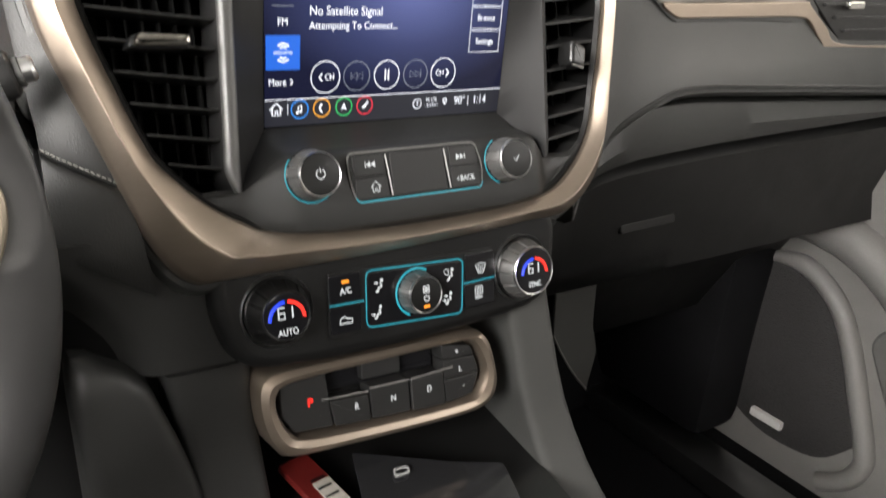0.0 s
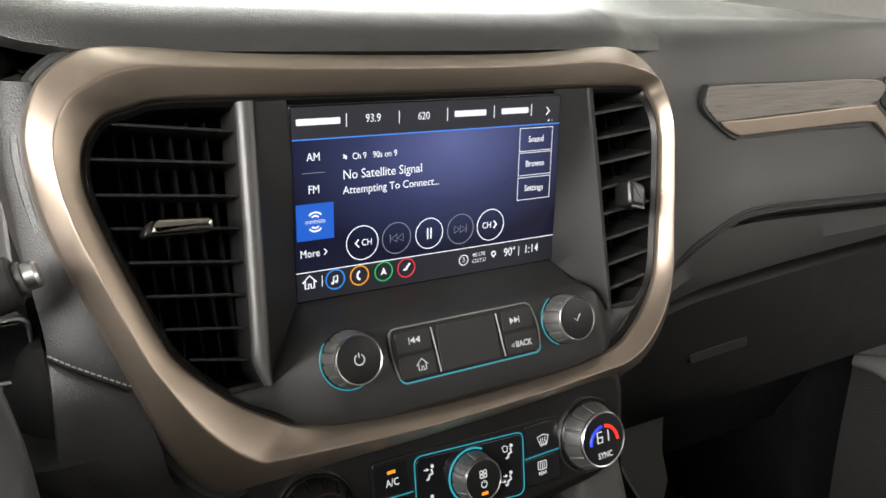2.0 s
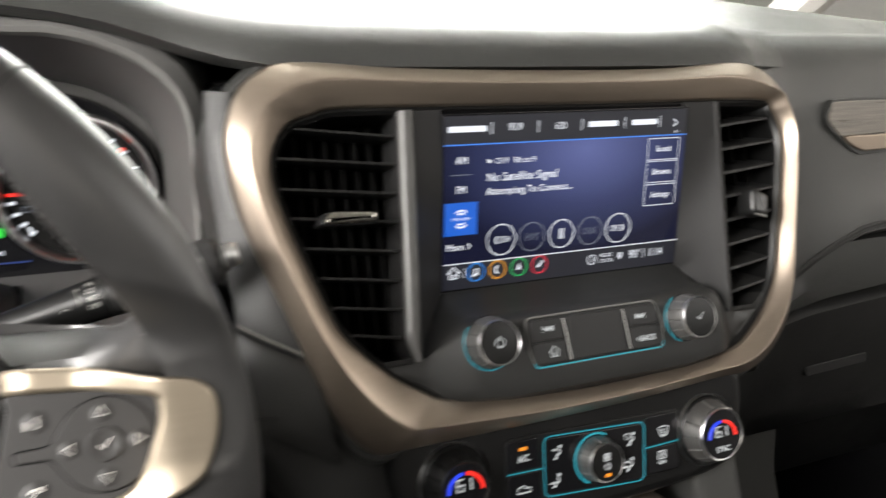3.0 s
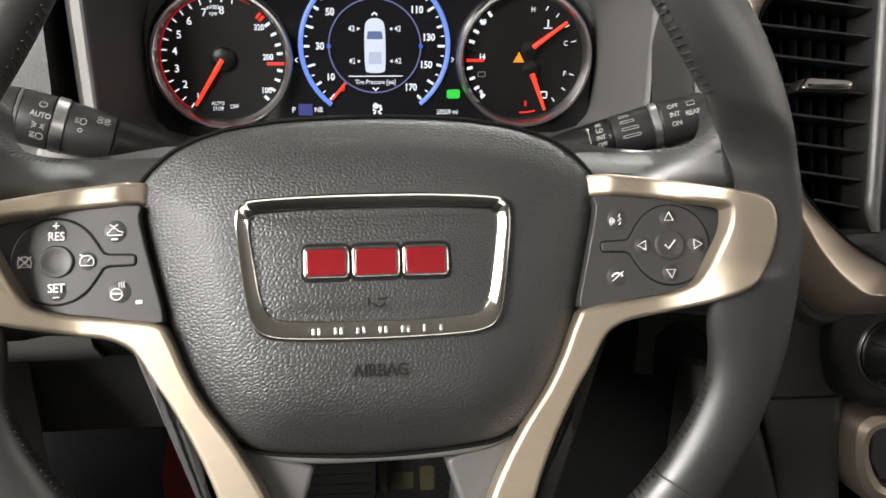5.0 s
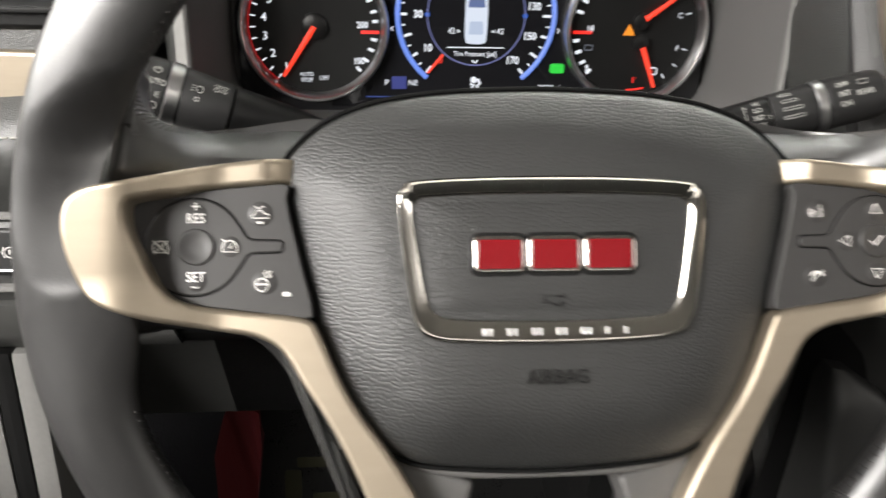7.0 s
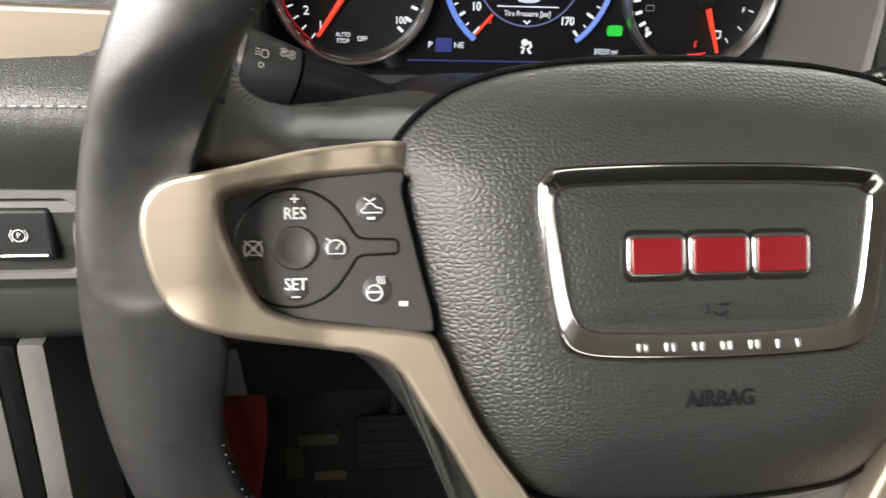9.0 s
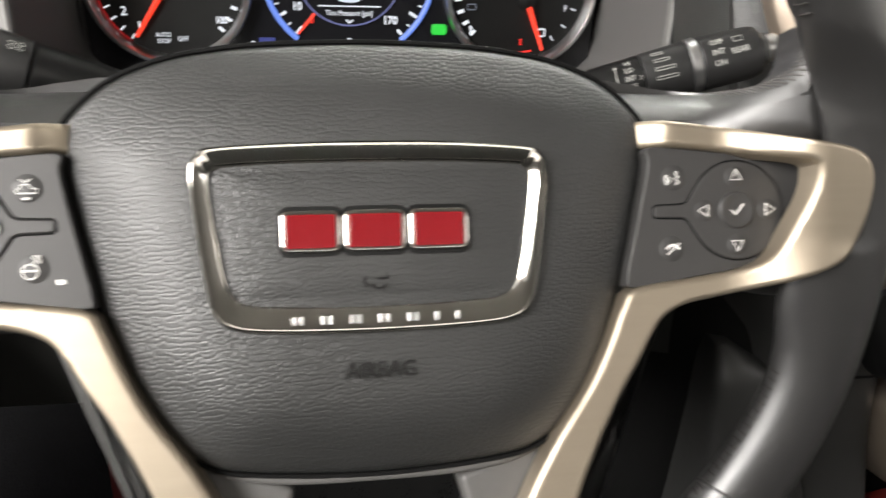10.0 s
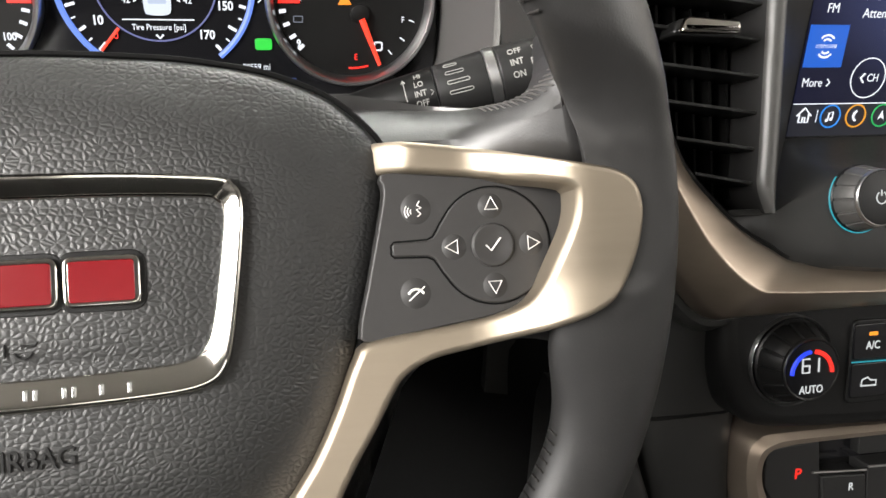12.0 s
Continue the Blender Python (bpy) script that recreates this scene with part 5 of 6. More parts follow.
tacho = gauge(-0.1085, 0.0, 0.0470)
for k in range(1, 9):
    a = 234 - 21 * (k - 1)
    lettering(str(k), 0.0075, 0.0330 * math.cos(radians(a)), 0.0330 * math.sin(radians(a)), -0.002, G_WHITE, tacho)
ticks(tacho, [234 - 10.5 * k for k in range(16)], 0.0385, 0.0420, G_WHITE)
part("red_arc", tube([(x, y, -0.0015) for x, y in arc(0, 0, 0.0428, 60, 235, 40)], 0.0004, 6), glow("dim_red", (0.5, 0.01, 0.01), 0.7), tacho)
needle(tacho, 237, 0.000, 0.0385)
part("needle_hub", lathe([(0.0085, -0.003), (0.0085, 0.0005), (0.007, 0.0015), (0.002, 0.002)], 32), M_BLACK, tacho)
for s, x, y, q in (("320", 0.0265, 0.0215, 0.0050), ("200", 0.0315, 0.0010, 0.0052), ("100", 0.0290, -0.0225, 0.0052)):
    lettering(s, q * 1.12, x, y, -0.002, G_WHITE, tacho, squeeze=0.85, bold=0.03)
ticks(tacho, (36, 25, 14, 5, -12, -22, -33, -44), 0.0380, 0.0420, G_WHITE, 0.0010)
ticks(tacho, (44, 48), 0.0375, 0.0420, G_RED, 0.0010)
flat(box2(0.0365, -0.0035, 0.0120, 0.0020), -0.0028, -0.0018, G_RED, tacho, "red_pointer")
lettering("AUTO\nSTOP", 0.0038, -0.0060, -0.0335, -0.002, G_WHITE, tacho, squeeze=0.85)
lettering("OFF", 0.0042, 0.0055, -0.0340, -0.002, G_WHITE, tacho, squeeze=0.85)
lettering("x1000\nrpm", 0.0040, -0.004, 0.0330, -0.002, G_WHITE, tacho, squeeze=0.85)

fuel = gauge(0.1080, 0.0, 0.0480)
needle(fuel, 36, 0.003, 0.0330, 0.0035, 0.0065)
needle(fuel, -68, 0.003, 0.0320, 0.0050, -0.0080)
flat([(-0.0075, -0.0030), (-0.0035, 0.0045), (0.0005, -0.0030)][::-1], -0.0028, -0.0018, G_ORANGE, fuel, "warning_lamp")
for s, x, y in (("H", 0.0055, 0.0345), ("C", 0.0310, 0.0105), ("F", 0.0315, -0.0115), ("E", 0.0030, -0.0335)):
    lettering(s, 0.0052, x, y, -0.002, G_WHITE if s != "E" else G_RED, fuel, squeeze=0.85)
ticks(fuel, (66, 52, 36, 18, -18, -36, -52), 0.0370, 0.0405, G_WHITE, 0.0004)
ticks(fuel, (130, 141, 152, 163, 190, 201, 212, 223), 0.0385, 0.0425, G_WHITE, 0.0011)
for s, y in (("19", 0.0255), ("14", 0.0010), ("9", -0.0255)):
    lettering(s, 0.0058, -0.0310, y, -0.002, G_WHITE, fuel, squeeze=0.85, bold=0.03)
flat(box2(-0.0360, -0.0015, 0.0125, 0.0020), -0.0028, -0.0018, G_RED, fuel, "red_pointer")
stroke(rounded(box2(-0.0310, -0.0115, 0.0052, 0.0034), 0.0005), 0.0003, -0.002, G_DIM, fuel, "battery_icon", True)
stroke(arc(0, 0, 0.0400, -92, -75, 8), 0.0006, -0.0018, G_RED, fuel, "red_arc")
stroke(rounded(box2(0.0165, -0.0270, 0.0046, 0.0046), 0.001), 0.0005, -0.002, G_WHITE, fuel, "pump_icon", True)
stroke([(0.0170, 0.0225), (0.0170, 0.0275)], 0.0006, -0.002, G_WHITE, fuel, "temperature_icon")
stroke([(0.0140, 0.0215), (0.0200, 0.0215)], 0.0004, -0.002, G_WHITE, fuel, "temperature_icon")
part("needle_cap", lathe([(0.0055, -0.003), (0.0055, 0.0008), (0.002, 0.0016)], 28), M_BLACK, fuel, at=pose(0.0035, 0.0065, 0))
part("needle_cap", lathe([(0.0055, -0.003), (0.0055, 0.0008), (0.002, 0.0016)], 28), M_BLACK, fuel, at=pose(0.0050, -0.0080, 0))

speed = part("speed_ring", tube([(x, y, -0.0030) for x, y in arc(0, 0, 0.0528, -52, 232, 90)], 0.0017, 8), G_RING, cluster, "glowing blue ring", at=pose(-0.001, 0.0085, 0))
stroke(disc(0, 0, 0.0330, n=64), 0.0005, -0.0030, glow("violet_ring", (0.25, 0.27, 0.65), 0.5), speed, "inner_ring", True)
for k, a in enumerate(np.linspace(229, -49, 35)):
    big = k % 4 == 0
    mid = k % 2 == 0
    stroke([(0.0505 * math.cos(radians(a)), 0.0505 * math.sin(radians(a))), ((0.0452 if big else 0.0466 if mid else 0.0482) * math.cos(radians(a)), (0.0452 if big else 0.0466 if mid else 0.0482) * math.sin(radians(a)))], 0.0009 if mid else 0.0005, -0.003, G_WHITE, speed, "tick")
for s, a in (("10", 214), ("30", 180), ("50", 143), ("70", 110), ("90", 72), ("110", 40), ("130", 9), ("150", -20), ("170", -49)):
    lettering(s, 0.0070, 0.0392 * math.cos(radians(a)), 0.0392 * math.sin(radians(a)), -0.003, G_WHITE, speed, squeeze=0.88, bold=0.03)
lettering("0", 0.0055, 0.0385 * math.cos(radians(232)), 0.0385 * math.sin(radians(232)), -0.003, G_RED, speed)
stroke([(0.0340 * math.cos(radians(230)), 0.0340 * math.sin(radians(230))), (0.0500 * math.cos(radians(230)), 0.0500 * math.sin(radians(230)))], 0.0009, -0.0025, G_NEEDLE, speed, "speed_pointer")
car = [(-0.0072, -0.016), (-0.0076, 0.0), (-0.0070, 0.014), (-0.0045, 0.0185), (0.0, 0.0195), (0.0045, 0.0185), (0.0070, 0.014), (0.0076, 0.0), (0.0072, -0.016), (0.0050, -0.0185), (0, -0.019), (-0.0050, -0.0185)]
flat(smooth(car, 48), -0.0036, -0.0030, glow("car_pixels", (0.75, 0.82, 0.95), 0.9), speed, "car_icon")
flat(rounded([(-0.0058, 0.0050), (0.0058, 0.0050), (0.0050, 0.0105), (-0.0050, 0.0105)], 0.001), -0.0032, -0.0028, glow("windscreen_pixels", (0.10, 0.16, 0.38), 0.8), speed, "car_icon")
flat(rounded([(-0.0050, -0.0125), (0.0050, -0.0125), (0.0044, -0.0040), (-0.0044, -0.0040)], 0.001), -0.0032, -0.0028, glow("roof_pixels", (0.55, 0.65, 0.85), 0.8), speed, "car_icon")
for x, y, s in ((-0.0165, 0.0122, "42"), (0.0165, 0.0122, "42"), (-0.0165, -0.0105, "42"), (0.0165, -0.0105, "42")):
    lettering(s, 0.0056, x, y, -0.003, G_WHITE, speed, squeeze=0.85)
    d = 1 if x < 0 else -1
    flat([(x + d * 0.0040, y + 0.0012), (x + d * 0.0060, y), (x + d * 0.0040, y - 0.0012)][::-d], -0.0032, -0.0028, G_WHITE, speed, "pressure_arrow")
lettering("Tire Pressure [psi]", 0.0046, 0, -0.0255, -0.003, G_WHITE, speed, squeeze=0.85)
flat(box2(0, -0.0212, 0.039, 0.0007), -0.0032, -0.0028, G_WHITE, speed, "screen_line")
stroke([(-0.0020, -0.0295), (0, -0.0315), (0.0020, -0.0295)], 0.0006, -0.003, G_WHITE, speed, "chevron")
stroke([(-0.0020, 0.0215), (0, 0.0235), (0.0020, 0.0215)], 0.0006, -0.003, G_WHITE, speed, "chevron")
for d in (-1, 1):
    stroke([(d * 0.0555, -0.0080), (d * 0.0572, -0.0095), (d * 0.0555, -0.0110)], 0.0004, -0.003, G_WHITE, speed, "chevron")
    flat(disc(d * 0.0330, 0.0, 0.0016, n=14), -0.0034, -0.0026, G_BLUE, speed, "ring_marker")
lettering("P", 0.0056, -0.0610, -0.0370, -0.003, G_WHITE, cluster)
lettering("NE", 0.0050, -0.0430, -0.0370, -0.003, G_WHITE, cluster)
lettering("30559 mi", 0.0050, 0.0520, -0.0395, -0.003, G_WHITE, cluster, squeeze=0.85)
flat(box2(-0.0525, -0.0370, 0.0100, 0.0085), -0.0042, -0.0036, glow("gear_tile_pixels", (0.008, 0.02, 0.20), 1.0), cluster, "gear_tile")
part("head_lamp_lamp", plate(rounded(box2(0.0565, -0.0262, 0.0098, 0.0066), 0.0018), -0.0040, -0.0028, 0.0004), G_GREEN, cluster, "green lit lamp symbol")
part("turn_lamp", plate(rounded(box2(0.0475, 0.0500, 0.0130, 0.0052), 0.001), -0.0040, -0.0028, 0.0004), G_GREEN, cluster, "green lit lamp symbol")
flat(disc(-0.0012, -0.0345, 0.0022, n=16), -0.0036, -0.0028, G_WHITE, cluster, "airbag_icon")
stroke([(0.0016, -0.0338), (0.0030, -0.0370), (0.0010, -0.0385), (0.0028, -0.0412)], 0.0009, -0.003, G_WHITE, cluster, "airbag_icon")
stroke([(-0.0034, -0.0372), (-0.0014, -0.0380), (-0.0026, -0.0412)], 0.0008, -0.003, G_WHITE, cluster, "airbag_icon")
flat(rounded(box2(-0.0500, 0.0535, 0.0055, 0.0100), 0.0015), -0.0040, -0.0028, G_DIM, cluster, "door_icon")
flat(box2(-0.0530, 0.0530, 0.0030, 0.0040), -0.0030, -0.0026, G_RED, cluster, "door_icon")

# ---- hood over the cluster ----
hood = empty("instrument_hood", CLUSTER, "dark grey plastic hood around the instrument cluster", "instrument hood")


def hood_loop(w, hx, lo, hi, n=96):
    return lift(by_angle(rounded([(-hx, lo), (hx, lo), (hx, hi - 0.03), (hx - 0.05, hi), (-hx + 0.05, hi), (-hx, hi - 0.03)], 0.03), (0, 0), n), w)


part("tunnel", rings(bmesh.new(), [hood_loop(-0.012, 0.163, -0.056, 0.072), hood_loop(0.0, 0.1625, -0.056, 0.072), hood_loop(0.020, 0.1640, -0.058, 0.078), hood_loop(0.050, 0.1670, -0.061, 0.088), hood_loop(0.084, 0.1705, -0.066, 0.099)], cap_end=False), M_TUNNEL, hood)
part("hood_rim", rings(bmesh.new(), [hood_loop(0.083, 0.1705, -0.066, 0.099), hood_loop(0.087, 0.1715, -0.0665, 0.101), hood_loop(0.088, 0.1730, -0.068, 0.104), hood_loop(0.082, 0.1800, -0.072, 0.110)], cap_start=False, cap_end=False), M_PLASTIC_L, hood, "mid grey rim of the hood")
part("hood_skirt", rings(bmesh.new(), [hood_loop(0.082, 0.1800, -0.072, 0.110), hood_loop(0.078, 0.1830, -0.074, 0.113), hood_loop(0.060, 0.1900, -0.080, 0.120), hood_loop(0.0, 0.1980, -0.10, 0.130)], cap_start=False, cap_end=False), M_DASH, hood, "black vinyl outside of the hood")
# added block that darkens the shaded gap between column shroud and hood
part("column_gap_shade", block(-0.100, 0.070, -0.075, -0.0560, 0.016, 0.084, 0.004), M_SHADE, hood, "near-black block standing for the dark gap above the column")

# ---- dashboard ----
def prism(profiles, n_along=24):
    """A body from (x, [(y, z), ...]) sections of equal length."""
    return loft([[(x, y, z) for y, z in pr] for x, pr in profiles], n_along=n_along)


DT = ((-0.62, 0.895, 0.225, 0.0), (-0.30, 0.900, 0.215, 0.0), (-0.21, 0.912, 0.200, 0.010), (-0.10, 0.934, 0.186, 0.030), (0.01, 0.940, 0.184, 0.034), (0.12, 0.932, 0.186, 0.028), (0.18, 0.915, 0.172, 0.010), (0.21, 0.908, 0.152, 0.0), (0.25, 0.906, 0.147, 0.0), (0.39, 0.905, 0.1455, 0.0),
      (0.53, 0.905, 0.1475, 0.0), (0.565, 0.904, 0.158, 0.0), (0.60, 0.902, 0.185, 0.0), (0.66, 0.900, 0.212, -0.002), (0.80, 0.897, 0.225, -0.004), (1.35, 0.886, 0.242, -0.006))
def hump(x):
    """How much the far part of the dashboard's top rises towards the windshield."""
    return 0.046 * max(0.0, min(1.0, (x - 0.10) / 0.15)) * max(0.0, min(1.0, (1.42 - x) / 0.55))


tagged(part("dashboard_top", prism([(x, [(0.98, 0.60), (0.98, 0.912 + hump(x)), (0.60, zc + 0.004 + hump(x)), (0.34, zc + 0.002 + 0.25 * hump(x)), (yf + 0.075, zc), (yf + 0.045, zc - 0.003), (yf + 0.020, zc - 0.010), (yf + 0.006, zc - 0.020), (yf, zc - 0.031), (yf + 0.012, zc - 0.036), (0.42, zc - 0.040), (0.43, 0.60)]) for x, zc, yf, h in DT], 90), M_DASH),
       "soft grained black dashboard top", "dashboard", kind="structure")
LEDGE = ((0.585, 0.640), (0.610, 0.668), (0.650, 0.700), (0.700, 0.722), (0.750, 0.731), (0.90, 0.724), (1.37, 0.696))
pdash = empty("passenger_dashboard", Matrix(), "black vinyl passenger dashboard with a stitched seam", "dashboard", kind="structure")


def upper_profile(x, zl):
    d = 0.06 * (x - 0.69)
    k = max(0.0, min(1.0, (x - 0.575) / 0.05)) * 0.03 - 0.03
    return [(0.45, 0.60), (0.45, 0.868), (0.30 + d, 0.888), (0.262 + d + k, 0.8955), (0.236 + d + k, 0.8925), (0.219 + d + k, 0.882), (0.208 + d + k, 0.864), (0.201 + d + k, 0.842), (0.197 + d + k, 0.820), (0.192 + d + k, 0.790), (0.182 + d + k, (0.79 + zl) / 2), (0.172 + d + k, zl + 0.012), (0.171 + d + k, zl + 0.003), (0.180 + d + k, zl - 0.003), (0.22 + d + k, zl - 0.004), (0.35, zl - 0.01)]


part("upper_pad", prism([(x, upper_profile(x, z)) for x, z in LEDGE], 50), M_DASH, pdash, "soft black vinyl upper pad")
part("seam_thread", tube([(x, 0.1700 + 0.06 * (x - 0.69) + (max(0.0, min(1.0, (x - 0.575) / 0.05)) * 0.03 - 0.03), z + 0.0075) for x, z in [(float(q[0]), float(q[1])) for q in smooth(LEDGE, 60, False)]], 0.0007, 6), M_THREAD_D, pdash)
for dz in (0.0035, 0.0095):
    part("piped_seam", tube([(x, 0.1712 + 0.06 * (x - 0.69) + (max(0.0, min(1.0, (x - 0.575) / 0.05)) * 0.03 - 0.03), z + dz) for x, z in [(float(q[0]), float(q[1])) for q in smooth(LEDGE, 60, False)]], 0.0011, 6), M_DASH, pdash)
CREASE = ((0.585, 0.585), (0.610, 0.615), (0.650, 0.650), (0.700, 0.661), (0.750, 0.664), (0.90, 0.667), (1.37, 0.667))
part("lower_roll", prism([(x, [(0.42, 0.45), (0.42, zl), (0.26, zl - 0.004), (0.206 + 0.06 * (x - 0.69), zl - 0.005), (0.191 + 0.06 * (x - 0.69), zl - 0.012), (0.185 + 0.06 * (x - 0.69), (zl + zc) / 2 - 0.004), (0.192 + 0.06 * (x - 0.69), zc + 0.006), (0.215 + 0.06 * (x - 0.69), zc - 0.003), (0.28, zc - 0.010)]) for (x, zl), (_, zc) in zip(LEDGE, CREASE)], 50), M_DASH, pdash, "rolled black vinyl below the seam")
part("glove_box", prism([(x, [(0.44, 0.30), (0.44, zc), (0.26, zc - 0.002), (0.214 + 0.06 * (x - 0.69), zc - 0.004), (0.204 + 0.06 * (x - 0.69), zc - 0.014), (0.210 + 0.06 * (x - 0.69), zc - 0.040), (0.232 + 0.06 * (x - 0.69), 0.540), (0.26, 0.500), (0.31, 0.470), (0.36, 0.46)]) for x, zc in CREASE], 50), M_BLACK, pdash, "dark grey glove box door")
part("glove_latch", plate(rounded(box2(0, 0, 0.088, 0.010), 0.004), -0.004, 0.0025, 0.001), M_BLACK, pdash, at=pose(0.780, 0.2255, 0.582, 74, 0, 3))
FLAP = pose(0, 0.36, 0, 90, 0, 0)
flap = part("lower_flap", plate(rounded([(0.790, 0.462), (0.798, 0.375), (0.835, 0.319), (0.876, 0.271), (0.884, 0.330), (0.868, 0.376), (0.860, 0.462)], 0.006), -0.002, 0.002, 0.0008), M_PLASTIC, pdash, "loose dark plastic flap hanging under the glove box", at=FLAP)
part("flap_edge", tube([(0.798, 0.375, 0.002), (0.816, 0.346, 0.002), (0.835, 0.319, 0.002), (0.856, 0.293, 0.002), (0.875, 0.273, 0.002)], 0.0016, 6), M_PLASTIC_L, flap, "pale edge line")
PTRIM = pose(0.69, 0.1935, 0.815, 84, 0, 3.4)
ptrim = empty("passenger_trim", PTRIM, "grey veneer and champagne metal trim strip on the dashboard", "trim", kind="structure")
part("trim_gap", plate(smooth([(-0.004, 0.010), (0.000, 0.0245), (0.010, 0.0285), (0.10, 0.0285), (0.25, 0.0265), (0.290, 0.026), (0.290, 0.0), (0.255, -0.019), (0.16, -0.0180), (0.055, -0.0185), (0.036, -0.0175), (0.012, -0.0035)], 120), -0.010, 0.0002, 0.0002), M_DASH, ptrim)
part("veneer", plate(smooth([(-0.002, 0.0115), (0.001, 0.0225), (0.010, 0.0265), (0.10, 0.0262), (0.262, 0.0235), (0.252, 0.0010), (0.160, 0.0), (0.060, -0.0015), (0.016, -0.0020), (0.008, 0.002)], 120), -0.004, 0.0014, 0.0008), M_WOOD, ptrim, "grey grained veneer")
part("metal_lip", plate(smooth([(0.016, -0.0028), (0.060, -0.0022), (0.16, -0.0008), (0.252, 0.0004), (0.262, -0.004), (0.300, -0.026), (0.335, -0.0440), (0.500, -0.051), (0.500, -0.063), (0.330, -0.0575), (0.290, -0.040), (0.268, -0.0230), (0.245, -0.0160), (0.16, -0.0155), (0.055, -0.0160), (0.038, -0.0150)], 160), -0.004, 0.0024, 0.0014), M_BEZEL, ptrim, "champagne satin metal lip")
pvent = empty("passenger_vent", PTRIM, "black passenger air vent with a chrome tab", "air vent")
part("vent_frame", plate(rounded([(0.266, 0.002), (0.335, -0.043), (0.500, -0.050), (0.500, 0.026), (0.272, 0.027)], 0.004), -0.010, 0.0012, 0.001), M_BLACK, pvent)
for v in (0.012, -0.002, -0.016, -0.030):
    part("vent_blade", block(0.276 + max(0, 0.004 - v) * 1.7, 0.50, v - 0.0014, v + 0.0014, -0.004, 0.0050, 0.0004), M_SLAT, pvent)
part("vent_lip", plate(rounded([(0.272, 0.0215), (0.50, 0.0195), (0.50, 0.0265), (0.276, 0.0272)], 0.002), 0.0, 0.0052, 0.0015), M_TRIM, pvent, "champagne metal lip over the vent")
part("vent_tab", plate(rounded(box2(0.345, -0.003, 0.034, 0.009), 0.003), 0.0, 0.010, 0.002), M_CHROME, pvent)

# driver's side of the dashboard, left of the column
ddash = empty("driver_dashboard", Matrix(), "black vinyl dashboard beside the driver's door with a stitched seam", "dashboard", kind="structure")
DP = [(0.45, 0.56), (0.45, 0.88), (0.26, 0.882), (0.228, 0.872), (0.216, 0.850), (0.212, 0.800), (0.208, 0.760), (0.197, 0.748), (0.190, 0.738), (0.190, 0.720), (0.197, 0.700), (0.204, 0.690), (0.216, 0.686), (0.26, 0.68), (0.36, 0.60)]
part("upper_pad", prism([(x, [(y + 0.02 * max(0, -0.24 - x) / 0.3, z) for y, z in DP]) for x in (-0.44, -0.36, -0.24, -0.19)], 10), M_DASH, ddash, "grained black vinyl pad")
part("switch_panel", prism([(x, [(0.42, 0.56), (0.42, 0.688), (0.216, 0.688), (0.203, 0.685), (0.200, 0.680), (0.206, 0.640), (0.210, 0.632), (0.26, 0.60)]) for x in (-0.52, -0.35, -0.19)], 6), M_PLASTIC, ddash, "dark grey switch panel")
part("knee_panel", prism([(x, [(0.40, 0.42), (0.40, 0.632), (0.222, 0.632), (0.208, 0.628), (0.212, 0.606), (0.228, 0.588), (0.262, 0.578), (0.32, 0.55)]) for x in (-0.52, -0.35, -0.22, -0.19)], 10), M_PLASTIC, ddash, "dark grey knee panel")
part("column_surround", prism([(x, [(0.40, 0.42), (0.40, 0.632), (0.226, 0.632), (0.212, 0.626), (0.216, 0.606), (0.232, 0.588), (0.266, 0.578), (0.32, 0.55)]) for x in (-0.19, -0.05, 0.10, 0.16)], 8), M_BLACK, ddash, "black panel under the steering column")
bm = bmesh.new()
for k in range(52):
    x = -0.50 + 0.0056 * k
    t = tube([(x, 0.1885, 0.7395), (x + 0.0038, 0.1885, 0.7397)], 0.0006, 5)
    me = bpy.data.meshes.new("tmp")
    t.to_mesh(me), t.free()
    bm.from_mesh(me)
    bpy.data.meshes.remove(me)
part("seam_stitching", bm, M_THREAD, ddash, "pale grey stitching")
tagged(part("driver_trim", plate(rounded([(-0.50, 0.757), (-0.208, 0.753), (-0.206, 0.783), (-0.50, 0.789)], 0.004), 0.0, 0.006, 0.003), M_TRIM, at=pose(0, 0.214, 0.0, 90, 0, 0)), "champagne metal trim strip below the driver's vent", "trim", kind="structure")
dvent = empty("driver_vent", pose(0, 0.213, 0.0, 90, 0, 0), "black driver's air vent with a chrome tab", "air vent")
part("vent_frame", plate(rounded([(-0.47, 0.795), (-0.222, 0.795), (-0.222, 0.862), (-0.47, 0.862)], 0.012), -0.01, 0.004, 0.003), M_BLACK, dvent)
for v in (0.806, 0.820, 0.834, 0.848):
    part("vent_blade", block(-0.46, -0.232, v - 0.0012, v + 0.0012, 0.002, 0.010, 0.0004), M_SLAT, dvent)
part("vent_tab", plate(rounded(box2(-0.262, 0.8180, 0.030, 0.007), 0.003), 0.004, 0.014, 0.002), M_CHROME, dvent)
brake = empty("parking_brake_switch", pose(-0.2725, 0.2025, 0.6670, 85, 0, 0), "dark grey parking brake switch in a recessed panel", "switch")
part("recess", frame_ring(rounded(box2(0.0015, -0.001, 0.058, 0.050), 0.005), rounded(box2(0.0015, -0.001, 0.043, 0.040), 0.005), [(0, -0.004), (0, 0.0010), (0.2, 0.0022), (0.8, 0.0022), (1.0, 0.0004), (1.0, -0.004)]), M_PLASTIC_L, brake, "mid grey recessed surround")
part("recess_floor", plate(rounded(box2(0.0015, -0.001, 0.044, 0.041), 0.005), -0.006, -0.0012, 0.0003), M_SHELF, brake)
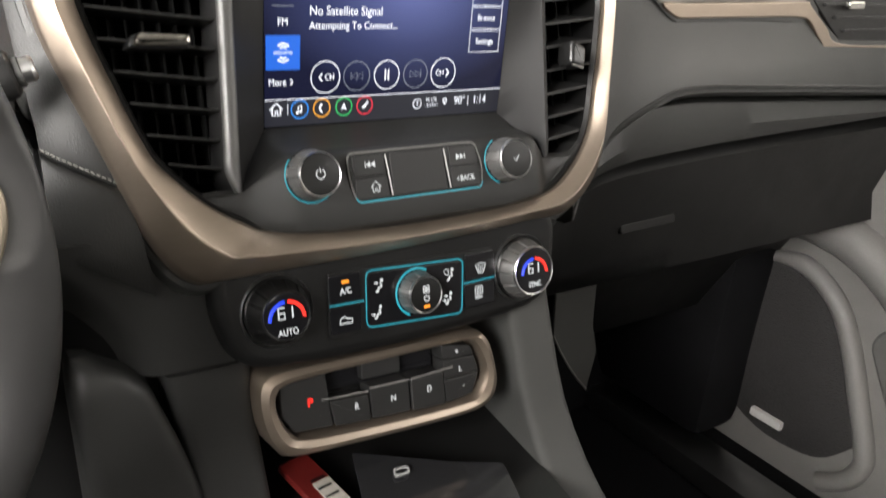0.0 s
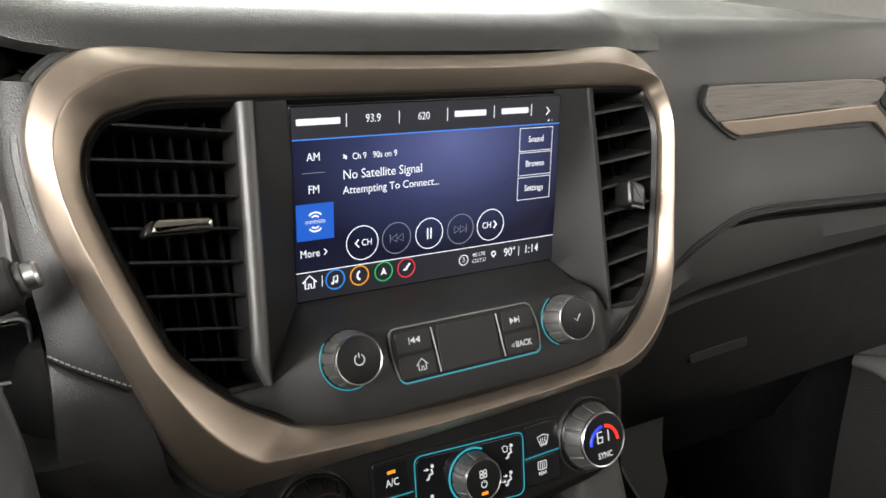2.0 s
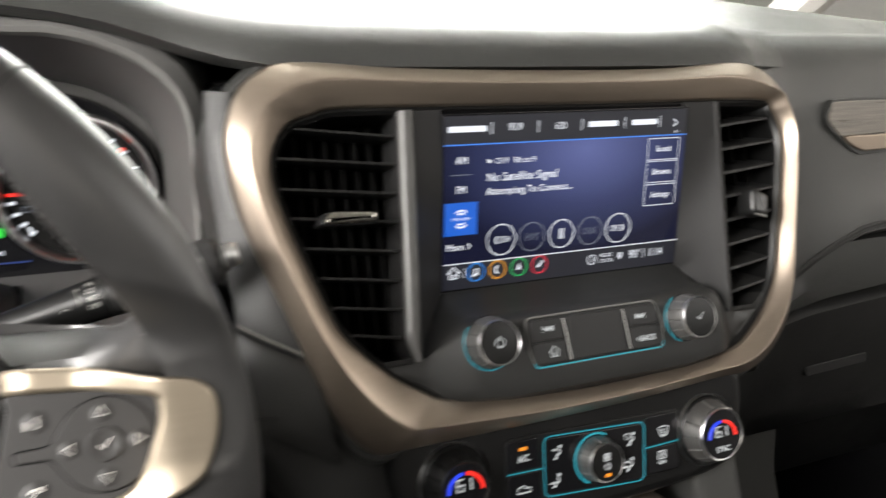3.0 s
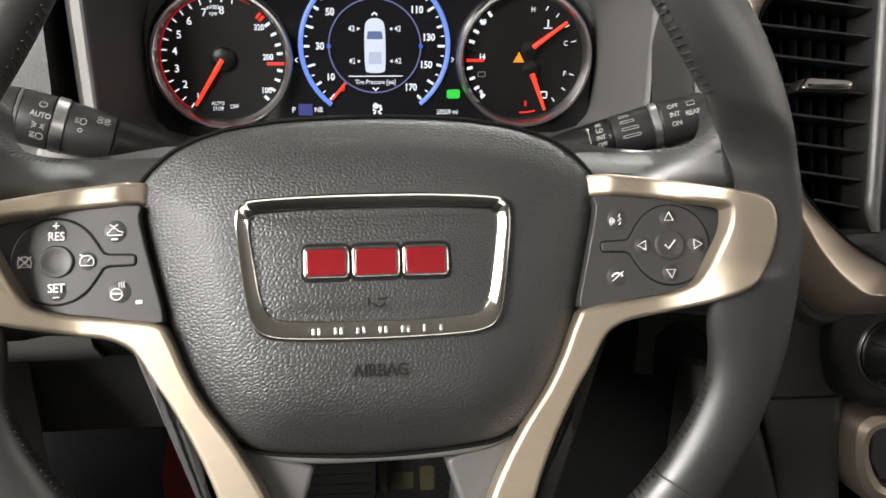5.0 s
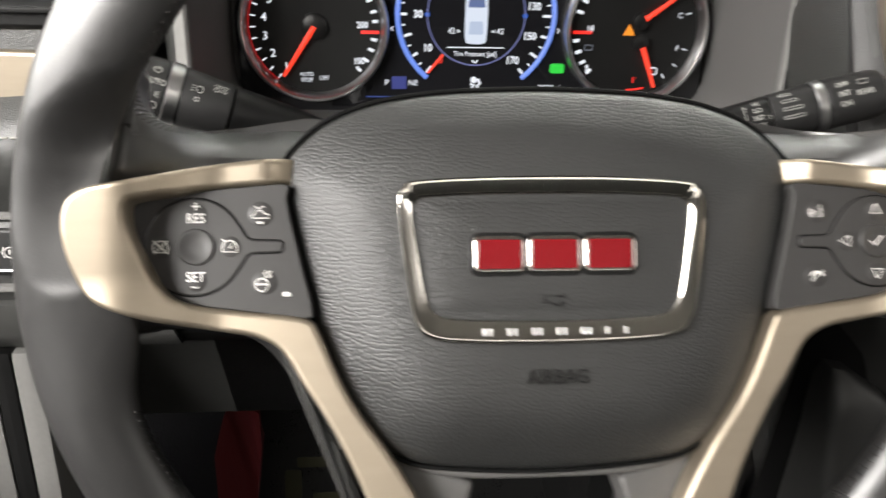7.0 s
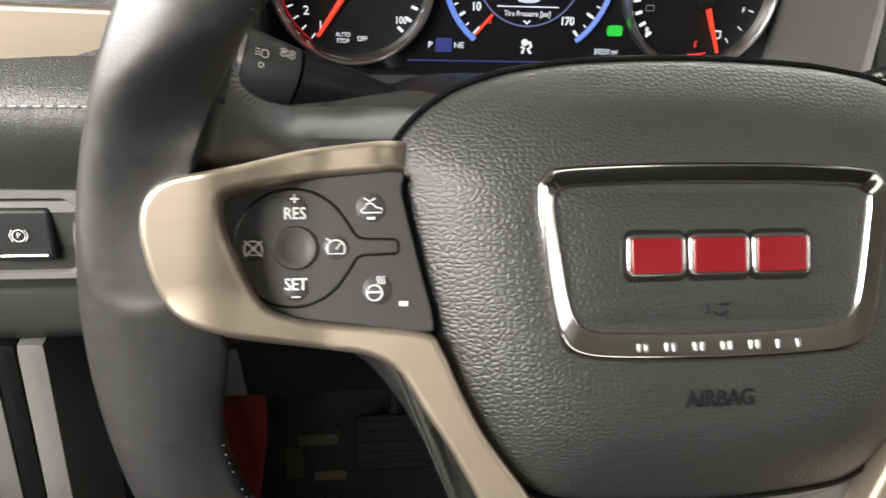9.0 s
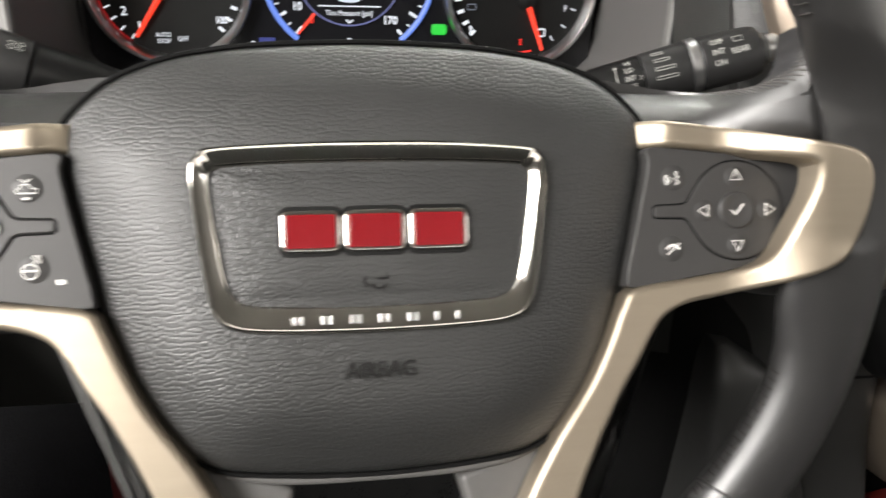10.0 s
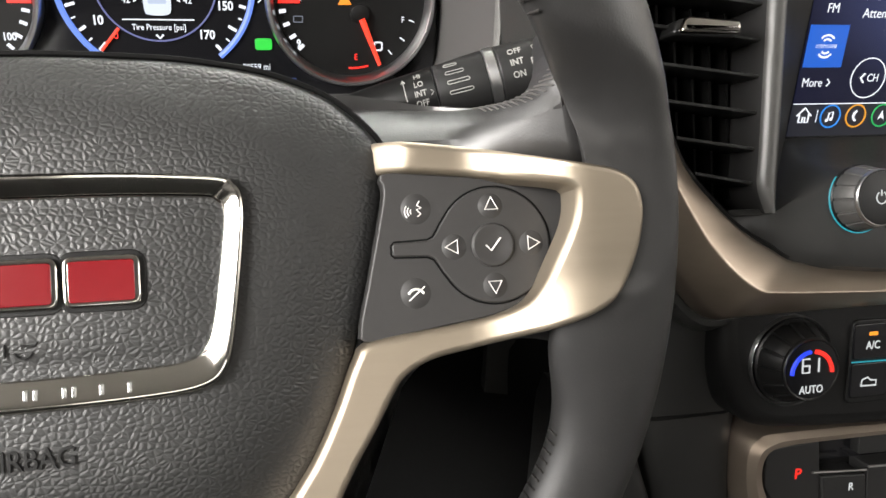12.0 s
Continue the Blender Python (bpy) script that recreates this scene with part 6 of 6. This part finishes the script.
part("rocker", plate(rounded(box2(-0.0005, 0.0005, 0.0300, 0.0290), 0.0035), -0.002, 0.0055, 0.0022), M_SWITCH, brake)
part("chrome_edge", tube([(-0.0125, -0.0105, 0.0056), (0.0110, -0.0105, 0.0056)], 0.0009, 8), M_SATIN, brake)
stroke(disc(-0.002, 0.001, 0.0032, n=24), 0.0003, 0.0066, M_WHITE, brake, "brake_icon", True)
lettering("P", 0.0040, -0.002, 0.001, 0.0066, M_WHITE, brake)
for d in (-1, 1):
    stroke([(-0.002 + d * 0.0046 * math.cos(radians(a)), 0.001 + 0.0046 * math.sin(radians(a))) for a in (-45, 0, 45)], 0.0003, 0.0066, M_WHITE, brake, "brake_icon")

# side of the stack, between the column and the bezel
side = empty("knee_bolster", Matrix(), "black grained vinyl bolster beside the centre stack with pale stitching", "bolster", kind="structure")
# the lower bolster's shadow is painted in: near black instead of the covers' vinyl colour
part("bolster_lower", prism([(x, [(0.36, 0.36), (0.36, 0.745 - k), (0.16 + d, 0.742 - k), (0.139 + d, 0.737 - k), (0.130 + d, 0.725 - k), (0.118 + d, 0.690 - k), (0.112 + d, 0.640), (0.116 + d, 0.590), (0.130 + d, 0.52), (0.150 + d, 0.44), (0.20, 0.36)]) for x, d, k in ((0.100, 0.075, 0.032), (0.130, 0.060, 0.032), (0.160, 0.030, 0.024), (0.185, 0.004, -0.002), (0.200, -0.004, 0.008), (0.225, -0.006, 0.028), (0.262, 0.0, 0.046))], 30), M_SHADE, side, "vinyl lower bolster, coloured near black for shade")


def bezel_depth(z):
    """How far back the tilted stack lies at a height."""
    return 0.073 + 0.36 * (z - 0.675)


def seam_height(x):
    return 0.7425 - 0.5 * (x - 0.188)


def cover_loop(share, far, inset):
    """One slice of the bolster's cover, from its free edge to the bezel; share 0 lies on the seam, 1 at height far."""
    pts = []
    mean = 0.735 + (far - 0.735) * share
    xl = float(np.interp(mean, [0.55, 0.66, 0.712, 0.744, 0.782, 0.83, 0.87], [0.184, 0.184, 0.1867, 0.188, 0.1843, 0.1817, 0.186]))
    xr = float(np.interp(mean, [0.65, 0.686, 0.704, 0.7286, 0.7559, 0.7823, 0.83, 0.87], [0.236, 0.234, 0.231, 0.226, 0.216, 0.206, 0.1955, 0.200]))
    for k, (s, d) in enumerate(((0, 0.11), (0, 0.026), (0.015, 0.0215), (0.05, 0.0185), (0.12, 0.0165), (0.35, 0.0125), (0.65, 0.009), (0.85, 0.0075), (1, 0.007), (1, 0.11))):
        x = xl + (xr - xl) * s
        z = seam_height(x) * (1 - share) + (far if far > 0.7 else 0.694 - 0.62 * (x - 0.188)) * share
        y = bezel_depth(max(z, 0.690)) + d + (inset if 0 < k < 9 else 0) + max(0.0, 0.69 - z) * 0.12
        pts.append((x + (inset * 0.5 if s == 0 else 0) + (0.030 if k == 0 else 0.003 if k == 1 else 0.0012 if k == 2 else 0), y, z))
    return pts


upper = [cover_loop(t, 0.862, i) for t, i in ((0, 0.005), (0.004, 0.0022), (0.012, 0.0007), (0.03, 0.0), (0.1, 0), (0.25, 0), (0.4, 0), (0.55, 0), (0.7, 0), (0.85, 0), (1.0, 0.002))]
part("upper_cover", rings(bmesh.new(), upper), M_BOLSTER, side, "smooth black vinyl upper cover")
lower = [cover_loop(t, 0.68, i) for t, i in ((-0.01, 0.006), (0.01, 0.0022), (0.03, 0.0008), (0.08, 0.0), (0.2, -0.001), (0.4, -0.001), (0.7, 0), (0.92, 0), (0.97, 0.001), (1.0, 0.005))]
part("lower_cover", rings(bmesh.new(), lower), M_BOLSTER, side, "smooth black vinyl lower cover")
bm = bmesh.new()
seam = smooth([(0.1895, bezel_depth(0.743) + 0.0178, seam_height(0.1895) + 0.0032), (0.198, bezel_depth(0.738) + 0.0135, seam_height(0.198) + 0.0032), (0.211, bezel_depth(0.733) + 0.0095, seam_height(0.211) + 0.0032), (0.222, bezel_depth(0.728) + 0.0072, seam_height(0.222) + 0.0032)], 15, False)
for a, b in zip(seam[:-1], seam[1:]):
    t = tube([a, a + (b - a) * 0.7], 0.0004, 5)
    me = bpy.data.meshes.new("tmp")
    t.to_mesh(me), t.free()
    bm.from_mesh(me)
    bpy.data.meshes.remove(me)
part("seam_stitching", bm, M_THREAD, side, "pale grey stitching")

RIDGE = ((0.700, 0.180), (0.686, 0.189), (0.675, 0.200), (0.659, 0.212), (0.641, 0.222), (0.628, 0.229), (0.6135, 0.234))
part("lower_side", loft([[(0.166, 0.130, z), (xr - 0.020, 0.112, z), (xr - 0.007, 0.0995, z), (xr - 0.002, 0.0960, z), (xr + 0.004, 0.0945, z), (xr + 0.02, 0.0935, z), (0.292, 0.0925, z), (0.292, 0.22, z), (0.166, 0.22, z)] for z, xr in RIDGE], n_along=30), M_SHELF, side, "dark grey plastic panel below the bolster")

wing = empty("instrument_wing", Matrix(), "dark grey plastic panel with the start button beside the column", "dash panel", kind="structure")
for sx in (1, -1):
    part("wing_panel", prism([(0.0 + sx * x, [(0.30, 0.62), (0.30, 0.716), (0.245, 0.716), (0.200, 0.735), (0.172 + d, 0.762 - 0.45 * d), (0.157 + d, 0.757 - 0.45 * d), (0.152 + d, 0.73), (0.152 + d, 0.66), (0.20, 0.62)]) for x, d in ((0.152, 0.08), (0.157, 0.035), (0.162, 0.006), (0.170, 0.0), (0.1835, 0.0), (0.1855, 0.004))], 16), M_PLASTIC_L if sx < 0 else M_PLASTIC, wing, "grey plastic wing beside the instruments")
start = empty("start_button", pose(0.1745, 0.1525, 0.7365, 88, 0, 0), "gloss black start button with a silver edge", "button")
part("button_rim", frame_ring(rounded(box2(0, 0, 0.0235, 0.0330), 0.007), rounded(box2(0, 0, 0.0195, 0.0290), 0.006), [(0, -0.002), (0, 0.003), (0.5, 0.0042), (1, 0.003), (1, -0.002)]), M_SATIN, start, "satin silver edge")
part("button_cap", plate(rounded(box2(0, 0, 0.0192, 0.0287), 0.0058), -0.002, 0.0028, 0.0012), M_GLOSS, start)

# ---- console below the stack ----
console = empty("centre_console", Matrix(), "dark grey centre console with an open tray", "console", kind="structure")


def flank(rows, mt, name, label=""):
    st = []
    for x0, x1, y, z, dy in rows:
        st.append([(px, py, z) for px, py in rounded([(x0, y), (x1, y), (x1, y + dy), (x0, y + dy)], 0.010)])
    part(name, loft(st, n_along=24), mt, console, label)


flank([(0.474, 0.512, 0.085, 0.640, 0.2), (0.480, 0.520, 0.078, 0.595, 0.2), (0.496, 0.537, 0.062, 0.520, 0.22), (0.512, 0.560, 0.030, 0.450, 0.25), (0.536, 0.590, -0.02, 0.385, 0.3), (0.560, 0.62, -0.09, 0.30, 0.35), (0.57, 0.63, -0.2, 0.07, 0.40)], M_PLASTIC, "console_flank", "satin grey console flank")
flank([(0.236, 0.290, 0.0930, 0.6115, 0.2), (0.240, 0.290, 0.0900, 0.590, 0.2), (0.248, 0.294, 0.082, 0.540, 0.22), (0.254, 0.300, 0.060, 0.470, 0.25), (0.258, 0.306, 0.0, 0.390, 0.3), (0.260, 0.31, -0.07, 0.32, 0.35)], M_SHELF, "console_flank", "black console flank")
flank([(0.1900, 0.1985, 0.100, 0.6335, 0.06), (0.1885, 0.2080, 0.092, 0.6270, 0.07), (0.1880, 0.2205, 0.088, 0.6190, 0.08), (0.1880, 0.2290, 0.086, 0.6090, 0.09), (0.1885, 0.2345, 0.084, 0.5930, 0.10), (0.1900, 0.2440, 0.080, 0.5660, 0.10), (0.1920, 0.2540, 0.074, 0.5280, 0.11), (0.196, 0.264, 0.055, 0.460, 0.12), (0.200, 0.270, 0.030, 0.360, 0.14)], M_SHELF, "console_cheek", "satin black cheek of the console")
# the tray's rear shade is given by a near-black back
part("tray_back", block(0.27, 0.53, 0.165, 0.175, 0.44, 0.63), M_SHADE, console)
part("tray_floor", prism([(x, [(0.18, 0.505), (-0.12, 0.455), (-0.12, 0.440), (0.18, 0.490)]) for x in (0.28, 0.40, 0.505)], 4), M_BLACK, console, "black rubber tray floor")
part("console_body", block(0.30, 0.55, -0.9, 0.16, 0.08, 0.40, 0.01), M_PLASTIC, console)
key = empty("key_tag", pose(0.331, 0.082, 0.5035, 12, 6, 16), "red key tag with a paper label lying in the tray", "key tag")
part("tag_body", plate(rounded(box2(0, 0, 0.026, 0.064), 0.004), 0.0, 0.004, 0.0012), mat("red_tag_plastic", (0.085, 0.008, 0.007), 0.35), key)
part("paper_label", plate(rounded(box2(0.004, -0.012, 0.015, 0.036), 0.001), 0.004, 0.0046, 0.0002), mat("grey_paper", (0.30, 0.28, 0.25), 0.7), key, "printed paper label")
for k in range(3):
    flat(box2(0.003, 0.008 - 0.008 * k, 0.012, 0.002), 0.0046, 0.0048, M_BLACK, key, "print_bar")
M_CLEAR = mat("clear_plastic", (0.9, 0.9, 0.9), 0.12, mottled=0.03)
M_CLEAR.node_tree.nodes["Principled BSDF"].inputs["Transmission Weight"].default_value = 0.8
sleeve = empty("plastic_sleeve", pose(0.402, 0.052, 0.500, 10, 3, -16), "clear plastic sleeve lying in the tray", "plastic sleeve")
part("sleeve", plate(rounded([(-0.05, -0.05), (0.062, -0.05), (0.060, 0.018), (0.02, 0.024), (-0.05, 0.040)], 0.004), 0.0, 0.0012, 0.0004), mat("black_sleeve_film", (0.012, 0.012, 0.013), 0.14), sleeve, "glossy dark film")
part("clip", tube([(x, y, 0.004) for x, y in rounded([(-0.024, 0.012), (-0.013, 0.015), (-0.014, 0.020), (-0.024, 0.018)], 0.002)], 0.0009, 8, True), M_CLEAR, sleeve, "clear plastic clip")

# ---- footwells, doors and shell ----
tagged(part("floor", block(-0.46, 1.40, -1.6, 0.95, -0.03, 0.0), M_CARPET), "black carpet on the cabin floor", "floor", kind="structure")
tagged(part("firewall", prism([(x, [(0.98, 0.03), (0.98, 0.70), (0.72, 0.62), (0.74, 0.35), (0.62, 0.06), (0.62, -0.03)]) for x in (-0.46, 0.4, 1.40)], 4), M_CARPET), "black carpeted firewall", "wall", kind="structure")
pdoor = empty("passenger_door", Matrix(), "grey passenger door panel with a large speaker grille", "door", kind="structure")
DOOR = pose(1.32, 0.0, 0.0, 90, 0, -90)


def door_pt(y, z):
    return (-(-0.312 + (y + 0.312) * 1.113), 0.867 + (z - 0.867) * 1.113)


part("door_panel", rings(bmesh.new(), [lift(rounded([(-0.75, 0.02), (1.5, 0.02), (1.5, 0.86), (-0.75, 0.86)], 0.05), w) for w in (-0.06, 0.0)]), M_DOOR, pdoor, "grey vinyl door panel", at=DOOR)
so = smooth([door_pt(*q) for q in ((0.395, 0.415), (0.329, 0.441), (0.260, 0.432), (0.215, 0.397), (0.159, 0.288), (0.130, 0.230), (0.142, 0.198), (0.186, 0.162), (0.276, 0.156), (0.350, 0.191), (0.400, 0.260), (0.420, 0.345))], 100)
part("speaker_surround", tube([(-y, z, 0.006) for y, z in smooth([(0.430, 0.372), (0.396, 0.388), (0.345, 0.396), (0.300, 0.380), (0.258, 0.345), (0.224, 0.288), (0.196, 0.225), (0.166, 0.155), (0.158, 0.120), (0.176, 0.078), (0.215, 0.050)], 70, False)], [0.004 + 0.012 * min(1.0, k / 12) for k in range(70)], 14), M_DOOR, pdoor, "rounded grey surround of the speaker", at=DOOR)
part("door_wave", tube([(-y, z, 0.004) for y, z in smooth([(0.47, 0.440), (0.40, 0.462), (0.33, 0.468), (0.26, 0.455), (0.20, 0.425), (0.13, 0.375), (0.04, 0.335), (-0.2, 0.30), (-0.6, 0.29)], 60, False)], 0.034, 14), M_DOOR, pdoor, "rounded grey ridge of the door panel", at=DOOR)
part("door_pocket", plate(rounded([(-0.205, 0.318), (-0.150, 0.225), (-0.100, 0.19), (0.45, 0.17), (0.45, 0.27), (-0.10, 0.325), (-0.188, 0.352)], 0.02), -0.002, 0.010, 0.006), M_PLASTIC_L, pdoor, "grey map pocket", at=DOOR)
grille = part("speaker_grille", dome(so, 0.006, 0.016, 0.006), mat("perforated_speaker_metal", (0.032, 0.030, 0.030), 0.5, grain=0.9, grain_size=0.0035, cells=True), pdoor, "dark perforated speaker grille", at=DOOR)
# kick panel reaches back to 0.385 to blacken the door's shadowed front part
part("kick_panel", block(1.20, 1.315, 0.385, 0.72, 0.06, 0.60, 0.03), M_CARPET, pdoor, "black carpeted kick panel, extended to stand for shade on the door")
part("speaker_badge", plate(rounded(box2(*door_pt(0.262, 0.186), 0.060, 0.0145), 0.001), 0.010, 0.020, 0.001), mat("silver_paint", (0.62, 0.61, 0.59), 0.35), grille, "plain silver badge plate")
part("sill_plate", block(1.17, 1.25, -1.0, 0.62, 0.0, 0.045, 0.008), M_SATIN, pdoor, "brushed silver sill strip")
ddoor = empty("driver_door_frame", Matrix(), "grey trim of the open driver's door frame", "door frame", kind="structure")
# added, unseen: a 0.58 m high panel that keeps lamp light off the footwell
part("sill", block(-0.50, -0.44, -0.85, 0.6, 0.0, 0.58, 0.02), M_PLASTIC_L, ddoor)
for x0, x1, mt in ((-0.400, -0.3145, M_PLASTIC_L), (-0.3145, -0.3010, M_BLACK), (-0.3010, -0.2840, M_PLASTIC_L)):
    part("door_frame_trim", block(x0, x1, 0.225, 0.33, 0.06, 0.585, 0.006), mt, ddoor)
shell = empty("car_shell", Matrix(), "pale grey headliner and pillars of the cabin", "car body", kind="structure")
part("headliner", block(-0.48, 1.38, -1.85, 0.28, 1.355, 1.395, 0.008), M_LINER, shell)
for x0, x1 in ((-0.52, -0.44), (1.34, 1.42)):
    part("a_pillar", tube([(x0 + 0.04, 0.98, 0.88), (x0 + 0.04, 0.62, 1.14), (x0 + 0.04, 0.28, 1.35)], 0.04, 10), M_LINER, shell)
    part("b_pillar", tube([(x0 + 0.04, -0.75, 0.80), (x0 + 0.04, -0.80, 1.38)], 0.05, 10), M_LINER, shell)
    part("rear_side", block(x0, x1, -1.9, -0.85, 0.05, 1.38), M_DASH, shell)
part("rear_wall", block(-0.50, 1.40, -1.95, -1.90, 0.05, 1.05), M_DASH, shell)
pane = part("windshield", prism([(x, [(0.99, 0.90), (0.29, 1.36), (0.29, 1.365), (0.995, 0.905)]) for x in (-0.47, 0.4, 1.37)], 4), M_CLEAR, shell, "clear windshield glass")
wg = bpy.data.materials.new("windshield_glass")
wg.use_nodes = True
wb = wg.node_tree.nodes["Principled BSDF"]
wb.inputs["Base Color"].default_value, wb.inputs["Roughness"].default_value, wb.inputs["Transmission Weight"].default_value, wb.inputs["IOR"].default_value = (0.95, 1, 0.97, 1), 0.0, 1.0, 1.02
pane.data.materials.clear()
pane.data.materials.append(wg)
pane.visible_shadow = False

# ---- loose things in the driver's footwell ----
M_RAG = mat("red_cloth", (0.10, 0.005, 0.007), 0.8, grain=0.5, grain_size=0.002)
tagged(part("red_rag", prism([(x, [(0.52, z0), (0.505 + k, (z0 + z1) / 2), (0.500 + k, z1), (0.492 + k, z1), (0.492, z0)]) for x, z0, z1, k in ((-0.236, 0.19, 0.300, 0.0), (-0.222, 0.18, 0.352, 0.006), (-0.208, 0.19, 0.362, -0.006), (-0.196, 0.22, 0.360, 0.004), (-0.184, 0.31, 0.356, -0.002))], 24), M_RAG), "red cloth hanging beside the pedals", "cloth")
mat_paper = empty("paper_floor_mat", pose(0.0, 0.612, 0.165, 74, 0, 0), "black glossy paper floor mat with dull yellow printed bars", "floor mat")
part("sheet", plate(rounded(box2(0, 0, 0.46, 0.26), 0.01), 0.0, 0.002, 0.0005), mat("black_paper", (0.006, 0.006, 0.006), 0.3), mat_paper)
M_YELLOW = mat("yellow_print", (0.030, 0.028, 0.009), 0.45)
for x, y, w, h in ((-0.060, 0.018, 0.036, 0.020), (-0.026, 0.028, 0.010, 0.056), (-0.004, 0.016, 0.026, 0.018), (0.020, 0.028, 0.009, 0.056), (0.046, 0.014, 0.030, 0.024), (0.080, 0.016, 0.020, 0.034), (-0.135, 0.030, 0.050, 0.014), (-0.165, 0.000, 0.022, 0.040), (-0.120, -0.018, 0.040, 0.012)):
    part("print_bar", plate(rounded(box2(x, y, w, h), 0.004), 0.002, 0.0026, 0.0002), M_YELLOW, mat_paper)
pedal = empty("brake_pedal", pose(-0.04, 0.55, 0.24, 62, 0, 0), "black rubber brake pedal with ribs", "pedal")
part("pedal_pad", plate(rounded(box2(0, 0, 0.10, 0.065), 0.01), -0.01, 0.0, 0.003), M_SHADE, pedal)
for k in range(5):
    part("rib", block(-0.042, 0.042, -0.026 + 0.012 * k, -0.022 + 0.012 * k, 0.0, 0.004, 0.001), M_SHADE, pedal)
part("pedal_arm", tube([(0, 0.02, -0.01), (0, 0.12, -0.03), (0, 0.30, -0.02)], 0.009, 8), M_SHADE, pedal)

# ---- the hall around the car ----
hall = empty("hall", Matrix(), "white-walled hall around the car", "hall", kind="structure")
part("hall_floor", block(-8, 8, -8, 8, -0.45, -0.40), M_CONCRETE, hall)
part("hall_ceiling", block(-8, 8, -8, 8, 3.6, 3.7), M_WALL, hall)
for nm, a in (("hall_wall", (-8.1, -8, -8, 8, -0.45, 3.7)), ("hall_wall", (8, 8.1, -8, 8, -0.45, 3.7)), ("hall_wall", (-8, 8, -8.1, -8, -0.45, 3.7)), ("hall_wall", (-8, 8, 8, 8.1, -0.45, 3.7))):
    part(nm, block(*a), M_WALL, hall)
for x in (-3.0, 0.3, 3.6):
    lamp = empty("ceiling_lamp", Matrix(), "long white ceiling lamp in the hall", "ceiling lamp", "hall lamps")
    part("diffuser", block(x - 0.25, x + 0.25, -5, 5, 3.54, 3.59), glow("lamp_diffuser", (1.0, 0.98, 0.94), 5.0), lamp)
